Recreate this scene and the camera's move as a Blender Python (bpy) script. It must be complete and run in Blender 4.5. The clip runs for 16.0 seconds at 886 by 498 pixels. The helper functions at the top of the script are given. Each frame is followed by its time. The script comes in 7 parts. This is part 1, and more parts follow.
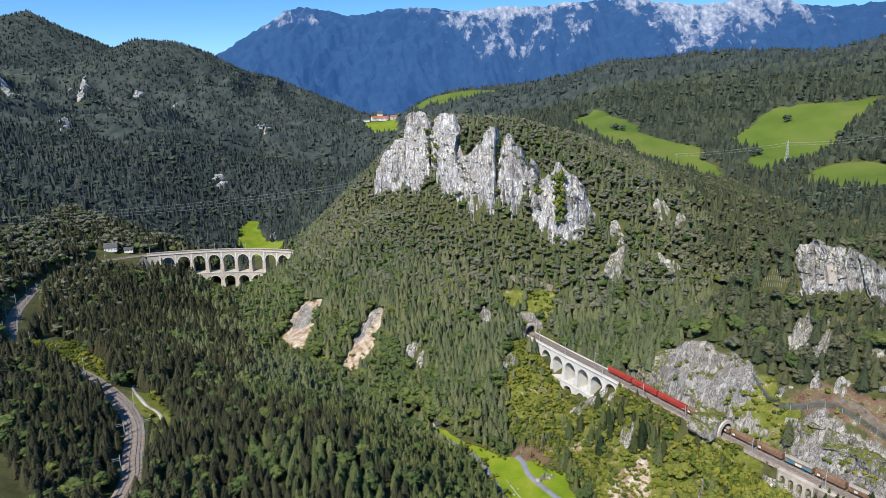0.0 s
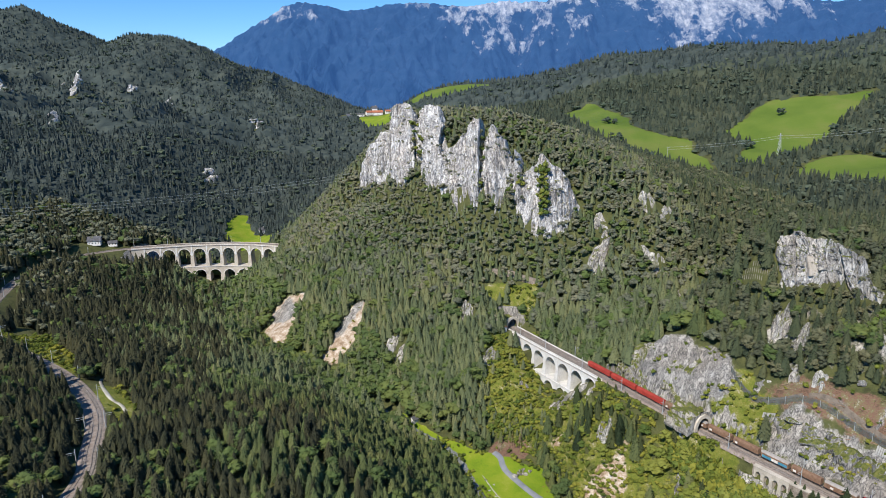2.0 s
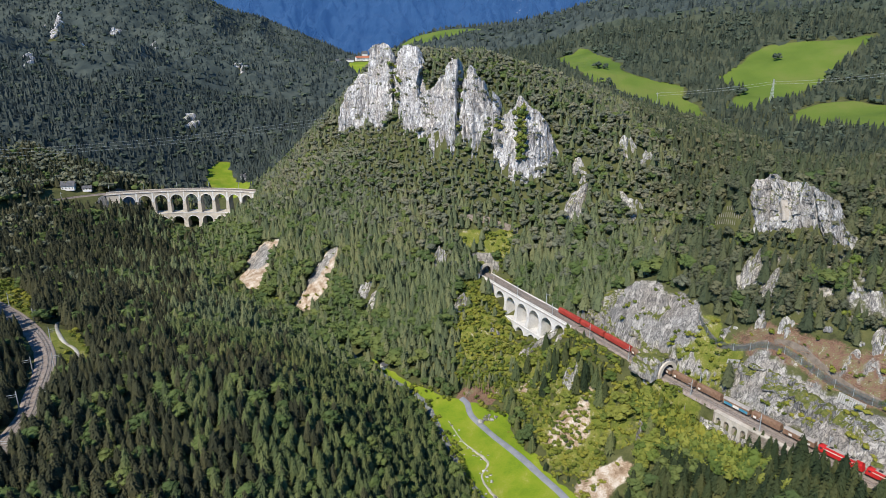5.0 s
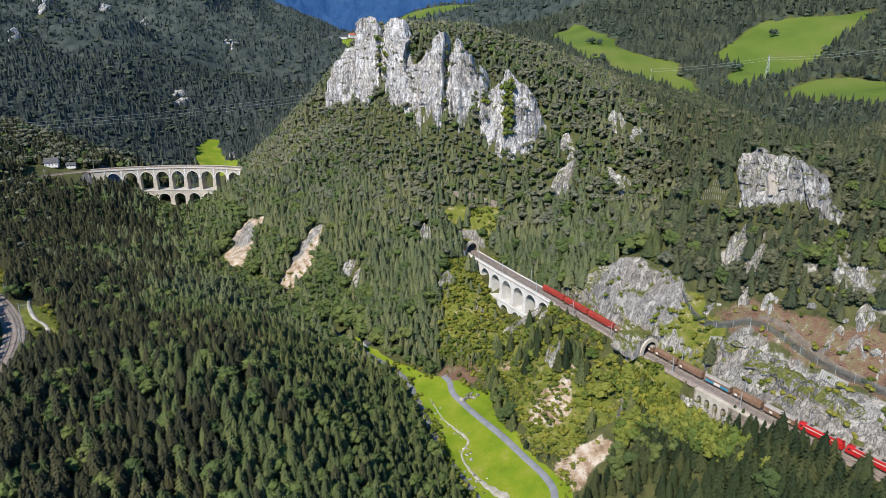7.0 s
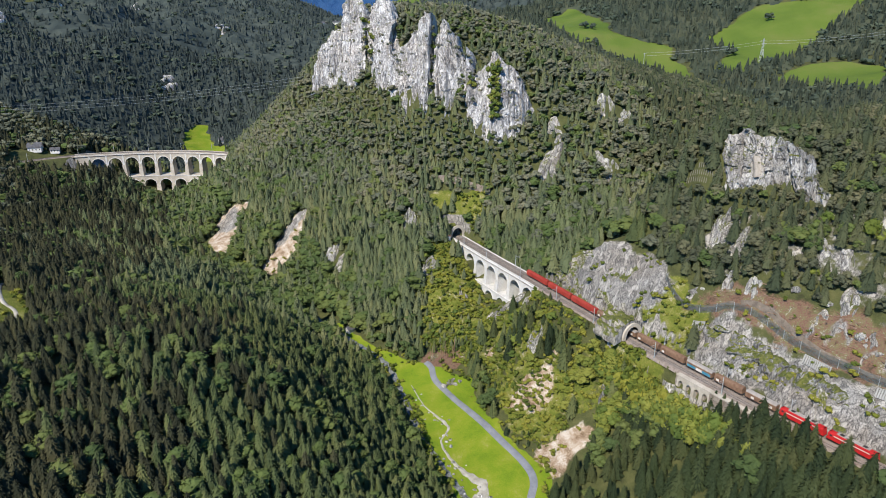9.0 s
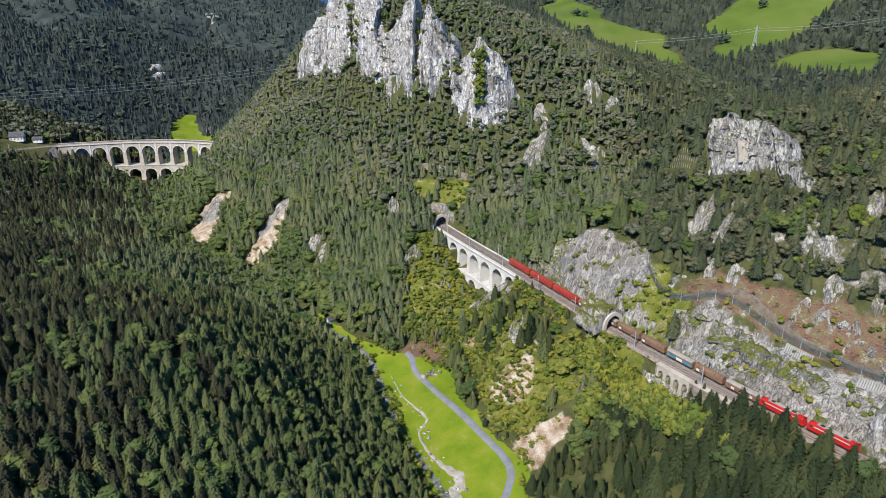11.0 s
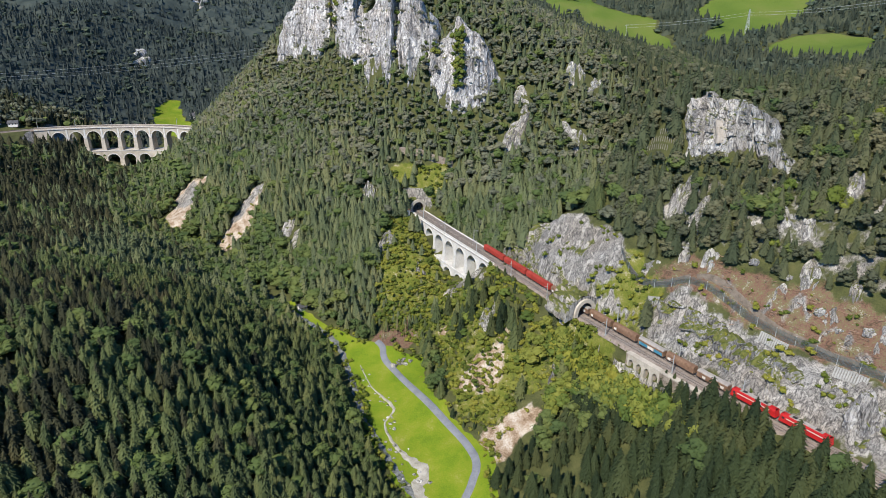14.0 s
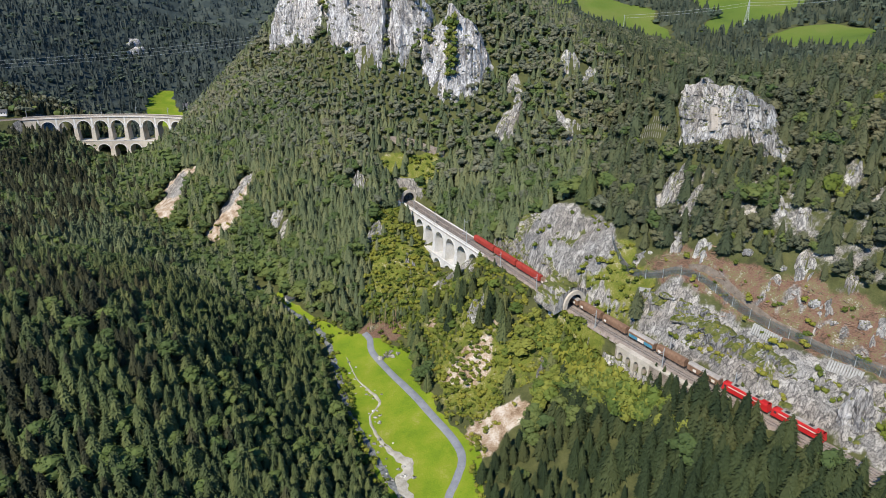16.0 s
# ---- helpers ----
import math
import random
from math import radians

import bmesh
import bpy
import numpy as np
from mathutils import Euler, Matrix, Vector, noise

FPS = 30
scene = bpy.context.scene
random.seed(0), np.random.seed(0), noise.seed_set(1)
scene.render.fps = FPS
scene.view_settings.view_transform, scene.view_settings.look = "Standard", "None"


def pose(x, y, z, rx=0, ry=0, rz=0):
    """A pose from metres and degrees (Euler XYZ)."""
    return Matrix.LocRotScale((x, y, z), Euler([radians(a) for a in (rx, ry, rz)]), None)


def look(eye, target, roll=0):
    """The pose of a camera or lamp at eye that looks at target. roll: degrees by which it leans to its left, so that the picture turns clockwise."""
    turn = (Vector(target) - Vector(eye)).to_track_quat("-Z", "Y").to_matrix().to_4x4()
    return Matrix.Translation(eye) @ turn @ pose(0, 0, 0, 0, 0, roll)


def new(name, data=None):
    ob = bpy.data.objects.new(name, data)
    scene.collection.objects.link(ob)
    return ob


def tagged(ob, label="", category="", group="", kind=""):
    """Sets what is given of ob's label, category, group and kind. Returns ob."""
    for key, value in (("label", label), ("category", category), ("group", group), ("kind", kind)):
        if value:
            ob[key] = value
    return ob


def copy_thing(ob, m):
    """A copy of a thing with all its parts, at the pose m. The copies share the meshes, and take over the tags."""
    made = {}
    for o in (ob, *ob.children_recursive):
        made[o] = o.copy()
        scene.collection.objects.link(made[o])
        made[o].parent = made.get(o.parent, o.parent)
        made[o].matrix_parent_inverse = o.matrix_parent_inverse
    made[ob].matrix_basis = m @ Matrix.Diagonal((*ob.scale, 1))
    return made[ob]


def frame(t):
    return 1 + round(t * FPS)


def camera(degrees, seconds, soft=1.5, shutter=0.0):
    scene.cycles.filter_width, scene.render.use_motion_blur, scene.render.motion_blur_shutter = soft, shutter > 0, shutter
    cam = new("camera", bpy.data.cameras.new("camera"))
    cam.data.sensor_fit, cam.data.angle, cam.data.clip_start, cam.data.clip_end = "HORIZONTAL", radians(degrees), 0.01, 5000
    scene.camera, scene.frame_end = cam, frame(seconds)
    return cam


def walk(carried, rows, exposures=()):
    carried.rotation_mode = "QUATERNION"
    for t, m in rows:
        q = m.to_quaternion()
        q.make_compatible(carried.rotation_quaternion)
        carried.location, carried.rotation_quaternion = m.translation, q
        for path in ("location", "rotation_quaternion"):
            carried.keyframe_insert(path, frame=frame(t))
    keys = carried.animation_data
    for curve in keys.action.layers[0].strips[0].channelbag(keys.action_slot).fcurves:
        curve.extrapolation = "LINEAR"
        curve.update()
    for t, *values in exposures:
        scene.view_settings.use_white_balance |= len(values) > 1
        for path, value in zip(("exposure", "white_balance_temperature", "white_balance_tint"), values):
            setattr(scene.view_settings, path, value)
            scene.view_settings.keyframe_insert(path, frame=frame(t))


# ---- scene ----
cam = camera(68.1, 16.0, soft=0.7)
METRES, EYE, TILT, LEAN, TURN = 115.0, 240.0, -12.5, 0.6, 0.0
ROWS = [
    (0.0, 0.0, 0.0, 0.0, 0.0, 0.0, -0.0),
    (0.5, 0.0354, 0.0147, -0.0051, 0.19, 0.05, -0.01),
    (1.0, 0.071, 0.0298, -0.0112, 0.24, 0.06, -0.01),
    (1.5, 0.1066, 0.0473, -0.0187, 0.2, -0.03, -0.0),
    (2.0, 0.1431, 0.0679, -0.026, 0.14, -0.31, -0.04),
    (2.5, 0.1777, 0.0844, -0.0357, 0.1, -0.79, -0.12),
    (3.0, 0.2105, 0.101, -0.043, 0.09, -1.52, -0.2),
    (3.5, 0.2405, 0.1177, -0.0496, 0.09, -2.37, -0.25),
    (4.0, 0.2682, 0.1347, -0.058, 0.1, -3.18, -0.29),
    (6.5, 0.3881, 0.2142, -0.0981, 0.02, -5.8, -0.44),
    (7.0, 0.4106, 0.2296, -0.1063, -0.01, -6.13, -0.44),
    (7.5, 0.4334, 0.245, -0.1149, -0.03, -6.41, -0.45),
    (8.0, 0.4563, 0.2608, -0.123, -0.06, -6.68, -0.45),
    (8.5, 0.4789, 0.2765, -0.1307, -0.09, -6.9, -0.45),
    (9.0, 0.5017, 0.2917, -0.1391, -0.11, -7.08, -0.46),
    (11.5, 0.6252, 0.375, -0.1766, -0.25, -7.85, -0.38),
    (12.0, 0.6513, 0.3929, -0.1841, -0.27, -7.97, -0.37),
    (12.5, 0.6772, 0.4112, -0.1911, -0.27, -8.11, -0.4),
    (13.0, 0.7017, 0.4294, -0.1987, -0.26, -8.23, -0.47),
    (13.5, 0.7242, 0.4471, -0.2058, -0.24, -8.37, -0.53),
    (14.0, 0.7444, 0.4646, -0.2131, -0.21, -8.5, -0.59),
    (14.5, 0.7622, 0.4815, -0.2205, -0.19, -8.63, -0.65),
    (15.0, 0.7774, 0.4978, -0.2284, -0.17, -8.75, -0.7),
    (15.5, 0.7911, 0.5142, -0.2358, -0.15, -8.86, -0.74),
    (16.0, 0.803, 0.5303, -0.2437, -0.14, -8.96, -0.79),
]
walk(cam, [(t, pose(0, 0, EYE, TILT, LEAN, TURN) @ pose(METRES * x, METRES * y, METRES * z, 90 + pitch, roll, yaw)) for t, x, y, z, yaw, pitch, roll in ROWS],
     [(0.0, 0.22), (16.0, 0.22)])

# ---- light ----
SUN_AZ, SUN_EL = radians(-149), radians(46)      # azimuth from +y, clockwise; the sun stands to the left, behind the camera
to_sun = Vector((math.sin(SUN_AZ) * math.cos(SUN_EL), math.cos(SUN_AZ) * math.cos(SUN_EL), math.sin(SUN_EL)))
sun = new("sun", bpy.data.lights.new("sun", "SUN"))
sun.data.energy, sun.data.angle, sun.data.color = 4.6, radians(0.5), (1.0, 0.94, 0.84)
sun.matrix_world = look((0, 0, 900), Vector((0, 0, 900)) - to_sun)
world = bpy.data.worlds.new("sky")
scene.world = world
world.use_nodes = True
wn, wl = world.node_tree.nodes, world.node_tree.links
sky = wn.new("ShaderNodeTexSky")
sky.sky_type, sky.sun_disc = "NISHITA", False
sky.sun_elevation, sky.sun_rotation = SUN_EL, SUN_AZ
sky.altitude, sky.air_density, sky.dust_density, sky.ozone_density = 2200, 1.0, 0.0, 6.0
deep = wn.new("ShaderNodeHueSaturation")
deep.inputs["Saturation"].default_value = 1.2
wl.new(sky.outputs["Color"], deep.inputs["Color"])
wl.new(deep.outputs["Color"], wn["Background"].inputs["Color"])
wn["Background"].inputs["Strength"].default_value = 0.14

# ---- materials ----
def material(name, rough=0.85):
    m = bpy.data.materials.new(name)
    m.use_nodes = True
    n, l = m.node_tree.nodes, m.node_tree.links
    b = n["Principled BSDF"]
    b.inputs["Roughness"].default_value = rough
    b.inputs["Specular IOR Level"].default_value = 0.25
    return m, n, l, b


def coords(n, l, scale=(1, 1, 1), of="Object"):
    c, m = n.new("ShaderNodeTexCoord"), n.new("ShaderNodeMapping")
    m.inputs["Scale"].default_value = scale
    l.new(c.outputs[of], m.inputs["Vector"])
    return m.outputs["Vector"]


def noise_of(n, l, vec, scale, detail=5.0, rough=0.6):
    t = n.new("ShaderNodeTexNoise")
    t.inputs["Scale"].default_value, t.inputs["Detail"].default_value, t.inputs["Roughness"].default_value = scale, detail, rough
    l.new(vec, t.inputs["Vector"])
    return t.outputs["Fac"]


def ramp(n, l, fac, stops):
    r = n.new("ShaderNodeValToRGB")
    e = r.color_ramp.elements
    while len(e) < len(stops):
        e.new(0.5)
    for k, (at, col) in zip(e, stops):
        k.position, k.color = at, (*col, 1) if len(col) == 3 else col
    l.new(fac, r.inputs["Fac"])
    return r.outputs["Color"]


def mix(n, l, fac, a, b, kind="MIX"):
    m = n.new("ShaderNodeMix")
    m.data_type, m.blend_type = "RGBA", kind
    for key, v in ((0, fac), (6, a), (7, b)):
        if isinstance(v, (int, float)):
            m.inputs[key].default_value = v
        elif isinstance(v, tuple):
            m.inputs[key].default_value = (*v, 1)
        else:
            l.new(v, m.inputs[key])
    return m.outputs[2]


def calc(n, l, op, a, b=0.0, c=0.0):
    m = n.new("ShaderNodeMath")
    m.operation = op
    for key, v in enumerate((a, b, c)):
        if isinstance(v, (int, float)):
            m.inputs[key].default_value = v
        else:
            l.new(v, m.inputs[key])
    return m.outputs[0]


def attribute(n, name):
    a = n.new("ShaderNodeAttribute")
    a.attribute_name = name
    return a.outputs["Fac"]


def bump(n, l, b, height, strength=0.5, distance=0.3):
    u = n.new("ShaderNodeBump")
    u.inputs["Strength"].default_value, u.inputs["Distance"].default_value = strength, distance
    l.new(height, u.inputs["Height"])
    l.new(u.outputs["Normal"], b.inputs["Normal"])


def plain(name, dark, light, scale=1.0, rough=0.8, metal=0.0, relief=0.2, depth=0.05):
    """A surface that wavers between two colours at two scales, with fine relief."""
    m, n, l, b = material(name, rough)
    v = coords(n, l)
    f = calc(n, l, "ADD", calc(n, l, "MULTIPLY", noise_of(n, l, v, scale * 0.25, 3), 0.55), calc(n, l, "MULTIPLY", noise_of(n, l, v, scale * 2.2), 0.45))
    l.new(ramp(n, l, f, [(0.36, dark), (0.62, light)]), b.inputs["Base Color"])
    b.inputs["Metallic"].default_value = metal
    bump(n, l, b, noise_of(n, l, v, scale * 4), relief, depth)
    return m


def limestone_colour(n, l, v, pale=1.0):
    """Grey-white limestone with upright streaks, cracks and lichen."""
    stretched = n.new("ShaderNodeMapping")
    stretched.inputs["Scale"].default_value = (1, 1, 0.2)
    l.new(v, stretched.inputs["Vector"])
    s = stretched.outputs["Vector"]
    f = calc(n, l, "ADD", calc(n, l, "MULTIPLY", noise_of(n, l, s, 0.09, 6, 0.65), 0.5), calc(n, l, "MULTIPLY", noise_of(n, l, s, 0.3, 5, 0.6), 0.5))
    c = ramp(n, l, f, [(0.30, (0.10, 0.10, 0.105)), (0.40, (0.245 * pale, 0.238 * pale, 0.225 * pale)), (0.50, (0.41 * pale, 0.395 * pale, 0.365 * pale)), (0.66, (0.60 * pale, 0.58 * pale, 0.54 * pale))])
    warm = ramp(n, l, noise_of(n, l, v, 0.06, 4), [(0.42, (1, 0.985, 0.955)), (0.70, (0.92, 0.78, 0.64))])
    c = mix(n, l, 0.5, c, warm, "MULTIPLY")
    crack = n.new("ShaderNodeTexVoronoi")
    crack.feature, crack.inputs["Scale"].default_value = "DISTANCE_TO_EDGE", 0.22
    l.new(s, crack.inputs["Vector"])
    dark = ramp(n, l, crack.outputs["Distance"], [(0.0, (0.45, 0.45, 0.46)), (0.06, (1, 1, 1))])
    c = mix(n, l, 0.55, c, dark, "MULTIPLY")
    seam = calc(n, l, "ABSOLUTE", calc(n, l, "SUBTRACT", noise_of(n, l, s, 0.30, 7, 0.62), 0.5))
    c = mix(n, l, 0.8, c, ramp(n, l, seam, [(0.0, (0.16, 0.16, 0.18)), (0.045, (1, 1, 1))]), "MULTIPLY")
    crease = calc(n, l, "ABSOLUTE", calc(n, l, "SUBTRACT", noise_of(n, l, s, 0.85, 5, 0.6), 0.5))
    c = mix(n, l, 0.7, c, ramp(n, l, crease, [(0.0, (0.20, 0.20, 0.21)), (0.055, (1, 1, 1))]), "MULTIPLY")
    return c, f, s


def rock_material(name, moss, pale=1.0, cast=(1.0, 1.0, 1.0)):
    m, n, l, b = material(name, 0.9)
    v = coords(n, l)
    c, f, s = limestone_colour(n, l, v, pale)
    c = mix(n, l, 1.0, c, cast, "MULTIPLY")
    up = n.new("ShaderNodeSeparateXYZ")
    g = n.new("ShaderNodeNewGeometry")
    l.new(g.outputs["Normal"], up.inputs[0])
    flat = calc(n, l, "ADD", up.outputs["Z"], calc(n, l, "MULTIPLY", calc(n, l, "SUBTRACT", noise_of(n, l, v, 0.22, 5), 0.5), 1.5))
    k = ramp(n, l, flat, [(0.80 - moss * 0.3, (0, 0, 0)), (0.98 - moss * 0.3, (1, 1, 1))])
    green = ramp(n, l, noise_of(n, l, v, 0.7, 4), [(0.35, (0.06, 0.08, 0.02)), (0.65, (0.19, 0.19, 0.05))])
    l.new(mix(n, l, k, c, green), b.inputs["Base Color"])
    bump(n, l, b, calc(n, l, "ADD", f, calc(n, l, "MULTIPLY", noise_of(n, l, s, 1.4, 6, 0.7), 0.6)), 0.9, 1.2)
    return m


ROCK = rock_material("limestone", 0.25, 1.22, (0.96, 0.985, 1.03))
ROCK_PALE = rock_material("pale_limestone", 0.12, 1.60, (0.965, 0.99, 1.06))
ROCK_CRAG = rock_material("grey_crag_limestone", 0.5, 1.3, (0.98, 0.99, 1.0))
ROCK_MOSSY = rock_material("mossy_limestone", 1.15, 1.18, (1.0, 0.985, 0.94))
ROCK_WALL = rock_material("blue_grey_limestone", 0.9, 0.98, (0.955, 0.985, 1.04))


def foliage(name, dark, light, dry):
    """Needles or leaves: one shade for a tree, with patches over the slope and fine variation within the crown."""
    m, n, l, b = material(name, 0.75)
    v = coords(n, l)
    t = attribute(n, "tint")
    f = calc(n, l, "ADD", calc(n, l, "MULTIPLY", t, 0.5), calc(n, l, "MULTIPLY", noise_of(n, l, v, 1.3, 3), 0.5))
    c = ramp(n, l, f, [(0.22, dark), (0.78, light)])
    patch = ramp(n, l, calc(n, l, "ADD", calc(n, l, "MULTIPLY", noise_of(n, l, v, 0.012, 4), 0.75), calc(n, l, "MULTIPLY", t, 0.3)), [(0.50, (0, 0, 0)), (0.72, (1, 1, 1))])
    col = mix(n, l, patch, c, dry)
    l.new(col, b.inputs["Base Color"])
    b.inputs["Specular IOR Level"].default_value = 0.12
    return m


# slope spruces and pines: needle green with some distance haze blended in
SPRUCE_HAZED = foliage("spruce_needles", (0.088, 0.110, 0.058), (0.158, 0.184, 0.086), (0.174, 0.180, 0.084))
PINE_HAZED = foliage("pine_needles", (0.106, 0.116, 0.080), (0.174, 0.184, 0.118), (0.188, 0.180, 0.114))
LEAVES = foliage("broad_leaves", (0.062, 0.092, 0.033), (0.104, 0.146, 0.042), (0.126, 0.150, 0.045))
SCRUB = foliage("scrub_leaves", (0.072, 0.098, 0.020), (0.165, 0.195, 0.028), (0.235, 0.225, 0.038))
BANK_LEAVES = foliage("young_bank_leaves", (0.072, 0.108, 0.026), (0.150, 0.195, 0.035), (0.200, 0.208, 0.042))
# next two: own stand tint, darkened further for shade and lens falloff
DEEP_SHADED = foliage("deep_green_shaded_spruce_needles", (0.018, 0.029, 0.014), (0.058, 0.078, 0.031), (0.067, 0.075, 0.029))
DUSKY_SHADED = foliage("dusky_shaded_spruce_needles", (0.029, 0.032, 0.019), (0.064, 0.068, 0.035), (0.074, 0.071, 0.035))
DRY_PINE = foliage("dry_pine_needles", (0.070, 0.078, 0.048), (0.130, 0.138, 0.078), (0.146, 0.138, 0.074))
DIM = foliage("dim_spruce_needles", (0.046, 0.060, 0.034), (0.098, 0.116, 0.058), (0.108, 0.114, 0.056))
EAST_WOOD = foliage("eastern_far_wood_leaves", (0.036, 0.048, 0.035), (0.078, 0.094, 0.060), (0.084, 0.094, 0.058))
# far foliage, greyed and blued: the haze of distance is in these colours
FAR_WOOD_HAZED = foliage("far_wood_leaves", (0.034, 0.046, 0.044), (0.072, 0.090, 0.078), (0.076, 0.090, 0.075))
FAR_LEAVES_HAZED = foliage("hazed_far_broad_leaves", (0.054, 0.074, 0.055), (0.090, 0.116, 0.074), (0.094, 0.112, 0.072))
NEAR_SPRUCE = foliage("near_spruce_needles", (0.060, 0.080, 0.034), (0.122, 0.148, 0.056), (0.138, 0.146, 0.054))
BARK = plain("bark", (0.05, 0.035, 0.025), (0.16, 0.11, 0.08), 2.0, 0.95)


def ground_material():
    m, n, l, b = material("ground", 0.95)
    v = coords(n, l)
    fine, mid, wide = noise_of(n, l, v, 1.6, 6, 0.7), noise_of(n, l, v, 0.18, 5), noise_of(n, l, v, 0.03, 4)
    ragged = calc(n, l, "MULTIPLY", calc(n, l, "SUBTRACT", noise_of(n, l, v, 0.16, 6, 0.65), 0.5), 1.1)

    def cover(name, lo=0.42, hi=0.58):
        return ramp(n, l, calc(n, l, "ADD", attribute(n, name), ragged), [(lo, (0, 0, 0)), (hi, (1, 1, 1))])

    def cover_sharp(name):
        r = calc(n, l, "MULTIPLY", ragged, 0.25)
        return ramp(n, l, calc(n, l, "ADD", attribute(n, name), r), [(0.46, (0, 0, 0)), (0.54, (1, 1, 1))])

    floor = ramp(n, l, calc(n, l, "ADD", calc(n, l, "MULTIPLY", mid, 0.6), calc(n, l, "MULTIPLY", fine, 0.4)), [(0.35, (0.045, 0.048, 0.020)), (0.5, (0.080, 0.088, 0.030)), (0.68, (0.13, 0.125, 0.05))])
    rock, f, s = limestone_colour(n, l, v, 0.95)
    grass = ramp(n, l, calc(n, l, "ADD", calc(n, l, "MULTIPLY", noise_of(n, l, v, 0.055, 6, 0.62), 0.6), calc(n, l, "MULTIPLY", fine, 0.4)), [(0.36, (0.105, 0.175, 0.010)), (0.47, (0.165, 0.245, 0.012)), (0.56, (0.225, 0.27, 0.02)), (0.66, (0.34, 0.33, 0.10))])
    pasture = ramp(n, l, calc(n, l, "ADD", calc(n, l, "MULTIPLY", noise_of(n, l, v, 0.012, 5), 0.75), calc(n, l, "MULTIPLY", fine, 0.25)), [(0.36, (0.078, 0.13, 0.016)), (0.52, (0.118, 0.172, 0.024)), (0.66, (0.165, 0.184, 0.045))])
    moss = ramp(n, l, calc(n, l, "ADD", calc(n, l, "MULTIPLY", mid, 0.5), calc(n, l, "MULTIPLY", fine, 0.5)), [(0.36, (0.075, 0.10, 0.016)), (0.47, (0.135, 0.158, 0.022)), (0.56, (0.20, 0.195, 0.045)), (0.64, (0.40, 0.36, 0.26))])
    scree = ramp(n, l, calc(n, l, "ADD", calc(n, l, "MULTIPLY", mid, 0.5), calc(n, l, "MULTIPLY", fine, 0.5)), [(0.38, (0.17, 0.11, 0.065)), (0.48, (0.38, 0.28, 0.19)), (0.60, (0.64, 0.58, 0.50))])
    brown = ramp(n, l, calc(n, l, "ADD", calc(n, l, "MULTIPLY", mid, 0.5), calc(n, l, "MULTIPLY", fine, 0.5)), [(0.36, (0.06, 0.045, 0.025)), (0.43, (0.13, 0.085, 0.055)), (0.48, (0.20, 0.105, 0.075)), (0.52, (0.19, 0.14, 0.085)), (0.56, (0.15, 0.14, 0.05)), (0.63, (0.42, 0.37, 0.32))])
    c = mix(n, l, cover("moss"), floor, moss)
    c = mix(n, l, cover("brown"), c, brown)
    c = mix(n, l, cover("scree"), c, scree)
    c = mix(n, l, cover("rock"), c, rock)
    c = mix(n, l, cover_sharp("pasture"), c, pasture)
    c = mix(n, l, cover_sharp("grass"), c, grass)
    l.new(c, b.inputs["Base Color"])
    bump(n, l, b, calc(n, l, "ADD", fine, f), 0.7, 0.5)
    return m


GROUND = ground_material()
MASONRY = plain("pale_masonry", (0.52, 0.50, 0.46), (0.74, 0.72, 0.68), 0.7, 0.85, 0, 0.4, 0.06)
RUBBLE = plain("brown_rubble", (0.16, 0.12, 0.09), (0.40, 0.34, 0.28), 1.4, 0.95, 0, 0.8, 0.2)
MASONRY_WARM = plain("buff_masonry", (0.40, 0.35, 0.28), (0.62, 0.56, 0.47), 0.7, 0.85, 0, 0.4, 0.06)
STONE_EDGE = plain("white_stone_edging", (0.58, 0.56, 0.52), (0.80, 0.78, 0.74), 1.0, 0.8)
BALLAST = plain("rail_ballast", (0.19, 0.145, 0.115), (0.38, 0.32, 0.27), 2.5, 0.95, 0, 0.6, 0.08)
RAIL_STEEL = plain("rail_steel", (0.16, 0.12, 0.10), (0.34, 0.30, 0.28), 3.0, 0.45, 0.8)
SLEEPER = plain("sleeper_concrete", (0.20, 0.18, 0.16), (0.38, 0.35, 0.32), 3.0, 0.9)
MAST = plain("galvanised_mast", (0.40, 0.42, 0.42), (0.60, 0.62, 0.61), 2.0, 0.5, 0.4)
TUNNEL_DARK = plain("dark_tunnel_lining", (0.04, 0.038, 0.035), (0.10, 0.095, 0.09), 1.0, 0.95)
ASPHALT = plain("road_asphalt", (0.17, 0.18, 0.20), (0.26, 0.27, 0.29), 0.8, 0.9)
GRAVEL = plain("pale_gravel", (0.26, 0.24, 0.19), (0.52, 0.49, 0.43), 1.2, 0.95, 0, 0.6, 0.1)
PAINT_RED = plain("red_paint", (0.42, 0.015, 0.018), (0.56, 0.03, 0.028), 0.6, 0.45)
PAINT_BROWN = plain("brown_wagon_paint", (0.17, 0.095, 0.06), (0.30, 0.19, 0.12), 0.5, 0.7)
PAINT_RUST = plain("rust_red_wagon_paint", (0.28, 0.035, 0.025), (0.44, 0.065, 0.045), 0.5, 0.65)
PAINT_BLUE = plain("worn_blue_paint", (0.03, 0.16, 0.26), (0.10, 0.32, 0.42), 1.2, 0.6)
PAINT_GREY = plain("grey_roof_paint", (0.30, 0.27, 0.24), (0.48, 0.44, 0.40), 0.5, 0.6)
PAINT_PALE = plain("pale_panel_paint", (0.60, 0.56, 0.48), (0.78, 0.74, 0.66), 0.8, 0.6)
DARK_STEEL = plain("dark_underframe_steel", (0.03, 0.028, 0.026), (0.09, 0.08, 0.075), 1.5, 0.7, 0.3)
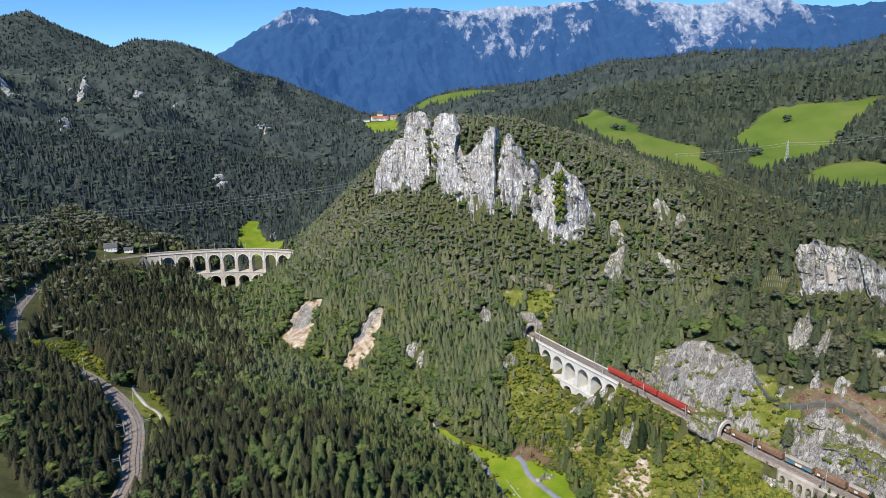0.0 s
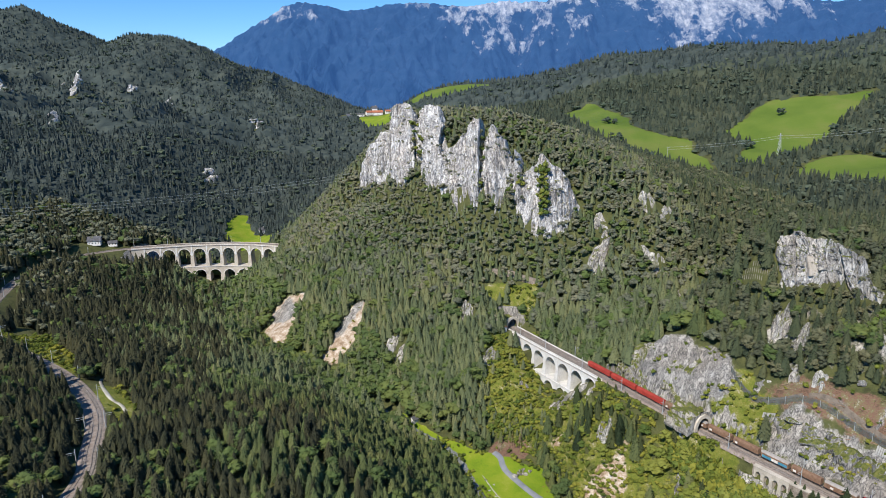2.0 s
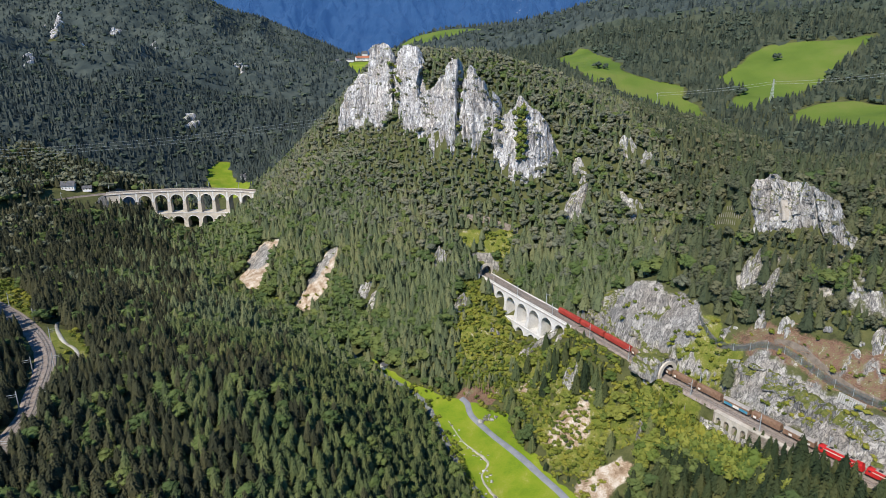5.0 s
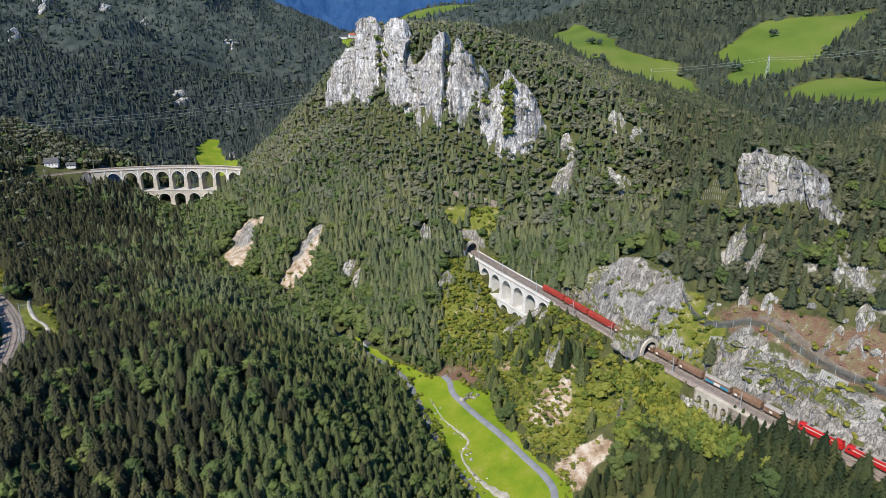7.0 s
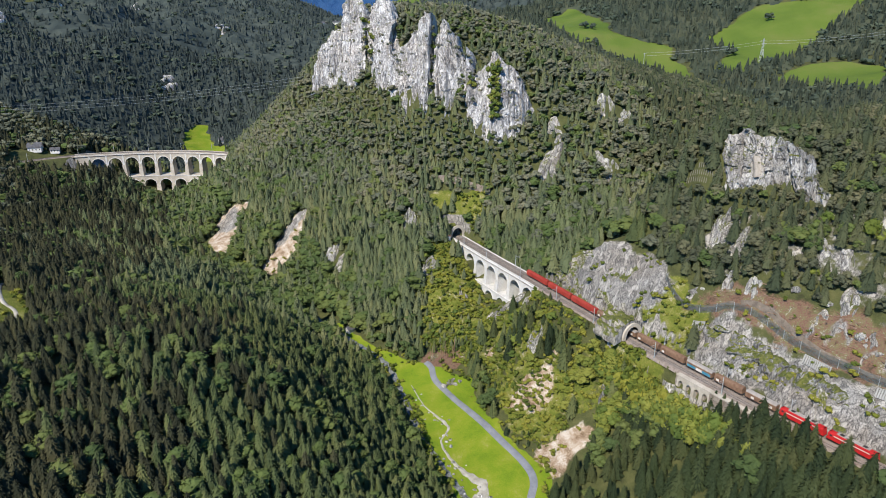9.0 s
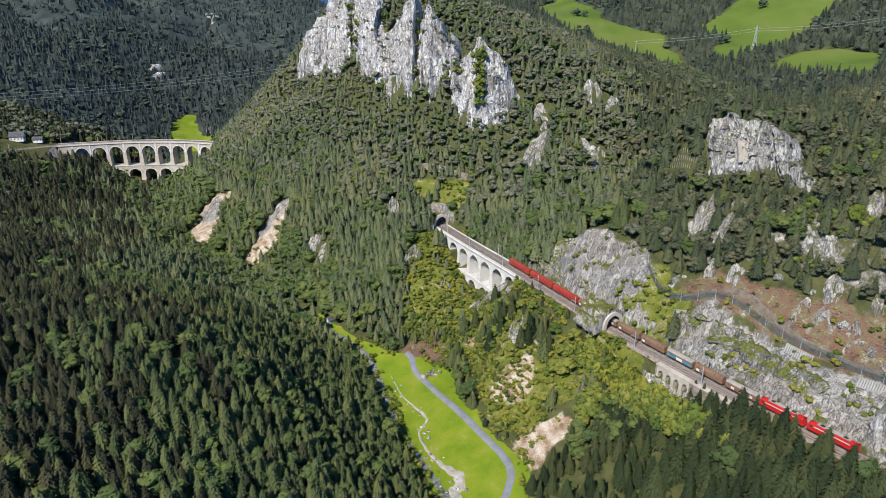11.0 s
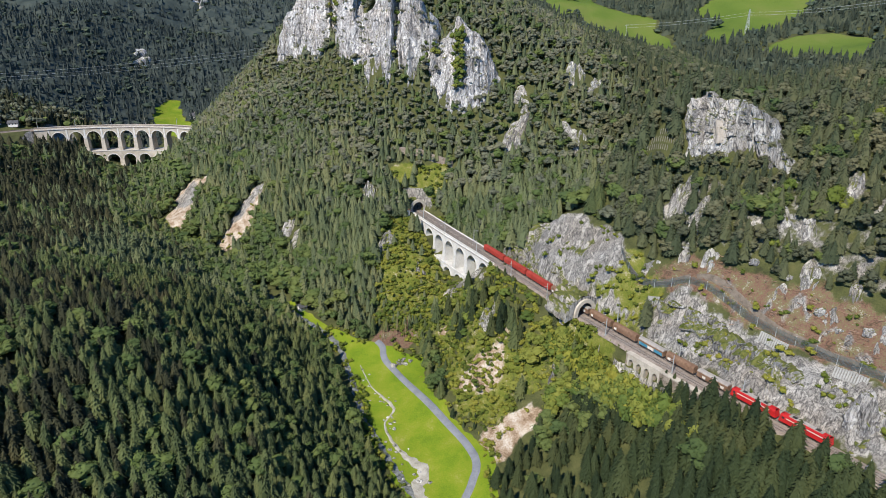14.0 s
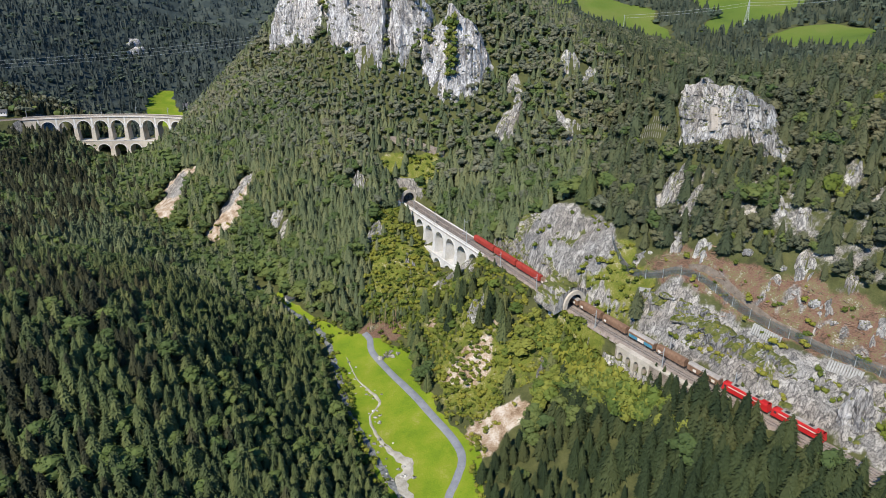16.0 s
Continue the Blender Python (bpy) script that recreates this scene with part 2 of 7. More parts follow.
WINDOW_GLASS = plain("dark_window_glass", (0.02, 0.025, 0.03), (0.04, 0.05, 0.06), 1.0, 0.12)
RENDER_WHITE = plain("white_render", (0.66, 0.64, 0.60), (0.82, 0.81, 0.78), 0.8, 0.85)
ROOF_RED = plain("red_tile_roof", (0.30, 0.10, 0.055), (0.46, 0.18, 0.10), 1.2, 0.85)
ROOF_DARK = plain("dark_slate_roof", (0.06, 0.06, 0.065), (0.14, 0.14, 0.15), 1.2, 0.8)
CONCRETE = plain("pale_concrete", (0.28, 0.275, 0.25), (0.44, 0.43, 0.40), 0.8, 0.9)
NET = plain("green_grey_wire_net", (0.12, 0.15, 0.15), (0.22, 0.26, 0.25), 1.5, 0.6, 0.5)
WATER = plain("stream_water", (0.035, 0.04, 0.04), (0.30, 0.31, 0.30), 2.6, 0.45)
DEAD_WOOD = plain("weathered_dead_wood", (0.20, 0.11, 0.07), (0.40, 0.28, 0.20), 2.0, 0.95)
FENCE_WOOD = plain("weathered_fence_timber", (0.13, 0.12, 0.10), (0.27, 0.25, 0.21), 2.0, 0.95)
SCAR = plain("tan_broken_limestone", (0.30, 0.26, 0.21), (0.48, 0.43, 0.37), 0.6, 0.9, 0, 0.5, 0.1)
EARTH = plain("trodden_earth", (0.11, 0.09, 0.07), (0.24, 0.20, 0.16), 1.4, 0.95, 0, 0.6, 0.15)

# ---- the lie of the land ----
# each line runs along a crest, a bench or a valley floor: (x, y, height of the ground)
LAND = {}
LAND["stream"] = [(150, 150, -14), (112, 220, -8), (82, 285, -2), (48, 335, 1), (30, 370, 4), (-5, 425, 9), (-60, 480, 15), (-120, 540, 21),
               (-170, 600, 25), (-215, 670, 28), (-250, 745, 30), (-256, 850, 42), (-250, 935, 52), (-230, 1050, 78), (-190, 1250, 130),
               (-165, 1450, 180), (-170, 1600, 203), (-120, 1950, 190), (0, 2600, 120)]
LAND["meadow"] = [(122, 235, -4), (98, 280, 2.5), (78, 330, 6), (62, 372, 8.5), (52, 390, 12), (22, 430, 17), (-40, 490, 24), (-90, 525, 27), (-140, 570, 29)]
LAND["toe"] = [(160, 190, -8), (138, 235, -1), (124, 272, 4), (112, 300, 8), (103, 325, 11), (88, 365, 13), (84, 392, 18), (60, 425, 24)]
LAND["lower_slope"] = [(222, 200, 49), (206, 226, 51), (191, 249, 49), (165, 289, 35), (153, 307, 36), (118, 349, 38), (106, 367, 42), (108, 388, 45), (86, 432, 27), (52, 465, 54), (-21, 489, 41), (-81, 520, 30)]
LAND["line_bench"] = [(250, 180, 60), (230, 206, 60), (212, 234, 60), (192, 266, 60), (174, 297, 60), (154, 331, 60), (135, 368, 60), (117, 402, 59)]
LAND["gully_under_bridge"] = [(68, 497, 62), (76, 482, 54), (84, 466, 44), (94, 447, 33), (103, 430, 37), (113, 410, 57)]
LAND["gallery"] = [(260, 200, 72), (228, 255, 74), (216, 275, 75), (200, 296, 76), (182, 316, 75), (169, 350, 88), (145, 386, 85), (150, 408, 82)]
LAND["clearing"] = [(262, 250, 96), (237, 272, 90), (216, 299, 97), (204, 305, 98), (222, 296, 103), (235, 298, 113), (251, 300, 131), (290, 260, 135)]
LAND["outcrop_foot"] = [(178, 372, 104), (199, 350, 116), (205, 337, 115), (228, 316, 121), (250, 300, 129)]
LAND["outcrop_base"] = [(196, 372, 128), (206, 360, 130), (216, 352, 134), (228, 342, 135), (238, 329, 133)]
LAND["outcrop_crest"] = [(205, 390, 152), (222, 378, 157), (240, 350, 150), (262, 330, 150), (310, 325, 162)]
LAND["ravine"] = [(92, 432, 36), (118, 440, 52), (150, 445, 70), (185, 448, 88), (230, 455, 108), (290, 520, 128), (345, 640, 142)]
LAND["portal_slope"] = [(29, 503, 70), (50, 500, 72), (73, 518, 92), (100, 510, 94), (139, 520, 118), (184, 506, 113), (230, 530, 126)]
LAND["cliff_foot"] = [(-100, 735, 138), (-75, 713, 141), (-38, 655, 138), (0, 605, 134), (22, 580, 132), (58, 553, 126), (92, 540, 123), (128, 540, 130)]
LAND["cliff_crest"] = [(-75, 740, 170), (-40, 722, 208), (0, 692, 218), (28, 655, 212), (52, 625, 206), (88, 592, 186), (120, 572, 170), (152, 570, 163), (186, 552, 150)]
LAND["ridge"] = [(15, 735, 214), (70, 705, 212), (125, 690, 203), (190, 690, 180), (240, 690, 160), (285, 690, 144), (330, 740, 142)]
LAND["spur_west"] = [(-172, 745, 70), (-150, 640, 62), (-110, 610, 66), (-52, 545, 64), (0, 540, 84), (-90, 650, 104), (-130, 720, 108), (-110, 790, 140)]
LAND["spur_back"] = [(-60, 830, 170), (30, 850, 175), (-158, 960, 128), (0, 1050, 165)]
LAND["meadows"] = [(319, 845, 153), (253, 944, 198), (244, 1093, 217), (339, 850, 157), (395, 837, 165), (414, 904, 179), (417, 748, 150), (560, 740, 165), (572, 946, 224)]
LAND["hill_east"] = [(374, 1122, 240), (300, 1330, 285), (362, 1420, 312), (644, 1290, 306), (817, 1270, 335), (1100, 1200, 345), (1400, 1300, 360)]
LAND["hill_front"] = [(180, 1250, 232), (86, 1523, 262), (30, 1545, 258), (-35, 1565, 246), (-112, 1610, 213), (200, 1700, 275), (330, 1900, 260)]
LAND["near_spur"] = [(-330, 150, 120), (-230, 200, 108), (-140, 230, 84), (-95, 285, 84), (-55, 290, 80), (-20, 282, 63), (17, 295, 24), (40, 285, 8)]
LAND["forest_floor"] = [(-60, 200, 58), (0, 200, 34), (60, 220, 4), (-133, 375, 70), (-62, 383, 50), (-20, 390, 22), (-190, 440, 62), (-250, 514, 55), (-110, 470, 36), (-180, 560, 40), (-331, 590, 68), (-290, 690, 48)]
LAND["line_west"] = [(-130, 160, 83), (-134, 241, 83), (-145, 275, 82), (-160, 308, 82), (-182, 337, 82), (-212, 366, 81), (-258, 402, 81), (-308, 444, 80), (-340, 491, 79), (-364, 547, 78), (-380, 610, 77), (-375, 680, 75), (-335, 738, 73)]
LAND["west_bank"] = [(-205, 300, 97), (-262, 350, 92), (-350, 400, 112), (-420, 520, 118), (-460, 640, 112), (-390, 720, 84), (-420, 800, 105)]
LAND["kr_back"] = [(-340, 800, 76), (-330, 900, 74), (-350, 1047, 100), (-300, 1150, 125), (-420, 900, 130), (-560, 1000, 190)]
LAND["hill_west"] = [(-351, 1312, 182), (-500, 1350, 205), (-665, 1652, 214), (-640, 1350, 220), (-850, 1500, 205), (-1150, 2141, 300), (-1000, 1250, 260), (-900, 800, 230), (-700, 550, 170)]
LAND["crest_west"] = [(-1900, 1700, 420), (-1490, 2150, 470), (-1390, 2330, 562), (-1200, 2350, 440), (-1050, 2130, 400), (-920, 2050, 420), (-775, 2080, 408), (-660, 2100, 365), (-508, 2050, 288), (-330, 2080, 225)]
LAND["rim"] = [(-3000, 0, 350), (-3000, 2500, 500), (3000, 0, 350), (3000, 2500, 400), (1500, 2200, 300), (600, 2400, 160), (-300, 2900, 90), (-1500, 3000, 250),
            (-400, -300, 120), (400, -300, 120), (-600, 100, 160), (500, 150, 170), (420, 450, 175), (700, 600, 210), (0, 60, 40), (900, 900, 290), (0, -2500, 300)]


def along(points, step):
    """Points every step metres along a line, as an array."""
    p = np.array(points, float)
    out = [p[:1]]
    for a, b in zip(p[:-1], p[1:]):
        n = max(1, int(np.hypot(*(b - a)[:2]) / step))
        out.append(a + (b - a) * (np.arange(1, n + 1) / n)[:, None])
    return np.vstack(out)


LOOSE = ("spur_back", "meadows", "hill_front", "forest_floor", "west_bank", "kr_back", "hill_west", "rim", "spur_west", "hill_east", "clearing")
knots = np.vstack([np.array(v, float) if k in LOOSE else along(v, 22 if k != "crest_west" else 150) for k, v in LAND.items()])
keep = []
for i, k in enumerate(knots):
    if all(np.hypot(*(knots[j] - k)[:2]) > 5 for j in keep):
        keep.append(i)
knots = knots[keep]
SCALE = 100.0


def radial(d2):
    return np.sqrt(d2 / SCALE ** 2 + 0.012)


gap = knots[:, None, :2] - knots[None, :, :2]
system = radial((gap ** 2).sum(2)) - np.eye(len(knots)) * 0.012
top = np.c_[np.ones(len(knots)), knots[:, :2] / 1000]
full = np.block([[system, top], [top.T, np.zeros((3, 3))]])
weights = np.linalg.solve(full, np.r_[knots[:, 2], 0, 0, 0])


def smooth(e0, e1, v):
    k = np.clip((v - e0) / (e1 - e0), 0, 1)
    return k * k * (3 - 2 * k)


def line_distance(x, y, line):
    """Distance to a polyline, the height on it, and the way along it, for arrays x, y."""
    best, height, way = np.full(x.shape, 1e9), np.zeros(x.shape), np.zeros(x.shape)
    run = 0.0
    for a, b in zip(line[:-1], line[1:]):
        dx, dy = b[0] - a[0], b[1] - a[1]
        size = math.hypot(dx, dy)
        k = np.clip(((x - a[0]) * dx + (y - a[1]) * dy) / size ** 2, 0, 1)
        d = np.hypot(x - a[0] - k * dx, y - a[1] - k * dy)
        near = d < best
        best = np.where(near, d, best)
        height = np.where(near, a[2] + k * (b[2] - a[2]), height)
        way = np.where(near, run + k * size, way)
        run += size
    return best, height, way


def rumple(x, y, size, seed=0):
    """Smooth, cheap noise about 0, within -1 and 1, from turned sine waves."""
    v = np.zeros(np.shape(x))
    r = np.random.RandomState(seed + 11)
    for i in range(7):
        a, k, p = r.uniform(0, 6.28), r.uniform(0.6, 1.7), r.uniform(0, 6.28)
        u = (x * math.cos(a) + y * math.sin(a)) * 6.28 * k / size
        v = v + np.sin(u + p + 1.3 * np.sin(u * 0.53 + p * 2 + y / size * 2.1))
    return v / 4


def curve(points, step=4.0):
    """A smooth line through the points (Catmull-Rom), about every step metres."""
    p = np.array(points, float)
    p = np.vstack([2 * p[0] - p[1], p, 2 * p[-1] - p[-2]])
    out = []
    for i in range(1, len(p) - 2):
        n = max(2, int(np.hypot(*(p[i + 1] - p[i])[:2]) / step))
        for k in np.arange(n) / n:
            out.append(0.5 * (2 * p[i] + (p[i + 1] - p[i - 1]) * k + (2 * p[i - 1] - 5 * p[i] + 4 * p[i + 1] - p[i + 2]) * k ** 2
                              + (3 * p[i] - p[i - 1] - 3 * p[i + 1] + p[i + 2]) * k ** 3))
    out.append(p[-2])
    return np.array(out)


RAIL_EAST = curve([(264, 160, 60), (236, 198, 60), (212, 236, 60), (192, 267, 60), (173, 298, 60), (154, 331, 60), (135, 368, 60), (113, 411, 60), (90, 454, 60), (68, 497, 60), (45, 541, 60)])
RAIL_WEST = curve([(-128, 150, 83.5), (-134, 241, 83), (-145, 275, 82.6), (-160, 308, 82.2), (-182, 337, 81.8), (-212, 366, 81.3), (-258, 402, 80.5), (-308, 444, 79.6),
                   (-340, 491, 78.8), (-364, 547, 78.5), (-384, 610, 77.5), (-382, 680, 76.5), (-352, 722, 75.5), (-301, 742, 75.5), (-245, 751, 75.5), (-192, 745, 75.3), (-150, 725, 75), (-110, 690, 74)])


def ground_height(x, y):
    """Height of the ground at x, y (arrays)."""
    x, y = np.asarray(x, float), np.asarray(y, float)
    shape = x.shape
    q = np.c_[x.ravel(), y.ravel()]
    z = np.empty(len(q))
    for i in range(0, len(q), 20000):
        s = q[i:i + 20000]
        d2 = ((s[:, None, :] - knots[None, :, :2]) ** 2).sum(2)
        z[i:i + 20000] = radial(d2) @ weights[:-3] + weights[-3] + s @ weights[-2:] / 1000
    z = z.reshape(shape)
    far = smooth(500, 1500, np.hypot(x, y - 300))
    z = z + (rumple(x, y, 60, 1) * 1.6 + rumple(x, y, 23, 2) * 0.7) * (1 - far) * smooth(6, 30, z) + far * (rumple(x, y, 420, 3) * 16 + rumple(x, y, 150, 4) * 5)
    # wooded ribs and gullies on the western hills
    ribs = smooth(-260, -480, x) * smooth(880, 1150, y) * (1 - smooth(300, 370, z))
    z = z + ribs * (16 - 44 * np.abs(rumple(x * 0.8 + y * 0.5, y * 0.45 - x * 0.2, 260, 6)))
    return z


def land(x, y):
    """The ground with its railway benches."""
    z = ground_height(x, y)
    x, y = np.asarray(x, float), np.asarray(y, float)
    d, h, w = line_distance(x, y, RAIL_EAST)
    bridge = smooth(395, 400, y) * (1 - smooth(486, 490, y))
    downhill = x < np.interp(y, RAIL_EAST[:, 1], RAIL_EAST[:, 0])
    narrow = np.where(((y > 333) & (y < 348)) | (y > 499) | (downhill & (y > 276) & (y < 316)), 1.4, 5.4)
    cut = (1 - smooth(5.6, 5.6 + narrow, d)) * (1 - bridge) * (1 - smooth(502.5, 504, y))
    z = z + (h - 0.5 - z) * cut
    z = np.where((bridge > 0.5) & (d < 9), np.minimum(z, 55), z)
    d, h, w = line_distance(x, y, RAIL_WEST)
    bridge = smooth(-338, -335, x) * (y > 700)
    cut = (1 - smooth(5.4, 12, d)) * (1 - bridge) * (1 - smooth(-178, -172, x) * (y > 650))
    z = z + (h - 0.5 - z) * cut
    z = np.where((bridge > 0.5) & (d < 25) & (x < -175), np.minimum(z, 48), z)
    return z


# ---- end of the lie of the land ----

# ---- helpers for building ----
def mesh_from(name, verts, faces, mat, smooth_faces=False):
    """A mesh from arrays: verts (n, 3), faces (m, 3) or (m, 4)."""
    verts, faces = np.asarray(verts, np.float32), np.asarray(faces, np.int32)
    me = bpy.data.meshes.new(name)
    k = faces.shape[1]
    me.vertices.add(len(verts))
    me.vertices.foreach_set("co", verts.ravel())
    me.loops.add(faces.size)
    me.loops.foreach_set("vertex_index", faces.ravel())
    me.polygons.add(len(faces))
    me.polygons.foreach_set("loop_start", np.arange(len(faces), dtype=np.int32) * k)
    me.polygons.foreach_set("loop_total", np.full(len(faces), k, np.int32))
    me.polygons.foreach_set("use_smooth", np.full(len(faces), smooth_faces, bool))
    me.update(calc_edges=True)
    me.materials.append(mat)
    return me


def give(me, name, values):
    a = me.attributes.new(name, "FLOAT", "POINT")
    a.data.foreach_set("value", np.asarray(values, np.float32))


def part(name, bm, mat, parent=None, label=""):
    """One mesh object out of a bmesh, under a thing or a part."""
    me = bpy.data.meshes.new(name)
    bm.to_mesh(me)
    bm.free()
    me.materials.append(mat)
    ob = new(name, me)
    if parent is not None:
        ob.parent = parent
    return tagged(ob, label) if label else ob


def part_mesh(name, me, parent=None, label=""):
    ob = new(name, me)
    if parent is not None:
        ob.parent = parent
    return tagged(ob, label) if label else ob


def box(bm, x0, x1, y0, y1, z0, z1, m=None):
    vs = [bm.verts.new((x, y, z)) for z in (z0, z1) for x, y in ((x0, y0), (x1, y0), (x1, y1), (x0, y1))]
    for f in ((3, 2, 1, 0), (4, 5, 6, 7), (0, 1, 5, 4), (1, 2, 6, 5), (2, 3, 7, 6), (3, 0, 4, 7)):
        bm.faces.new([vs[i] for i in f])
    if m is not None:
        for v in vs:
            v.co = m @ v.co
    return vs


def sheet(nu, nv, offset=0):
    """Quads of a grid with nu x nv points."""
    i = np.arange(nu * nv).reshape(nu, nv) + offset
    return np.stack([i[:-1, :-1], i[1:, :-1], i[1:, 1:], i[:-1, 1:]], -1).reshape(-1, 4)


class Line:
    """A railway or road line in plan, by distance along it."""

    def __init__(self, pts):
        self.p = np.asarray(pts, float)
        self.s = np.r_[0, np.cumsum(np.hypot(*np.diff(self.p[:, :2], axis=0).T))]

    def at(self, s, off=0.0, up=0.0):
        q = np.stack([np.interp(s, self.s, self.p[:, k]) for k in range(3)], -1)
        d = np.stack([np.interp(np.asarray(s) + 1.5, self.s, self.p[:, k]) - np.interp(np.asarray(s) - 1.5, self.s, self.p[:, k]) for k in range(2)], -1)
        d = d / np.maximum(1e-6, np.linalg.norm(d, axis=-1, keepdims=True))
        q[..., 0] += d[..., 1] * off
        q[..., 1] -= d[..., 0] * off
        q[..., 2] += up
        return q

    def heading(self, s):
        d = self.at(s + 1.0) - self.at(s - 1.0)
        return math.atan2(d[1], d[0])

    def where(self, axis, value, last=False):
        """The way along the line at which a coordinate is first (or last) reached."""
        v = self.p[:, axis] - value
        k = np.where(v[:-1] * v[1:] <= 0)[0][-1 if last else 0]
        f = v[k] / (v[k] - v[k + 1]) if v[k] != v[k + 1] else 0
        return self.s[k] + f * (self.s[k + 1] - self.s[k])


EAST, WEST = Line(RAIL_EAST), Line(RAIL_WEST)


def inside(x, y, poly):
    hit = np.zeros(np.shape(x), bool)
    p = np.array(poly, float)
    for (x0, y0), (x1, y1) in zip(p, np.roll(p, -1, 0)):
        if y0 != y1:
            hit ^= ((y0 > y) != (y1 > y)) & (x < (x1 - x0) * (y - y0) / (y1 - y0) + x0)
    return hit


def in_any(x, y, polys, wobble=2.0, size=14.0):
    xx, yy = x + rumple(x, y, size, 21) * wobble, y + rumple(x, y, size, 22) * wobble
    hit = np.zeros(np.shape(x), bool)
    for p in polys:
        hit |= inside(xx, yy, p)
    return hit


# ---- what covers the ground, in plan ----
VALLEY_GRASS = [[(14, 412), (28, 380), (42, 348), (50, 314), (62, 290), (76, 262), (104, 225), (128, 228), (115, 262), (107, 280), (110, 293), (98, 312), (82, 341), (76, 360), (74, 378), (60, 384), (45, 392)],
                [(-22, 452), (14, 416), (32, 402), (16, 398), (-12, 424)]]
VILLAGE_GRASS = [[(-304, 945), (-297, 985), (-284, 995), (-272, 955), (-222, 880), (-212, 840), (-235, 838), (-281, 880)], [(-195, 1600), (-110, 1590), (-92, 1380), (-150, 1440)]]
PASTURE = [[(206, 1100), (262, 1150), (284, 1050), (285, 960), (320, 925), (356, 910), (340, 872), (355, 846), (330, 770), (305, 840), (268, 862), (225, 911)],
           [(405, 929), (493, 1005), (548, 990), (640, 965), (560, 912), (527, 882), (460, 822), (428, 818), (391, 800), (372, 816), (421, 889)],
           [(412, 766), (454, 790), (500, 790), (530, 750), (440, 615), (425, 640), (436, 692), (412, 692)],
           [(-128, 1605), (-70, 1520), (10, 1420), (60, 1410), (118, 1450), (150, 1510), (120, 1560), (20, 1600), (-60, 1625)]]
SCREE = [[(-157, 589), (-149, 594), (-150, 605), (-154, 611), (-142, 612), (-136, 613), (-129, 609), (-119, 608), (-117, 598), (-124, 590), (-121, 571), (-125, 566), (-130, 565), (-130, 554), (-139, 562)],
         [(-92, 522), (-84, 530), (-78, 538), (-72, 546), (-67, 552), (-62, 554), (-52, 549), (-53, 542), (-56, 536), (-61, 534), (-57, 526), (-62, 523), (-68, 517), (-70, 511), (-81, 512)],
         [(88, 340), (93, 345), (101, 352), (113, 349), (120, 355), (118, 348), (116, 342), (114, 333), (109, 329), (105, 330), (101, 339), (94, 339)],
         [(101, 309), (107, 314), (114, 310), (121, 315), (127, 312), (128, 307), (134, 311), (133, 304), (126, 302), (121, 300), (117, 292), (112, 289), (107, 293)],
         [(83, 392), (88, 394), (94, 392), (93, 387), (89, 381), (85, 382)], [(-346, 752), (-330, 768), (-312, 766), (-318, 750), (-336, 744)]]
SLABS = [[(-152, 607), (-136, 613), (-125, 601), (-125, 581), (-137, 583), (-148, 595)], [(-82, 535), (-72, 546), (-67, 552), (-62, 555), (-51, 549), (-59, 544), (-66, 536), (-72, 530)]]
BROWN = [[(174, 334), (188, 325), (203, 309), (216, 297), (226, 288), (238, 277), (250, 263), (264, 244), (250, 225), (229, 258), (213, 282), (193, 307), (180, 322)], [(45, 387), (66, 384), (72, 396), (60, 405), (45, 399)]]
CRAGGY = [[(184, 317), (199, 301), (214, 280), (230, 256), (262, 216), (268, 190), (244, 196), (218, 236), (197, 270), (178, 302), (176, 308)],
          [(128, 392), (142, 402), (158, 388), (175, 356), (178, 340), (168, 334), (150, 350), (136, 374)]]
MOSSY = [[(51, 484), (66, 488), (82, 455), (86, 440), (72, 430), (52, 430), (42, 448)], [(140, 342), (161, 332), (166, 304), (151, 310)], [(44, 520), (90, 513), (90, 499), (76, 502), (52, 506)],
         [(156, 346), (176, 342), (187, 316), (176, 309), (165, 326)], [(-300, 446), (-269, 455), (-220, 399), (-192, 352), (-200, 340), (-212, 352), (-276, 408)], [(-196, 372), (-150, 330), (-138, 306), (-150, 305), (-178, 340)],
         [(100, 352), (122, 340), (118, 318), (96, 322), (86, 352)], [(196, 296), (212, 276), (204, 272), (190, 290)],
         [(-150, 590), (-128, 562), (-100, 530), (-104, 522), (-140, 552), (-165, 585)]]

ROAD = curve([(118, 215), (108, 240), (95, 268), (98, 280), (101, 291), (97, 304), (80, 333), (62, 362), (52, 378), (50, 388), (46, 394)], 3)
STREAM = curve([(112, 205), (88, 258), (70, 283), (54, 312), (46, 330), (40, 345), (33, 368), (20, 400), (-6, 428), (-40, 462)], 3)
FOREST_PATH = curve([(-186, 364), (-183, 357), (-166, 333), (-154, 324), (-147, 312)], 3)

# the sunny bank between the meadow and the viaduct, and the banks under the retaining wall
BANK = [[(44, 405), (40, 450), (52, 486), (80, 450), (92, 432), (112, 392), (128, 350), (140, 345), (162, 330), (166, 304), (150, 306), (124, 318), (112, 300), (98, 318), (84, 350), (80, 385), (60, 395)]]
UNDER_WALL = [[tuple(EAST.at(float(s), -5.5)[:2]) for s in range(110, 205, 15)] + [tuple(EAST.at(float(s), -11.5)[:2]) for s in range(200, 105, -15)]]
CUTTING = [[tuple(WEST.at(float(s), -5.0)[:2]) for s in range(110, 300, 20)] + [tuple(WEST.at(float(s), -20)[:2]) for s in range(290, 105, -20)]]


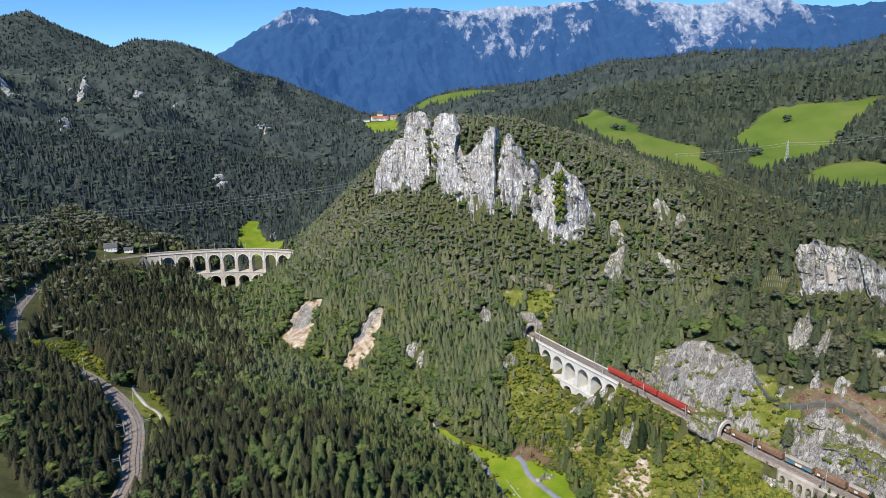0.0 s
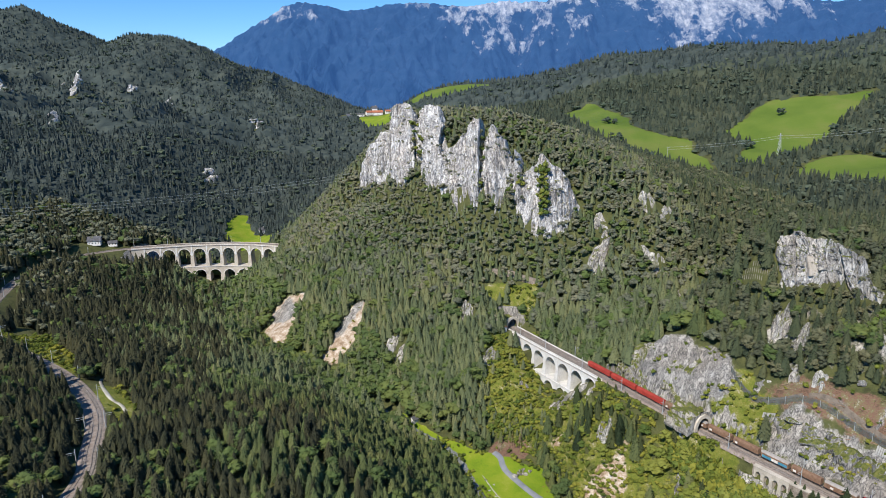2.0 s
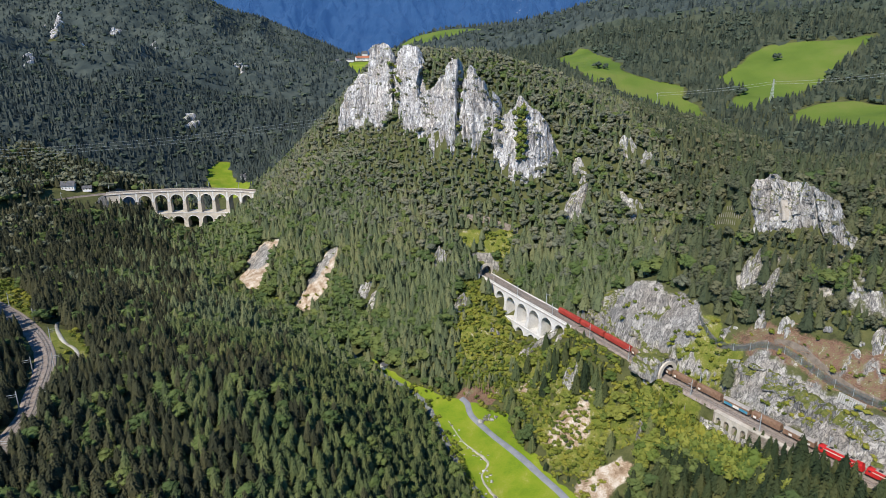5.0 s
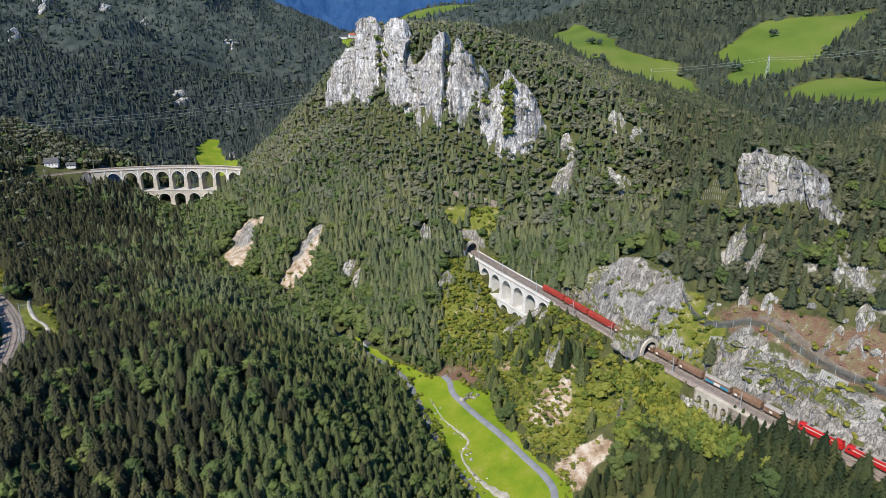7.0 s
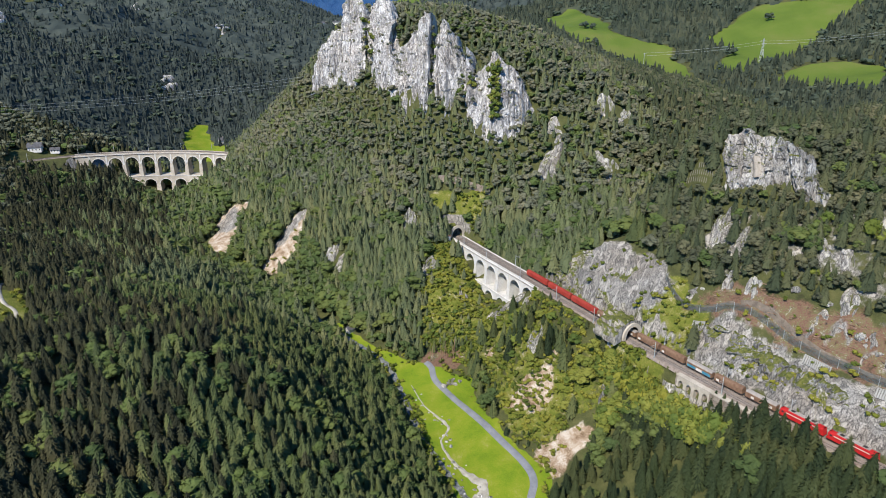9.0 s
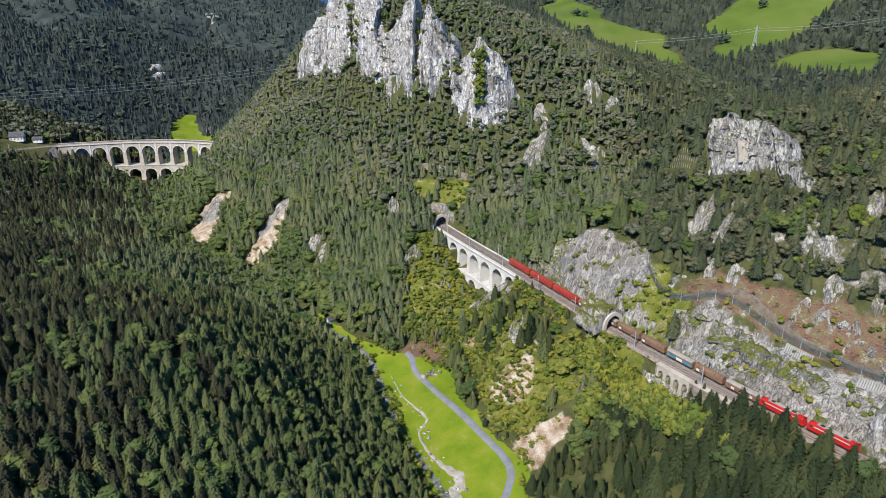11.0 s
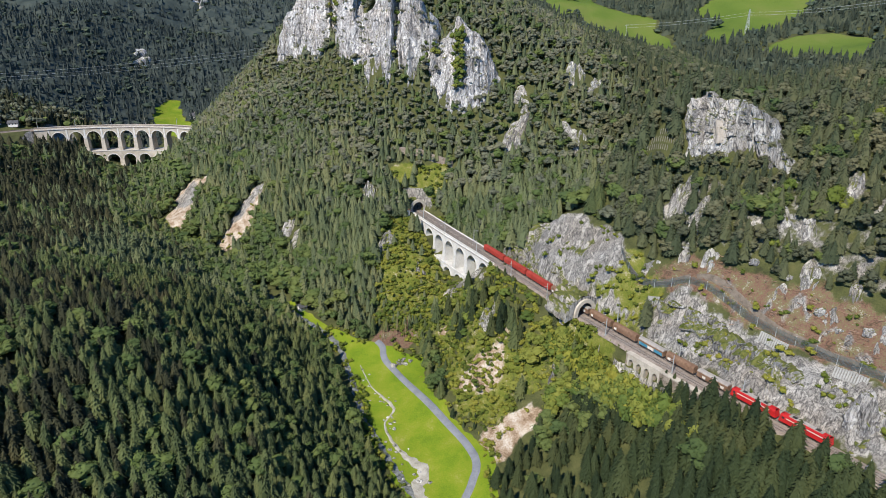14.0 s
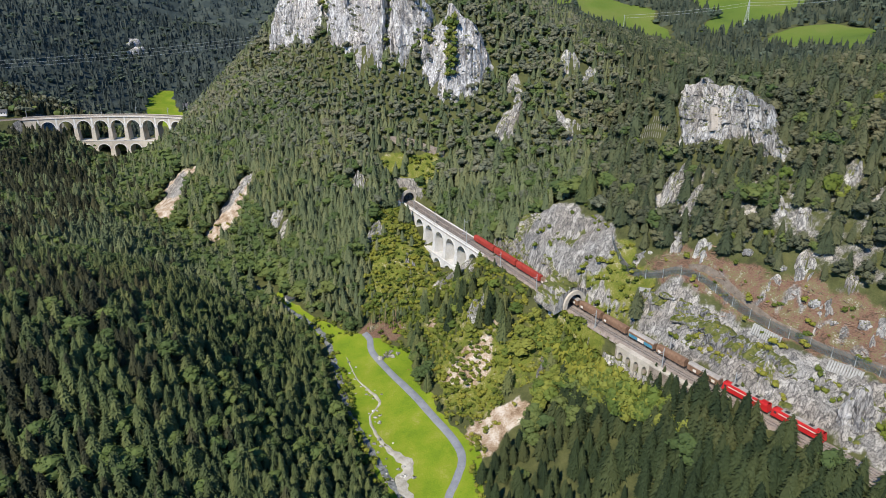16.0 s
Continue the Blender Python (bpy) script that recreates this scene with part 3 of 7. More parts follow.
def steps(*spans):
    out = []
    for a, b, d in spans:
        out.append(np.arange(a, b, d))
    return np.concatenate(out)


gx = steps((-6000, -2400, 300), (-2400, -1200, 60), (-1200, -420, 20), (-420, -168, 5), (-168, -110, 2.8), (-110, 270, 2.4), (270, 430, 5), (430, 1300, 18), (1300, 6001, 235))
gy = steps((-6000, -600, 450), (-600, 150, 30), (150, 200, 5), (200, 540, 2.4), (540, 620, 2.9), (620, 800, 5.5), (800, 1200, 12), (1200, 2700, 30), (2700, 6001, 300))
XX, YY = np.meshgrid(gx, gy, indexing="ij")
ZZ = land(XX, YY)
calm = smooth(2500, 3400, np.hypot(XX, YY - 400))
ZZ = ZZ * (1 - calm) + 110 * calm
# broken ledges where bare rock shows


def soften(mask, times=2):
    """Blurs a mask over the sheet's neighbouring points."""
    a = mask.astype(float)
    for _ in range(times):
        for axis in (0, 1):
            a = (np.roll(a, 1, axis) + 2 * a + np.roll(a, -1, axis)) / 4
    return a


below_line = (XX < np.interp(YY, RAIL_EAST[:, 1], RAIL_EAST[:, 0]) + 4) & (YY < 410)
craggy = soften(in_any(XX, YY, CRAGGY, 3, 12) & ~below_line)
rail_gap = np.minimum(line_distance(XX, YY, RAIL_EAST)[0], line_distance(XX, YY, RAIL_WEST)[0])
w = (XX * 0.5 + YY * 0.3 + ZZ * 0.9 + 4 * rumple(XX, YY, 18, 31)) / 7.5
w2 = (XX * 0.7 - YY * 0.5 + ZZ * 0.5 + 3 * rumple(XX, YY, 11, 33)) / 5.0
ledge = ((w - np.floor(w)) ** 1.5) * 2.6 + ((w2 - np.floor(w2)) ** 1.5) * 1.6 + rumple(XX, YY, 30, 34) * 1.5
ZZ = ZZ + craggy * (ledge - 1.2) * smooth(6, 10, rail_gap)
me = mesh_from("ground", np.stack([XX, YY, ZZ], -1).reshape(-1, 3), sheet(len(gx), len(gy)), GROUND, True)
slope_x, slope_y = np.gradient(ZZ, gx, gy)
steep = np.hypot(slope_x, slope_y)
give(me, "grass", soften(in_any(XX, YY, VALLEY_GRASS + VILLAGE_GRASS, 1.5, 15), 1).ravel())
give(me, "pasture", soften(in_any(XX, YY, PASTURE, 7, 60), 1).ravel())
slabs = soften(in_any(XX, YY, SLABS, 1.5, 9), 1)
give(me, "scree", soften(in_any(XX, YY, SCREE, 3, 12)).ravel())
give(me, "brown", soften(in_any(XX, YY, BROWN, 3, 14)).ravel())
give(me, "moss", np.maximum(soften(in_any(XX, YY, MOSSY, 3, 14)), 0.55 * soften(in_any(XX, YY, BANK, 3, 16))).ravel())
ROCKY = [[(186, 330), (204, 311), (226, 291), (250, 266), (268, 256), (264, 300), (240, 326), (205, 352), (188, 354)]]
rocky = soften(in_any(XX, YY, ROCKY, 4, 16)) * (0.46 + 0.12 * rumple(XX, YY, 17, 36))
in_brown = soften(in_any(XX, YY, BROWN[:1], 3, 14)) * smooth(0.25, 0.6, rumple(XX, YY, 11, 37)) * 0.62
give(me, "rock", np.maximum(np.maximum(np.maximum(craggy * 0.85, rocky), np.maximum(slabs * 0.8, in_brown)), smooth(1.35, 2.2, steep) * 0.7 * (YY < 1000) * ~below_line).ravel())
ground = tagged(new("ground", me), "wooded mountain slopes with meadows, scree and bare limestone", "ground", kind="structure")


def on_ground(x, y):
    return float(land(np.array([x]), np.array([y]))[0])

# ---- cliffs and crags ----
def grain(x, y, z, seed=0):
    """Smooth random values between 0 and 1 in space, for arrays."""
    x, y, z = np.broadcast_arrays(np.asarray(x, float), y, z)
    i, j, k = (np.floor(a).astype(np.int64) for a in (x, y, z))
    f, g, h = (smooth(0, 1, a - np.floor(a)) for a in (x, y, z))

    def at(a, b, c):
        n = ((i + a) * 73856093 ^ (j + b) * 19349663 ^ (k + c) * 83492791 ^ (seed + 7) * 2654435) & 0x7fffffff
        n = ((n ^ (n >> 13)) * 1274126177) & 0x7fffffff
        return ((n ^ (n >> 16)) & 0xffff) / 65535.0

    low = (at(0, 0, 0) * (1 - f) + at(1, 0, 0) * f) * (1 - g) + (at(0, 1, 0) * (1 - f) + at(1, 1, 0) * f) * g
    top = (at(0, 0, 1) * (1 - f) + at(1, 0, 1) * f) * (1 - g) + (at(0, 1, 1) * (1 - f) + at(1, 1, 1) * f) * g
    return low * (1 - h) + top * h


def ridged(x, y, seed=0):
    return 1 - np.abs(2 * grain(x, y, 0.0, seed) - 1)


def plates(x, y, seed=0):
    """One value for each broken plate of an uneven pattern."""
    return grain(np.floor(x), np.floor(y), 0.0, seed)


def rock_mesh(name, crest, foot, step, relief, mat, seed=0, upright=3.0, jag=1.0, sink=5.0, block=0.5, ends=4.0, bend=1.3, ledges=0.0):
    """A broken rock face between a foot line and a crest line, left to right as (x, y, z), with ribs, plates and clefts, closed behind."""
    C, F = np.array(crest, float), np.array(foot, float)
    way = np.r_[0, np.cumsum(np.hypot(*np.diff((C + F)[:, :2] / 2, axis=0).T) + 0.35 * np.abs(np.diff(C[:, 2])))]
    n = max(9, int(way[-1] / step))
    u = np.linspace(0, 1, n)
    C = np.stack([np.interp(u * way[-1], way, C[:, k]) for k in range(3)], -1)
    F = np.stack([np.interp(u * way[-1], way, F[:, k]) for k in range(3)], -1)
    s = u * way[-1]
    C[:, 2] += jag * relief * (1.1 * ridged(s / 5.0, 0.5, seed + 1) + 0.8 * grain(s / 1.8, 0.5, 0.0, seed + 2) - 1.0)
    F[:, 2] -= sink
    d = C[-1, :2] - C[0, :2]
    out = np.array([d[1], -d[0]]) / np.hypot(*d)
    v = np.linspace(0, 1, max(7, int((C - F)[:, 2].max() / step)))
    P = F[:, None] + (C - F)[:, None] * v[None, :, None]
    lean = v[None] ** bend + 0 * P[..., 2]
    if ledges:
        # the face rises in uneven terraces
        w = (P[..., 2] + 0.15 * s[:, None] + ledges * grain(s[:, None] / 14, P[..., 2] / 9, 0.0, seed + 14)) / ledges
        w = w - np.floor(w)
        lean = np.clip(lean + ledges * (smooth(0.55, 1.0, w) - w) / np.maximum(5, (C - F)[:, None, 2]) * np.minimum(1, 5 * (1 - v[None])), 0, 1)
    P[..., :2] = F[:, None, :2] + (C - F)[:, None, :2] * lean[..., None]
    s, z = s[:, None] + 0 * v[None], P[..., 2].copy()
    a = s + 2.6 * grain(s / 7, z / 11, 0.0, seed + 3)
    b = z + 3.0 * grain(s / 5, z / 9, 0.0, seed + 4)
    push = relief * (1.3 * (ridged(a / 12, b / (12 * upright), seed + 5) - 0.5) + 0.8 * (ridged(a / 5.0, b / (5.0 * upright), seed + 6) - 0.5) + 0.42 * (ridged(a / 2.1, b / (2.1 * upright), seed + 7) - 0.5)
                     + block * (0.9 * plates(a / 4.2 + b / 23, b / 8.5, seed + 8) + 0.5 * plates(a / 1.7 - b / 15, b / 3.6, seed + 9) - 0.7) + 0.16 * (grain(a / 0.9, b / 1.5, 0.0, seed + 10) - 0.5))
    cleft = np.abs(2 * grain(a / 6.5, b / (20 * upright), 0.0, seed + 11) - 1)
    push -= relief * 1.1 * (1 - smooth(0.0, 0.12, cleft))
    rim = np.minimum(s, way[-1] - s) / min(ends * 1.6, way[-1] * 0.45)
    push -= ends * (1 - smooth(0, 1, rim)) ** 1.5
    P[..., 0] += out[0] * push
    P[..., 1] += out[1] * push
    P[..., 2] += relief * 0.3 * (grain(a / 2.2, b / 2.2, 0.5, seed + 12) - 0.5) * v[None]
    back = []
    tall = (C - F)[:, 2].max()
    for k, drop in ((0.10, 0.02), (0.22, 0.12), (0.38, 0.45), (0.55, 0.9)):
        q = P[:, -1].copy()
        q[:, :2] -= out * k * min(30, tall)
        q[:, 2] -= drop * min(60, tall) * (0.7 + 0.6 * grain(u * way[-1] / 5, k * 9, 0.0, seed + 13))
        back.append(q)
    P = np.concatenate([P, np.stack(back, 1)], 1)
    return mesh_from(name, P.reshape(-1, 3), sheet(P.shape[0], P.shape[1]), mat)


# the great cliff: buttresses and pinnacles, each with its crest and its foot
BUTTRESSES = []
BUTTRESSES.append(([(-80, 713, 140), (-77, 719, 149), (-75, 725, 166), (-68, 722, 180), (-63, 719, 190), (-56, 716, 195), (-51, 713, 202), (-43, 709, 204), (-40, 708, 219), (-37, 706, 229), (-29, 702, 232), (-20, 693, 231), (-15, 687, 226), (-12, 684, 218)],
                   [(-80, 711, 136), (-76, 705, 135), (-73, 706, 138), (-67, 701, 142), (-61, 695, 144), (-55, 690, 148), (-50, 685, 149), (-42, 679, 154), (-39, 678, 156), (-36, 670, 154), (-27, 654, 150), (-19, 651, 157), (-14, 655, 168), (-12, 675, 191)]))
BUTTRESSES.append(([(-12, 683, 210), (-8, 678, 221), (-4, 674, 229), (2, 667, 230), (9, 658, 229), (12, 654, 224), (14, 652, 202), (17, 644, 196), (20, 635, 189)],
                   [(-10, 659, 177), (-6, 645, 167), (-3, 633, 159), (3, 622, 154), (10, 612, 151), (13, 607, 149), (15, 605, 149), (18, 604, 152), (20, 600, 150)]))
BUTTRESSES.append(([(16, 634, 185), (19, 634, 188), (22, 635, 191), (25, 633, 193), (28, 632, 197), (32, 627, 202), (36, 620, 204), (39, 614, 212), (42, 609, 218), (46, 605, 219), (49, 611, 217), (50, 613, 207)],
                   [(17, 603, 149), (20, 593, 142), (23, 584, 136), (26, 578, 133), (29, 578, 134), (32, 580, 139), (36, 581, 143), (39, 575, 137), (42, 572, 137), (46, 578, 148), (49, 597, 171), (50, 607, 185)]))
BUTTRESSES.append(([(45, 602, 177), (48, 603, 181), (51, 601, 188), (54, 599, 207), (57, 596, 212), (59, 594, 213), (63, 592, 207), (66, 589, 201), (69, 586, 200), (72, 584, 192), (75, 582, 183)],
                   [(45, 582, 152), (48, 580, 151), (51, 577, 150), (54, 574, 148), (57, 569, 143), (59, 563, 137), (62, 564, 140), (66, 567, 146), (69, 567, 150), (72, 567, 151), (74, 565, 149)]))
BUTTRESSES.append(([(72, 584, 173), (76, 581, 178), (78, 579, 193), (80, 578, 190), (83, 576, 176)],
                   [(72, 563, 145), (76, 555, 136), (78, 554, 134), (80, 553, 134), (83, 553, 135)]))
BUTTRESSES.append(([(80, 574, 165), (83, 576, 170), (87, 573, 175), (91, 570, 179), (94, 567, 182), (97, 565, 188), (100, 563, 191), (103, 560, 184), (107, 557, 182), (111, 556, 179), (115, 555, 175), (119, 553, 169), (122, 552, 160), (126, 550, 149), (129, 550, 144)],
                   [(79, 554, 135), (82, 547, 128), (86, 543, 124), (90, 541, 123), (93, 541, 125), (97, 543, 129), (99, 540, 126), (103, 538, 124), (107, 539, 126), (111, 541, 129), (115, 541, 130), (119, 542, 132), (122, 545, 136), (126, 547, 138), (129, 548, 140)]))
rock_cliff = tagged(new("rock_cliff"), "tall pinnacled pale grey limestone cliff above pine forest", "cliff", kind="structure")
for k, (crest, foot) in enumerate(BUTTRESSES):
    part_mesh("buttress", rock_mesh("buttress", crest, foot, 0.85, 3.0, ROCK_PALE, 41 + 20 * k, jag=0.8, sink=8, block=0.75, ends=0.6), rock_cliff)
OUTCROP = ([(207, 382, 132), (208, 380, 140), (210, 379, 143), (210, 379, 154), (211, 378, 157), (213, 375, 157), (214, 374, 160), (216, 371, 161), (218, 367, 159), (221, 363, 158), (223, 359, 159), (226, 355, 158), (228, 352, 157), (230, 348, 156), (231, 345, 155), (233, 343, 150), (234, 342, 153), (235, 340, 151), (237, 336, 142), (239, 332, 138), (241, 329, 135)],
           [(202, 366, 133), (204, 364, 133), (205, 362, 132), (206, 360, 132), (208, 358, 130), (210, 357, 130), (212, 356, 131), (214, 354, 132), (217, 352, 134), (220, 350, 135), (222, 348, 135), (226, 345, 132), (228, 342, 131), (231, 339, 128), (232, 337, 130), (233, 336, 132), (234, 335, 134), (235, 333, 132), (237, 331, 131), (239, 328, 132), (240, 326, 133)])
rock_outcrop = tagged(new("rock_outcrop"), "bare blocky grey limestone outcrop with a pale scar", "cliff", kind="structure")
part_mesh("rock_face", rock_mesh("rock_face", *OUTCROP, 0.45, 2.6, ROCK, 57, upright=1.8, jag=0.35, block=0.95, ends=3.0), rock_outcrop)


def crag(x, y, wide, tall, deep=None, turn=0.0, seed=0, mat=None, name="rock_crag", label="weathered grey limestone crag among trees", sink=0.35, lift=0.0):
    """A broken lump of limestone standing out of the slope."""
    bm = bmesh.new()
    bmesh.ops.create_icosphere(bm, subdivisions=2 if wide < 2.4 else 3 if y > 1000 or wide * tall < 60 else 4 if wide * tall < 330 else 5, radius=1)
    deep = deep or wide * 0.7
    base = on_ground(x, y) + lift
    ct, st = math.cos(turn), math.sin(turn)
    o = Vector((seed * 7.3, seed * 3.1, seed * 1.7))
    rr = random.Random(seed)
    planes = [Vector((rr.gauss(0, 1), rr.gauss(0, 1), rr.gauss(0.1, 0.7))).normalized() for _ in range(13)]
    tilt = [rr.uniform(-3.2, 0.5) for _ in planes]
    for v in bm.verts:
        p = v.co.copy()
        d = min(1.25, min((1.0 + 0.1 * c) / max(0.05, p.dot(nrm)) for nrm, c in zip(planes, tilt)))
        d *= 1 + 0.2 * noise.noise(p * 1.7 + o) + 0.2 * noise.cell(Vector((p.x * 3.1 + p.z, p.y * 3.1, p.z * 0.9)) + o) + 0.12 * noise.noise(Vector((p.x * 5, p.y * 5, p.z * 2.2)) + o) + 0.04 * noise.noise(p * 11 + o)
        q = Vector((p.x * wide / 2 * d, p.y * deep / 2 * d, p.z * tall / 2 * d))
        v.co = Vector((x + q.x * ct - q.y * st, y + q.x * st + q.y * ct, base + q.z + tall * (0.5 - sink)))
    ob = part(name, bm, mat or ROCK)
    return tagged(ob, label, "rock")


scar = []
for f in (0.60, 0.22):
    row = []
    for u in (0.365, 0.385, 0.405, 0.42):
        a, b = (np.array([np.interp(u * (len(q) - 1), np.arange(len(q)), np.array(q, float)[:, c]) for c in range(3)]) for q in OUTCROP)
        p = b + (a - b) * f
        p[:2] = b[:2] + (a - b)[:2] * f ** 1.3 + np.array([-0.84, -0.54]) * 1.5
        row.append(tuple(p))
    scar.append(row)
part_mesh("scar", rock_mesh("scar", scar[0], scar[1], 0.4, 0.8, SCAR, 58, sink=0.0, jag=1.2, ends=1.6), rock_outcrop, "pale tan freshly broken scar")
# crags on the slopes: ends of the foot line, height, where along it the top stands, and how far the middle runs downhill
SLOPE_CRAGS = [(152, 594, 161, 600, 6, 0.3, 5), (166, 579, 170, 571, 10, 0.7, 3), (176, 555, 194, 552, 13, 0.7, 10), (194, 549, 205, 542, 11, 0.5, 8), (136, 535, 151, 545, 9, 0.8, 3), (128, 517, 141, 505, 25, 0.6, 3),
               (144, 531, 149, 526, 9, 0.6, 1), (170, 505, 178, 513, 11, 0.7, 2), (175, 504, 188, 500, 10, 0.2, 5), (186, 474, 190, 473, 7, 0.5, 2), (204, 477, 213, 475, 6, 0.5, 2)]
WEST_CRAGS = [(24, 499, 40, 500, 12, 0.5, 5), (-37, 525, -29, 520, 7, 0.3, 1), (-34, 504, -21, 495, 7, 0.7, 2), (-26, 492, -17, 484, 10, 0.3, 3), (41, 462, 52, 455, 14, 0.5, 3), (67, 442, 75, 443, 10, 0.7, 2),
              (90, 424, 95, 412, 13, 0.7, 1), (102, 417, 107, 406, 10, 0.5, 2), (107, 402, 112, 394, 9, 0.5, 2), (103, 367, 114, 358, 11, 0.5, 2), (138, 323, 142, 320, 12, 0.5, 1), (150, 312, 158, 307, 7, 0.7, 1)]
CLEARING_CRAGS = [(193, 350, 204, 343, 13, 0.7, 9), (199, 335, 206, 328, 10, 0.5, 5), (213, 309, 221, 312, 6, 0.5, 1), (226, 307, 233, 306, 8, 0.5, 1), (231, 300, 239, 298, 7, 0.2, 1), (248, 304, 255, 298, 9, 0.4, 4),
                  (206, 260, 217, 257, 9, 0.4, 3)]
LOW_CRAGS = [(178, 334, 188, 324, 3, 0.5, 1), (192, 323, 196, 317, 4, 0.3, 1), (198, 314, 205, 306, 4, 0.2, 1), (219, 289, 225, 286, 4, 0.7, 1), (227, 290, 237, 283, 5, 0.4, 1), (241, 277, 246, 273, 5, 0.7, 1),
             (232, 274, 239, 272, 4, 0.5, 1), (243, 260, 249, 255, 6, 0.7, 2)]


def rock_face(x0, y0, x1, y1, tall, peak, drop, seed, mat, label, step=0.0, lift=0.0):
    """A crag whose foot follows the ground and whose top is ragged."""
    u = np.linspace(0, 1, 9)
    x, y = x0 + (x1 - x0) * u, y0 + (y1 - y0) * u
    size = math.hypot(x1 - x0, y1 - y0)
    ox, oy = (y1 - y0) / size, (x0 - x1) / size
    swell = np.sin(np.pi * u) ** 0.8 * (0.6 + 0.8 * grain(u * 4, 0.3, 0.0, seed))
    fx, fy = x + ox * drop * swell, y + oy * drop * swell
    shape = np.where(u < peak, u / peak, (1 - u) / (1 - peak)) ** 0.5 * (0.55 + 0.7 * grain(u * 5, 0.7, 0.0, seed + 1))
    back = 0.72 * tall * shape
    cx, cy = x - ox * back, y - oy * back
    crest = np.stack([cx, cy, land(cx, cy) + (0.6 + 0.14 * tall) * (0.4 + grain(u * 6, 0.2, 0.0, seed + 2)) * np.sin(np.pi * u) ** 0.5 - 0.5 + lift], -1)
    foot = np.stack([fx, fy, land(fx, fy)], -1)
    me = rock_mesh("rock_crag", crest, foot, step or (0.42 if y0 < 420 else 0.55), min(2.4, 0.9 + 0.12 * tall), mat, seed, upright=2.6, jag=1.0, sink=2.0, block=0.8, ends=min(2.0, size * 0.2))
    return tagged(new("rock_crag", me), label, "rock")


rk = random.Random(8)
for k, row in enumerate(SLOPE_CRAGS + WEST_CRAGS + CLEARING_CRAGS + LOW_CRAGS):
    x0, y0, x1, y1, tall, peak, drop = row
    mat = ROCK_CRAG
    label = "low pale limestone rocks beside the clearing" if row in LOW_CRAGS else "weathered grey limestone crag on the bank" if row in WEST_CRAGS else "weathered pale limestone crag among trees"
    size = math.hypot(x1 - x0, y1 - y0)
    ox, oy = (y1 - y0) / size, (x0 - x1) / size
    # the main rib, and lesser ribs beside and below it
    rock_face(x0 + (x1 - x0) * 0.12, y0 + (y1 - y0) * 0.12, x0 + (x1 - x0) * 0.86, y0 + (y1 - y0) * 0.86, tall, peak, drop, 130 + 40 * k, mat, label)
    for i in range(4 if tall > 8 else 2):
        a, w, b = rk.random(), max(2.2, size * rk.uniform(0.22, 0.4)) / size, rk.uniform(-0.2, 1.1) * (drop + 0.25 * tall)
        a = a * (1 - w)
        rock_face(x0 + (x1 - x0) * a + ox * b, y0 + (y1 - y0) * a + oy * b, x0 + (x1 - x0) * (a + w) + ox * b, y0 + (y1 - y0) * (a + w) + oy * b, tall * rk.uniform(0.35, 0.75), rk.uniform(0.25, 0.75), drop * rk.uniform(0.3, 0.8), 130 + 40 * k + 8 * i + 8, mat, label)
# bare streaks of rock that run down the far hills: from, to, width
FAR_STREAKS = [(-1087, 1669, -1004, 1580, 26), (-1000, 1576, -955, 1515, 17), (-927, 1744, -849, 1569, 15), (-970, 1748, -935, 1677, 9), (-796, 1731, -781, 1727, 16), (-819, 1612, -775, 1571, 9), (-765, 1585, -740, 1545, 10),
               (-700, 1736, -650, 1618, 10), (-475, 1274, -467, 1302, 14), (-388, 1361, -341, 1307, 15), (-382, 1080, -354, 1045, 8), (-640, 1110, -600, 1050, 8)]
FAR_SPOTS = []
rk = random.Random(9)
for x0, y0, x1, y1, wide in FAR_STREAKS:
    n = max(2, int(math.hypot(x1 - x0, y1 - y0) / 22))
    for i in range(n):
        f, w = (i + rk.uniform(0.2, 0.8)) / n, wide * rk.uniform(0.5, 1.0)
        x, y = x0 + (x1 - x0) * f + rk.uniform(-0.2, 0.2) * wide, y0 + (y1 - y0) * f
        FAR_SPOTS.append((x, y, w))
        rock_face(x - w * 0.5, y + rk.uniform(0, 6), x + w * 0.5, y - rk.uniform(0, 6), rk.uniform(14, 24), rk.uniform(0.3, 0.7), rk.uniform(8, 16), 900 + 20 * len(FAR_SPOTS), ROCK_PALE, "pale limestone crag on a far wooded hill", 1.6, 7.0)
# the bare rock above the railway: the rounded head beside the viaduct and the broken wall past the tunnel
HEAD = ([(127, 404, 62), (131, 401, 75), (138, 398, 84), (148, 391, 87), (156, 380, 89), (164, 366, 87), (169, 356, 83), (171, 350, 76)],
        [(123, 407, 58), (127, 398, 58), (131, 391, 59), (137, 379, 59), (142, 368, 59), (147, 358, 60), (152, 352, 63), (158, 348, 68)])
me = rock_mesh("rock_head", *HEAD, 0.42, 2.1, ROCK_MOSSY, 71, upright=1.2, jag=0.4, block=0.9, ends=2.5, bend=1.7, ledges=7.5)
tagged(new("rock_head", me), "rounded grey limestone head with mossy ledges beside the railway", "cliff", kind="structure")
WALL = ([(178, 320, 69), (182, 315, 76), (188, 307, 79), (200, 292, 77), (209, 277, 73), (219, 261, 73), (228, 246, 71), (240, 228, 72)],
        [(171, 316, 60), (174, 311, 60), (180, 302, 60), (190, 286, 60), (199, 271, 60), (208, 256, 60), (216, 244, 60), (226, 228, 60)])
me = rock_mesh("rock_wall", *WALL, 0.40, 2.5, ROCK_WALL, 83, upright=1.1, jag=0.7, block=1.2, ends=2.0, bend=1.2, ledges=5.5)
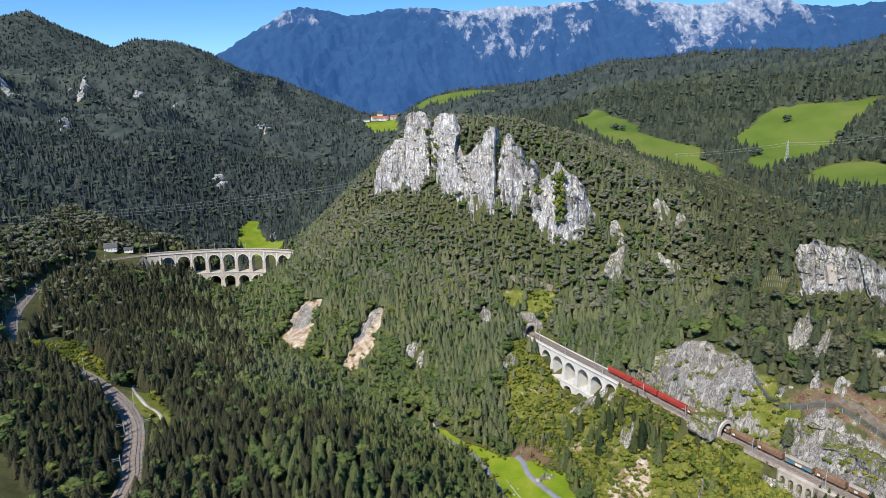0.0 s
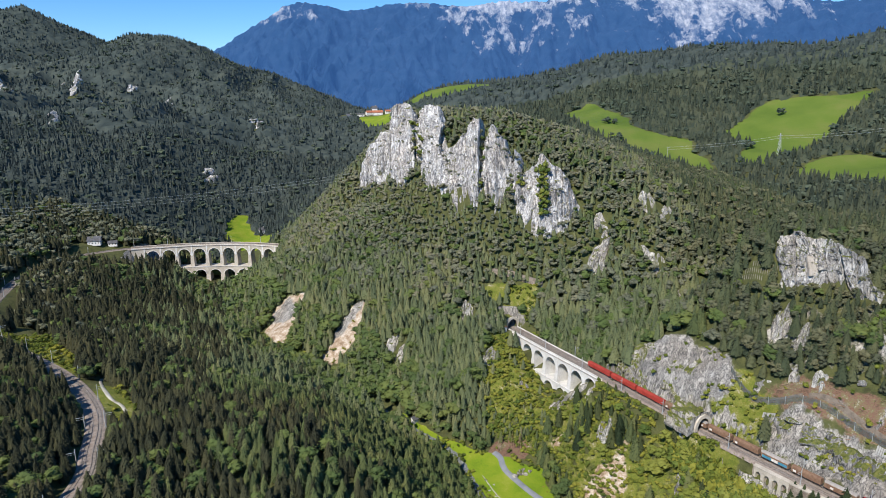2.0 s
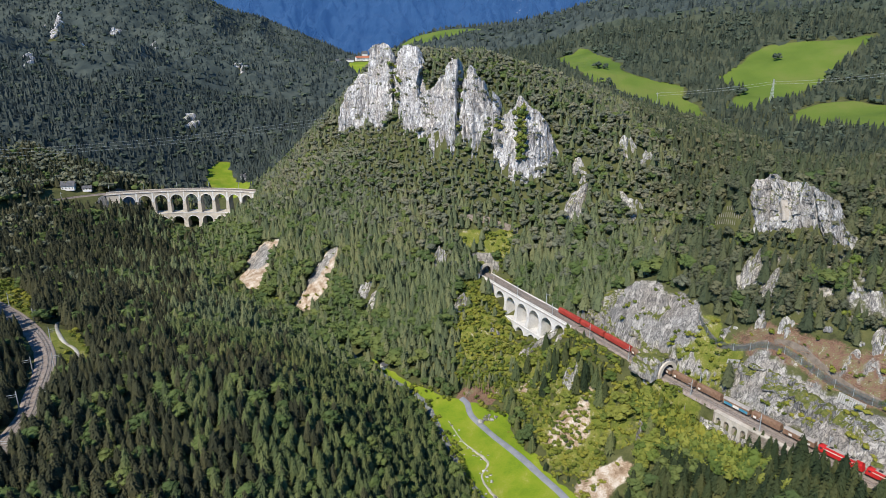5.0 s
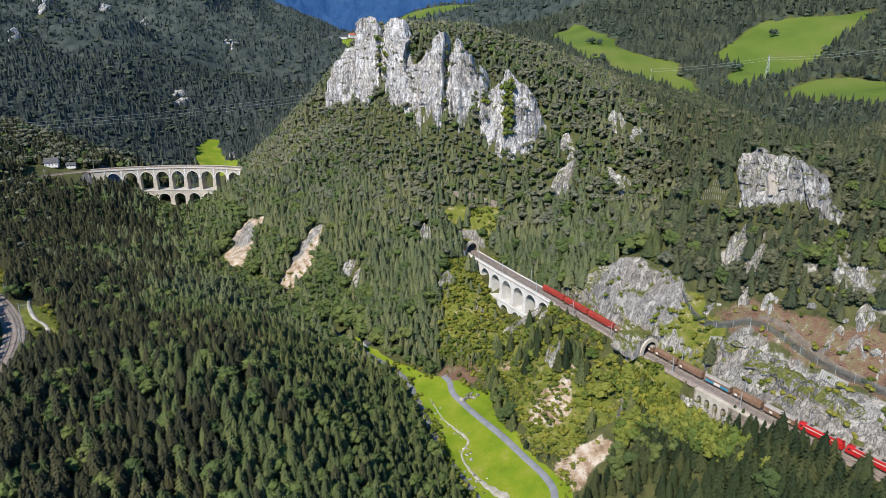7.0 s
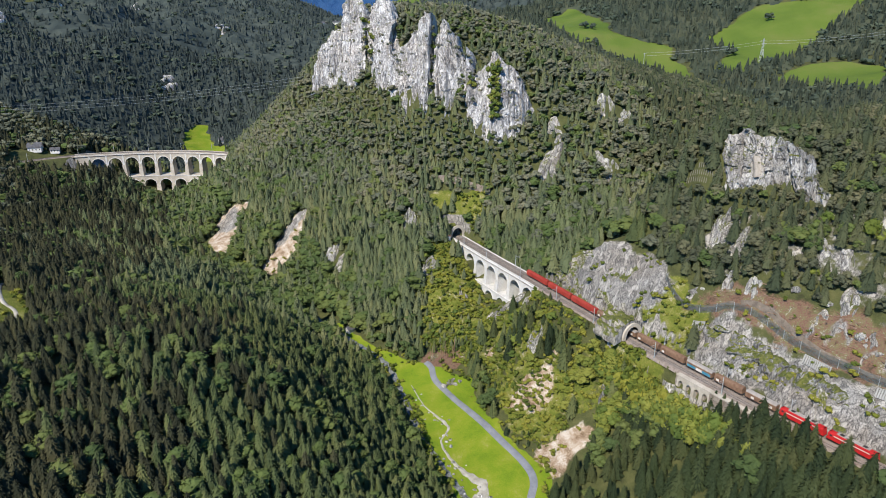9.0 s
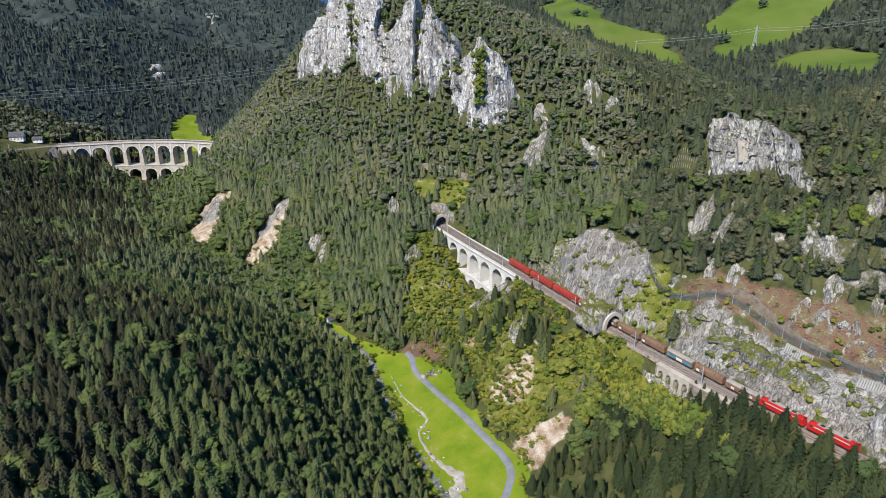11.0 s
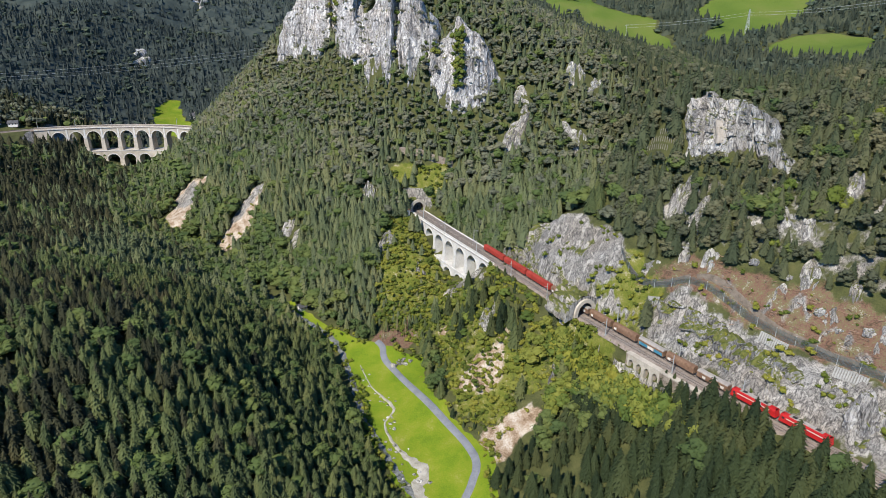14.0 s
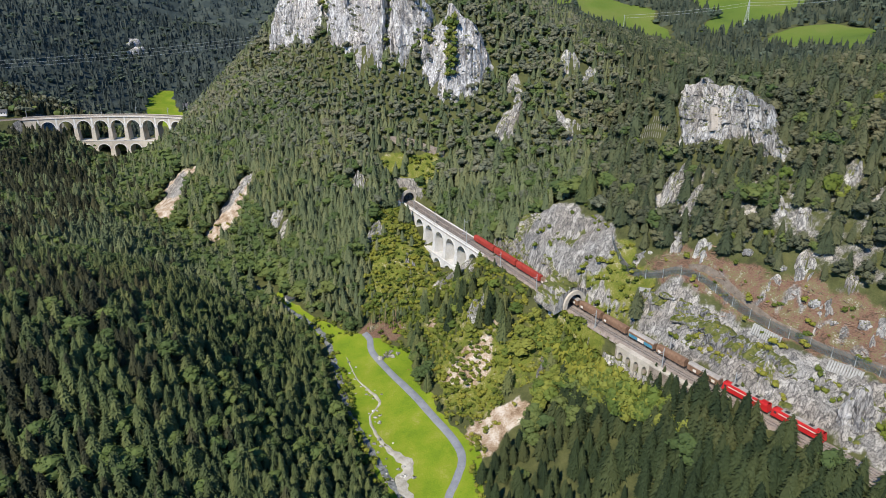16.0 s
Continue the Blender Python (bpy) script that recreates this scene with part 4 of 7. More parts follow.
tagged(new("rock_wall", me), "broken grey limestone wall with grassy ledges above the railway", "cliff", kind="structure")
for k, (x, y, wide, tall, deep, turn) in enumerate([(229, 235, 14, 18, 10, -1.0), (147, 336, 9, 15, 8, 0.4)]):
    crag(x, y, wide, tall, deep, turn, seed=k + 90, mat=ROCK, sink=0.55, label="bare grey limestone buttress beside the railway")

# ---- the railway ----
def strip(name, line, s0, s1, profile, mat, step=2.0, closed=False):
    """A ribbon along a line; profile: (offset, height) from side to side."""
    s = np.linspace(s0, s1, max(2, int((s1 - s0) / step) + 1))
    prof = list(profile) + ([profile[0]] if closed else [])
    P = np.stack([line.at(s, o, h) for o, h in prof], 1)
    return mesh_from(name, P.reshape(-1, 3), sheet(len(s), len(prof)), mat)


def railway(line, s0, s1, label):
    bed = part_mesh("track_bed", strip("track_bed", line, s0, s1, [(-5.4, -1.4), (-4.6, -0.25), (-3.9, -0.02), (3.9, -0.02), (4.6, -0.25), (5.4, -1.4)], BALLAST))
    tagged(bed, label, "railway", kind="structure")
    for off in (-2.75, -1.25, 1.25, 2.75):
        part_mesh("rail", strip("rail", line, s0, s1, [(off - 0.05, 0), (off - 0.05, 0.2), (off + 0.05, 0.2), (off + 0.05, 0)], RAIL_STEEL), bed)
    vs, fs = [], []
    for s in np.arange(s0 + 0.4, s1, 0.75):
        for side in (-2.0, 2.0):
            q = [line.at(s + a, side + b, h) for h in (0.0, 0.07) for a, b in ((-0.14, -1.3), (0.14, -1.3), (0.14, 1.3), (-0.14, 1.3))]
            k = len(vs)
            vs += q
            fs += [(k + 4, k + 5, k + 6, k + 7), (k, k + 1, k + 5, k + 4), (k + 2, k + 3, k + 7, k + 6)]
    ob = part_mesh("sleepers", mesh_from("sleepers", vs, fs, SLEEPER), bed)
    tagged(ob, kind="stuff")
    return bed


E_PORTAL = EAST.where(1, 497)
W_END = WEST.where(0, -150, True)
railway(EAST, 2, E_PORTAL + 25, "double railway track on brown ballast")
railway(WEST, 2, W_END + 20, "double railway track curving through the forest")


def arcade(name, line, s0, bays, pitch, span, crown, spring, top, wide, mat):
    """The arched wall of a viaduct: spandrels over semi-elliptic openings, front, back and soffits. Heights are absolute."""
    vs, fs = [], []
    n = 14
    for b in range(bays):
        a0 = s0 + b * pitch
        left, right = a0 + (pitch - span) / 2, a0 + (pitch + span) / 2
        ss = [a0] + [left + span * (0.5 - 0.5 * math.cos(math.pi * k / n)) for k in range(n + 1)] + [a0 + pitch]
        zz = [spring] + [spring + (crown - spring) * math.sin(math.pi * k / n) for k in range(n + 1)] + [spring]
        zz[1] = zz[-2] = spring
        base = len(vs)
        for s, z in zip(ss, zz):
            for off in (-wide / 2, wide / 2):
                for h in (z, top):
                    p = line.at(s, off)
                    vs.append((p[0], p[1], h))
        for k in range(len(ss) - 1):
            i, j = base + 4 * k, base + 4 * k + 4
            fs += [(i, j, j + 1, i + 1), (i + 2, i + 3, j + 3, j + 2), (i, i + 2, j + 2, j), (i + 1, j + 1, j + 3, i + 3)]
    return mesh_from(name, vs, fs, mat)


def along_box(name, line, sections, mat, wide):
    """A tapering block across a line: sections of (height, half length along, half width)."""
    s, rows = sections
    vs, fs = [], []
    for z, hl, hw in rows:
        for a, o in ((-hl, -hw), (hl, -hw), (hl, hw), (-hl, hw)):
            p = line.at(s + a, o)
            vs.append((p[0], p[1], z))
    for r in range(len(rows) - 1):
        for k in range(4):
            i, j = 4 * r + k, 4 * r + (k + 1) % 4
            fs.append((i, j, j + 4, i + 4))
    t = 4 * (len(rows) - 1)
    fs += [(3, 2, 1, 0), (t, t + 1, t + 2, t + 3)]
    return mesh_from(name, vs, fs, mat)


def voussoirs(line, s_mid, span, crown, spring, off, mat):
    """The raised stone ring round one arch, proud of the face."""
    vs, fs = [], []
    n = 18
    side = 1 if off > 0 else -1
    for k in range(n + 1):
        a = math.pi * k / n
        for grow in (0.0, 0.75):
            s = s_mid - math.cos(a) * (span / 2 + grow)
            z = spring + math.sin(a) * (crown - spring + grow)
            for o in (off - side * 0.1, off + side * 0.18):
                p = line.at(s, o)
                vs.append((p[0], p[1], z))
    for k in range(n):
        i, j = 4 * k, 4 * k + 4
        fs += [(i + 1, j + 1, j + 3, i + 3), (i + 2, i + 3, j + 3, j + 2), (i, j, j + 1, i + 1)]
    return mesh_from("arch_ring", vs, fs, mat)


def viaduct(name, line, s0, bays, pitch, span, rail, wide, label, mat, spring_drop, crown_drop, low=None, foot=None, before=10, after=10):
    thing = tagged(new(name), label, "viaduct", kind="structure")
    top, crown, spring = rail - 0.9, rail - crown_drop, rail - spring_drop
    s1 = s0 + bays * pitch
    part_mesh("arched_wall", arcade("arched_wall", line, s0, bays, pitch, span, crown, spring, top, wide, mat), thing)
    for a, b in ((s0 - before, s0), (s1, s1 + after)):
        if b > a:
            part_mesh("abutment", strip("abutment", line, a, b, [(-wide / 2, top - rail), (-wide / 2, -26), (wide / 2, -26), (wide / 2, top - rail)], mat), thing)
    for side in (-1, 1):
        o = side * wide / 2
        part_mesh("cornice", strip("cornice", line, s0 - before, s1 + after, [(o - side * 0.2, -1.3), (o + side * 0.45, -1.1), (o + side * 0.45, -0.55), (o - side * 0.2, -0.5)], STONE_EDGE, closed=True), thing, "pale projecting stone cornice")
        part_mesh("parapet", strip("parapet", line, s0 - before, s1 + after, [(o, -0.6), (o, 0.55), (o - side * 0.5, 0.55), (o - side * 0.5, -0.6)], mat, closed=True), thing)
        for b in range(bays):
            part_mesh("arch_ring", voussoirs(line, s0 + (b + 0.5) * pitch, span, crown, spring, o, STONE_EDGE), thing)
    for b in range(bays + 1):
        s = s0 + b * pitch
        p = line.at(s)
        bottom = on_ground(p[0], p[1]) - 3
        if low is not None:
            bottom = max(bottom, low[0] - 0.5) if low[1] - 0.6 < b < low[2] + 0.6 else bottom
        if bottom < spring - 1:
            hl = (pitch - span) / 2
            part_mesh("pier", along_box("pier", line, (s, [(bottom, hl + 0.7, wide / 2 + 1.0), (spring, hl, wide / 2 + 0.003)]), mat, wide), thing)
        part_mesh("pilaster", along_box("pilaster", line, (s, [(spring - 1, 0.9, wide / 2 + 0.32), (rail - 1.2, 0.75, wide / 2 + 0.25)]), STONE_EDGE, wide), thing)
    if low is not None:
        deck, b0, b1, lspring, lcrown, lspan = low
        lw = wide + 3.0
        part_mesh("lower_arched_wall", arcade("lower_arched_wall", line, s0 + b0 * pitch, b1 - b0, pitch, lspan, lcrown, lspring, deck, lw, mat), thing)
        for b in range(b0, b1 + 1):
            p = line.at(s0 + b * pitch)
            g = on_ground(p[0], p[1]) - 4
            if g < lspring - 0.5:
                part_mesh("lower_pier", along_box("lower_pier", line, (s0 + b * pitch, [(g, (pitch - lspan) / 2 + 0.6, lw / 2 + 0.9), (lspring, (pitch - lspan) / 2, lw / 2 + 0.003)]), mat, lw), thing)
        for b in range(b0, b1):
            for o in (-lw / 2, lw / 2):
                part_mesh("lower_arch_ring", voussoirs(line, s0 + (b + 0.5) * pitch, lspan, lcrown, lspring, o, STONE_EDGE), thing)
        for side in (-1, 1):
            o = side * lw / 2
            part_mesh("lower_cornice", strip("lower_cornice", line, s0 + b0 * pitch - 3, s0 + b1 * pitch + 3, [(o - side * 0.2, deck - rail - 0.5), (o + side * 0.4, deck - rail - 0.4), (o + side * 0.4, deck - rail + 0.25), (o - side * 0.2, deck - rail + 0.25)], STONE_EDGE, closed=True), thing)
    return thing


KK0 = E_PORTAL - 21.7 - 6 * 14.2
viaduct("stone_viaduct", EAST, KK0, 6, 14.2, 11.4, 60, 9.6, "pale two-tier stone railway viaduct over a wooded gully", MASONRY, 9.8, 3.6, (41, 1, 5, 34, 38.8, 9.4), before=4, after=21.7)
KR0 = WEST.where(0, -319, True) - 8.5
viaduct("curved_stone_viaduct", WEST, KR0, 10, 17.0, 13.6, 75.5, 9.4, "curved two-tier stone railway viaduct with buff facing", MASONRY_WARM, 11.5, 4.6, (50, 2, 7, 41, 46, 12.4), before=14, after=10)

# ---- trees ----
def conifer(rings, arms, rs, slim=0.17, bare=0.10):
    """A spruce of height 1: rings of drooping boughs, each a small folded spray, round a leafy core; vertices and triangles."""
    vs, fs = [], []
    wide = lambda h: slim * max(0.0, 1 - (h - bare) / (1.0 - bare)) ** 0.66 + 0.010
    for i in range(rings):
        h = bare + (0.985 - bare) * (i / rings) ** 0.92
        turn = rs.uniform(0, 6.28)
        n = max(4, int(arms * (0.45 + 0.55 * wide(h) / slim)))
        for k in range(n):
            a = turn + 6.283 * (k + rs.uniform(-0.35, 0.35)) / n
            rr = wide(h) * rs.uniform(0.74, 1.22)
            w = min(0.055, 2.5 / n * rr)
            c, s = math.cos(a), math.sin(a)
            at = h + rs.uniform(-0.5, 0.5) * 0.9 / rings
            z0, z1 = min(0.995, at + rr * rs.uniform(0.12, 0.36)), at - 0.10 * rr
            b = len(vs)
            vs += [(c * rr * 0.45 - s * w, s * rr * 0.45 + c * w, z0), (c * rr * 0.45 + s * w, s * rr * 0.45 - c * w, z0), (c * rr, s * rr, z1)]
            fs += [(b, b + 1, b + 2)]
    b = len(vs)
    m = 6 if rings > 4 else 3
    tiers = (bare, bare + 0.42 * (1 - bare)) if rings > 4 else (bare,)
    for h in tiers:
        vs += [(wide(h) * 0.78 * rs.uniform(0.85, 1.1) * math.cos(6.283 * k / m), wide(h) * 0.78 * rs.uniform(0.85, 1.1) * math.sin(6.283 * k / m), h) for k in range(m)]
    vs.append((0, 0, 1.0))
    for k in range(m):
        n = (k + 1) % m
        if len(tiers) > 1:
            fs += [(b + k, b + n, b + m + k), (b + n, b + m + n, b + m + k)]
        t = b + m * (len(tiers) - 1)
        fs += [(t + k, t + n, t + m)]
    return np.array(vs), np.array(fs)


def ball(centre, size, rs):
    """An uneven ball of twenty faces: the shaded inside of a crown."""
    ring = [(0, 0, -1)] + [(math.cos(k * 1.257 + j * 0.63) * 0.89, math.sin(k * 1.257 + j * 0.63) * 0.89, -0.45 + 0.9 * j) for j in (0, 1) for k in range(5)] + [(0, 0, 1)]
    vs = [np.array(centre) + np.array(q) * size * rs.uniform(0.78, 1.2) for q in ring]
    fs = []
    for k in range(5):
        n = (k + 1) % 5
        fs += [(0, 1 + n, 1 + k), (1 + k, 1 + n, 6 + k), (1 + n, 6 + n, 6 + k), (11, 6 + k, 6 + n)]
    return vs, fs


def broadleaf(lobes, leaves, size, rs, spread=0.34, core=True, low=0.36, high=0.80, lobe=0.19):
    """A crown of height 1: sprays of leaves or needles set round several uneven lobes."""
    vs, fs = [], []
    for i in range(lobes):
        turn, f = 2.4 * i + rs.uniform(0, 0.8), math.sqrt((i + 0.5) / lobes)
        cz = high - (high - low) * f ** 1.5 * rs.uniform(0.55, 1.1)
        r = lobe * rs.uniform(0.75, 1.2)
        centre = np.array([math.cos(turn) * spread * 0.62 * f, math.sin(turn) * spread * 0.62 * f, cz])
        if core:
            bv, bf = ball(centre, np.array([r, r, r * 0.85]) * 0.86, rs)
            fs += [tuple(k + len(vs) for k in q) for q in bf]
            vs += bv
        for _ in range(leaves):
            d = rs.normal(size=3)
            d /= np.linalg.norm(d)
            d[2] = abs(d[2]) if rs.rand() < 0.75 else d[2]
            p = centre + d * r * np.array([1, 1, 0.85]) * rs.uniform(0.86, 1.14)
            n = d + rs.normal(size=3) * 0.55
            n /= np.linalg.norm(n)
            a = np.cross(n, rs.normal(size=3))
            a /= np.linalg.norm(a)
            c = np.cross(n, a)
            q = size * rs.uniform(0.6, 1.3)
            b = len(vs)
            vs += [p + a * q, p - a * q * 0.5 + c * q * 0.87, p - a * q * 0.5 - c * q * 0.87]
            fs += [(b, b + 1, b + 2)]
    return np.array(vs), np.array(fs)


def trunk_mesh(height, radius, sides=5):
    vs, fs = [], []
    for z, r in ((-0.06, 1.25), (0.03, 1.0), (0.5, 0.6), (0.96, 0.1)):
        vs += [(radius * r * math.cos(6.283 * k / sides), radius * r * math.sin(6.283 * k / sides), z * height) for k in range(sides)]
    for row in range(3):
        for k in range(sides):
            i, j = row * sides + k, row * sides + (k + 1) % sides
            fs.append((i, j, j + sides, i + sides))
    return vs, fs


def grove(name, kinds, x, y, z, height, girth, mat, label, rs, tilt=0.04):
    """Many trees in one mesh; kinds: templates among which each tree chooses."""
    which = rs.randint(0, len(kinds), len(x))
    V, F, T, base = [], [], [], 0
    tint = rs.rand(len(x))
    for k, (tv, tf) in enumerate(kinds):
        sel = np.where(which == k)[0]
        if not len(sel):
            continue
        a = rs.uniform(0, 6.28, len(sel))
        c, s = np.cos(a)[:, None], np.sin(a)[:, None]
        w, h = (height[sel] * girth[sel])[:, None], height[sel][:, None]
        lean = rs.normal(size=(len(sel), 2)) * tilt
        px = (tv[None, :, 0] * c - tv[None, :, 1] * s) * w + tv[None, :, 2] * h * lean[:, :1] + x[sel][:, None]
        py = (tv[None, :, 0] * s + tv[None, :, 1] * c) * w + tv[None, :, 2] * h * lean[:, 1:] + y[sel][:, None]
        pz = tv[None, :, 2] * h + z[sel][:, None]
        V.append(np.stack([px, py, pz], -1).reshape(-1, 3))
        F.append((tf[None] + (np.arange(len(sel)) * len(tv))[:, None, None]).reshape(-1, 3) + base)
        T.append(np.repeat(tint[sel], len(tv)))
        base += len(sel) * len(tv)
    me = mesh_from(name, np.vstack(V), np.vstack(F), mat)
    give(me, "tint", np.concatenate(T))
    return tagged(new(name, me), label, "trees", kind="stuff")


def scatter(x0, x1, y0, y1, gap, rs):
    xs, ys = np.meshgrid(np.arange(x0, x1, gap), np.arange(y0, y1, gap * 0.9))
    xs = xs + (np.arange(xs.shape[0]) % 2)[:, None] * gap / 2
    xs, ys = xs.ravel(), ys.ravel()
    return xs + rs.uniform(-0.42, 0.42, len(xs)) * gap, ys + rs.uniform(-0.42, 0.42, len(xs)) * gap


CLIFF_PLAN = [[(p[0], p[1] + 2) for p in crest] + [(p[0], p[1] + (2 if crest is not OUTCROP[0] else -4)) for p in foot[::-1]] for crest, foot in BUTTRESSES + [OUTCROP]]
NO_TREES = MOSSY[4:6] + MOSSY[3:4] + BROWN[1:] + [[(-250, 1592), (-85, 1592), (-75, 1745), (-235, 1745)]] + VALLEY_GRASS + VILLAGE_GRASS + PASTURE + SCREE + CRAGGY + CLIFF_PLAN


def bare(x, y):
    """Where no tree stands."""
    no = in_any(x, y, NO_TREES, 2.0, 12)
    for line, gap in ((RAIL_EAST, 8.5), (RAIL_WEST, 8.0)):
        d = line_distance(x, y, line)[0]
        no |= (d < np.where(((line is RAIL_EAST) & (y < 402) & (x < np.interp(y, RAIL_EAST[:, 1], RAIL_EAST[:, 0]))) | ((line is RAIL_WEST) & (y < 450)), 6.4, gap)) & ~((line is RAIL_EAST) & (y > 505))
    no &= ~((x > -172) & (y > 650) & (line_distance(x, y, RAIL_WEST)[0] < 8.0))
    three = lambda pts: np.c_[pts, np.zeros(len(pts))]
    no |= line_distance(x, y, three(ROAD))[0] < 4
    no |= line_distance(x, y, three(FOREST_PATH))[0] < 4.5
    no |= line_distance(x, y, three(STREAM))[0] < 7
    # open views in front of both viaducts and the scrub below the tunnel mouth
    no |= inside(x, y, [(118, 412), (80, 498), (60, 492), (72, 470), (84, 436), (94, 405)])
    no |= inside(x, y, [(-325, 748), (-325, 728), (-262, 712), (-240, 716), (-200, 735), (-180, 748), (-240, 760), (-300, 755)])
    no |= inside(x, y, [(-262, 880), (-240, 758), (-196, 758), (-215, 880)])
    no |= inside(x, y, [(20, 390), (28, 362), (40, 330), (46, 312), (54, 290), (62, 275), (88, 240), (110, 240), (60, 330), (30, 400)])
    no |= inside(x, y, [(191, 386), (203, 373), (199, 364), (188, 376)])
    no |= inside(x, y, [(-398, 712), (-345, 738), (-312, 724), (-326, 690), (-375, 672)])
    no |= in_any(x, y, UNDER_WALL, 1, 12) & (y > 280)
    # crags and screes stand clear of the trees below them
    for x0, y0, x1, y1, tall, peak, drop in SLOPE_CRAGS + WEST_CRAGS + CLEARING_CRAGS + LOW_CRAGS:
        size = math.hypot(x1 - x0, y1 - y0)
        a = ((x - x0) * (x1 - x0) + (y - y0) * (y1 - y0)) / size
        b = ((x - x0) * (y1 - y0) - (y - y0) * (x1 - x0)) / size
        no |= (a > -0.5) & (a < size + 0.5) & (b > -0.75 * tall * np.sin(np.pi * np.clip(a / size, 0, 1))) & (b < drop * np.sin(np.pi * np.clip(a / size, 0, 1)) + 3.0 + 0.15 * tall)
    no |= in_any(x, y + 11, SCREE[:2], 3, 12) | in_any(x, y + 5, SCREE[:2], 3, 12)
    no |= in_any(x, y + 9, BROWN[1:], 2, 12) & (y > 370)
    no |= in_any(x, y, BANK, 3, 16) & (rumple(x, y, 13, 63) > 0.12)
    # the grassy bank and the bend of the western line stay open, and so does the foot of the two lower screes
    for open_view in ([(-303, 472), (-296, 445), (-258, 408), (-214, 372), (-180, 340), (-170, 330), (-192, 352), (-220, 399), (-269, 455)],
                      [(-381, 585), (-376, 546), (-361, 511), (-316, 441), (-280, 390), (-270, 392), (-344, 537), (-368, 575)],
                      [(100, 302), (106, 283), (109, 279), (129, 299), (133, 306), (135, 314), (110, 320), (101, 315)], [(87, 327), (110, 321), (119, 336), (120, 343), (121, 352), (111, 350), (97, 346), (87, 341)]):
        no |= inside(x, y, open_view)
    no |= inside(x, y, [(-300, 446), (-272, 440), (-240, 405), (-262, 396)])
    no |= in_any(x, y, BROWN[:1], 3, 14)
    no |= line_distance(x, y, np.array([(172, 344, 0), (178, 326, 0), (191, 312, 0), (213, 284, 0), (236, 250, 0), (254, 225, 0)]))[0] < 6
    thin = np.zeros(np.shape(x), bool)
    thin |= in_any(x, y, MOSSY[:1] + MOSSY[2:], 3, 14) & (rumple(x, y, 6, 62) < 0.45)
    return no | thin


rs = np.random.RandomState(5)
near_kinds = [conifer(13, 14, rs, s) for s in (0.20, 0.23, 0.25, 0.215)]
mid_kinds = [conifer(9, 11, rs, s) for s in (0.20, 0.225, 0.25)]
far_kinds = [conifer(5, 8, rs, s) for s in (0.23, 0.26)]
far_off_kinds = [conifer(3, 5, rs, s) for s in (0.21, 0.24, 0.27)]
last_kinds = [conifer(2, 3, rs, s) for s in (0.24, 0.28, 0.31)]
near_leafy = [broadleaf(7, 30, 0.037, rs) for _ in range(4)]
mid_leafy = [broadleaf(4, 18, 0.056, rs, lobe=0.22) for _ in range(4)]
far_leafy = [broadleaf(1, 10, 0.12, rs, 0.1, low=0.45, high=0.6, lobe=0.38) for _ in range(4)]
pine_kinds = [broadleaf(4, 18, 0.046, rs, 0.26, low=0.40, high=0.83, lobe=0.16) for _ in range(4)]
near_pines = [broadleaf(6, 26, 0.040, rs, 0.27, low=0.40, high=0.83, lobe=0.15) for _ in range(4)]
far_pines = [broadleaf(2, 8, 0.090, rs, 0.24, low=0.42, high=0.80, lobe=0.20) for _ in range(3)]


def slope_at(x, y):
    return np.hypot(land(x + 2, y) - land(x - 2, y), land(x, y + 2) - land(x, y - 2)) / 4


# the woods round the valley
x, y = scatter(-460, 330, 170, 800, 4.9, rs)
# the steep slope right under the line is thickly grown
x2, y2 = scatter(140, 240, 190, 330, 3.3, rs)
steep_foot = (line_distance(x2, y2, RAIL_EAST)[0] < 20) & (x2 < np.interp(y2, RAIL_EAST[:, 1], RAIL_EAST[:, 0]))
x, y = np.r_[x, x2[steep_foot]], np.r_[y, y2[steep_foot]]
x2, y2 = scatter(-330, 110, 170, 400, 8.4, rs)
x, y = np.r_[x, x2], np.r_[y, y2]
# trees stand closer, in plan, where the slope under the cliff is steep
x2, y2 = scatter(-170, 330, 430, 760, 5.7, rs)
x2, y2 = x2 + 2.4, y2 + 2.2
ok = ground_height(x2 + 4, y2) - ground_height(x2 - 4, y2)
ok = np.hypot(ok, ground_height(x2, y2 + 4) - ground_height(x2, y2 - 4)) > 8 * 0.5
x, y = np.r_[x, x2[ok]], np.r_[y, y2[ok]]
x2, y2 = scatter(175, 300, 262, 430, 4.6, rs)
x, y = np.r_[x, x2], np.r_[y, y2]
dist = np.hypot(x - 50, y - 30)
view = np.abs(np.degrees(np.arctan2(x - 45, y - 20))) < 45
x, y, dist = x[view], y[view], dist[view]
ok = ~bare(x, y)
x, y, dist = x[ok], y[ok], dist[ok]
ok = ((slope_at(x, y) < 4.5) | (y < 400)) & ((x < 116) | (y > 285) | (rs.rand(len(x)) < 0.68))
x, y, dist = x[ok], y[ok], dist[ok]
z = land(x, y) - 0.3
high = rs.uniform(0.66, 1.08, len(x)) * (16.6 + 2.5 * rumple(x, y, 90, 71))
high = high * np.where((dist < 400) & (x < 110), 0.76, np.where((x > 100) & (y < 300), 0.78, 1))
high = high * (1 - 0.30 * smooth(55, 110, z) * (y > 430))
leafy_share = 0.10 + 0.25 * smooth(0.25, 0.6, rumple(x, y, 80, 72)) + 0.30 * (line_distance(x, y, np.c_[STREAM, np.zeros(len(STREAM))])[0] < 16)
pine_share = 0.55 * smooth(430, 500, y) * smooth(50, 110, z)
shady = (x > 215) & (y > 400)
dry_wood = (x > 165) & (y < 440) & (z > 80)
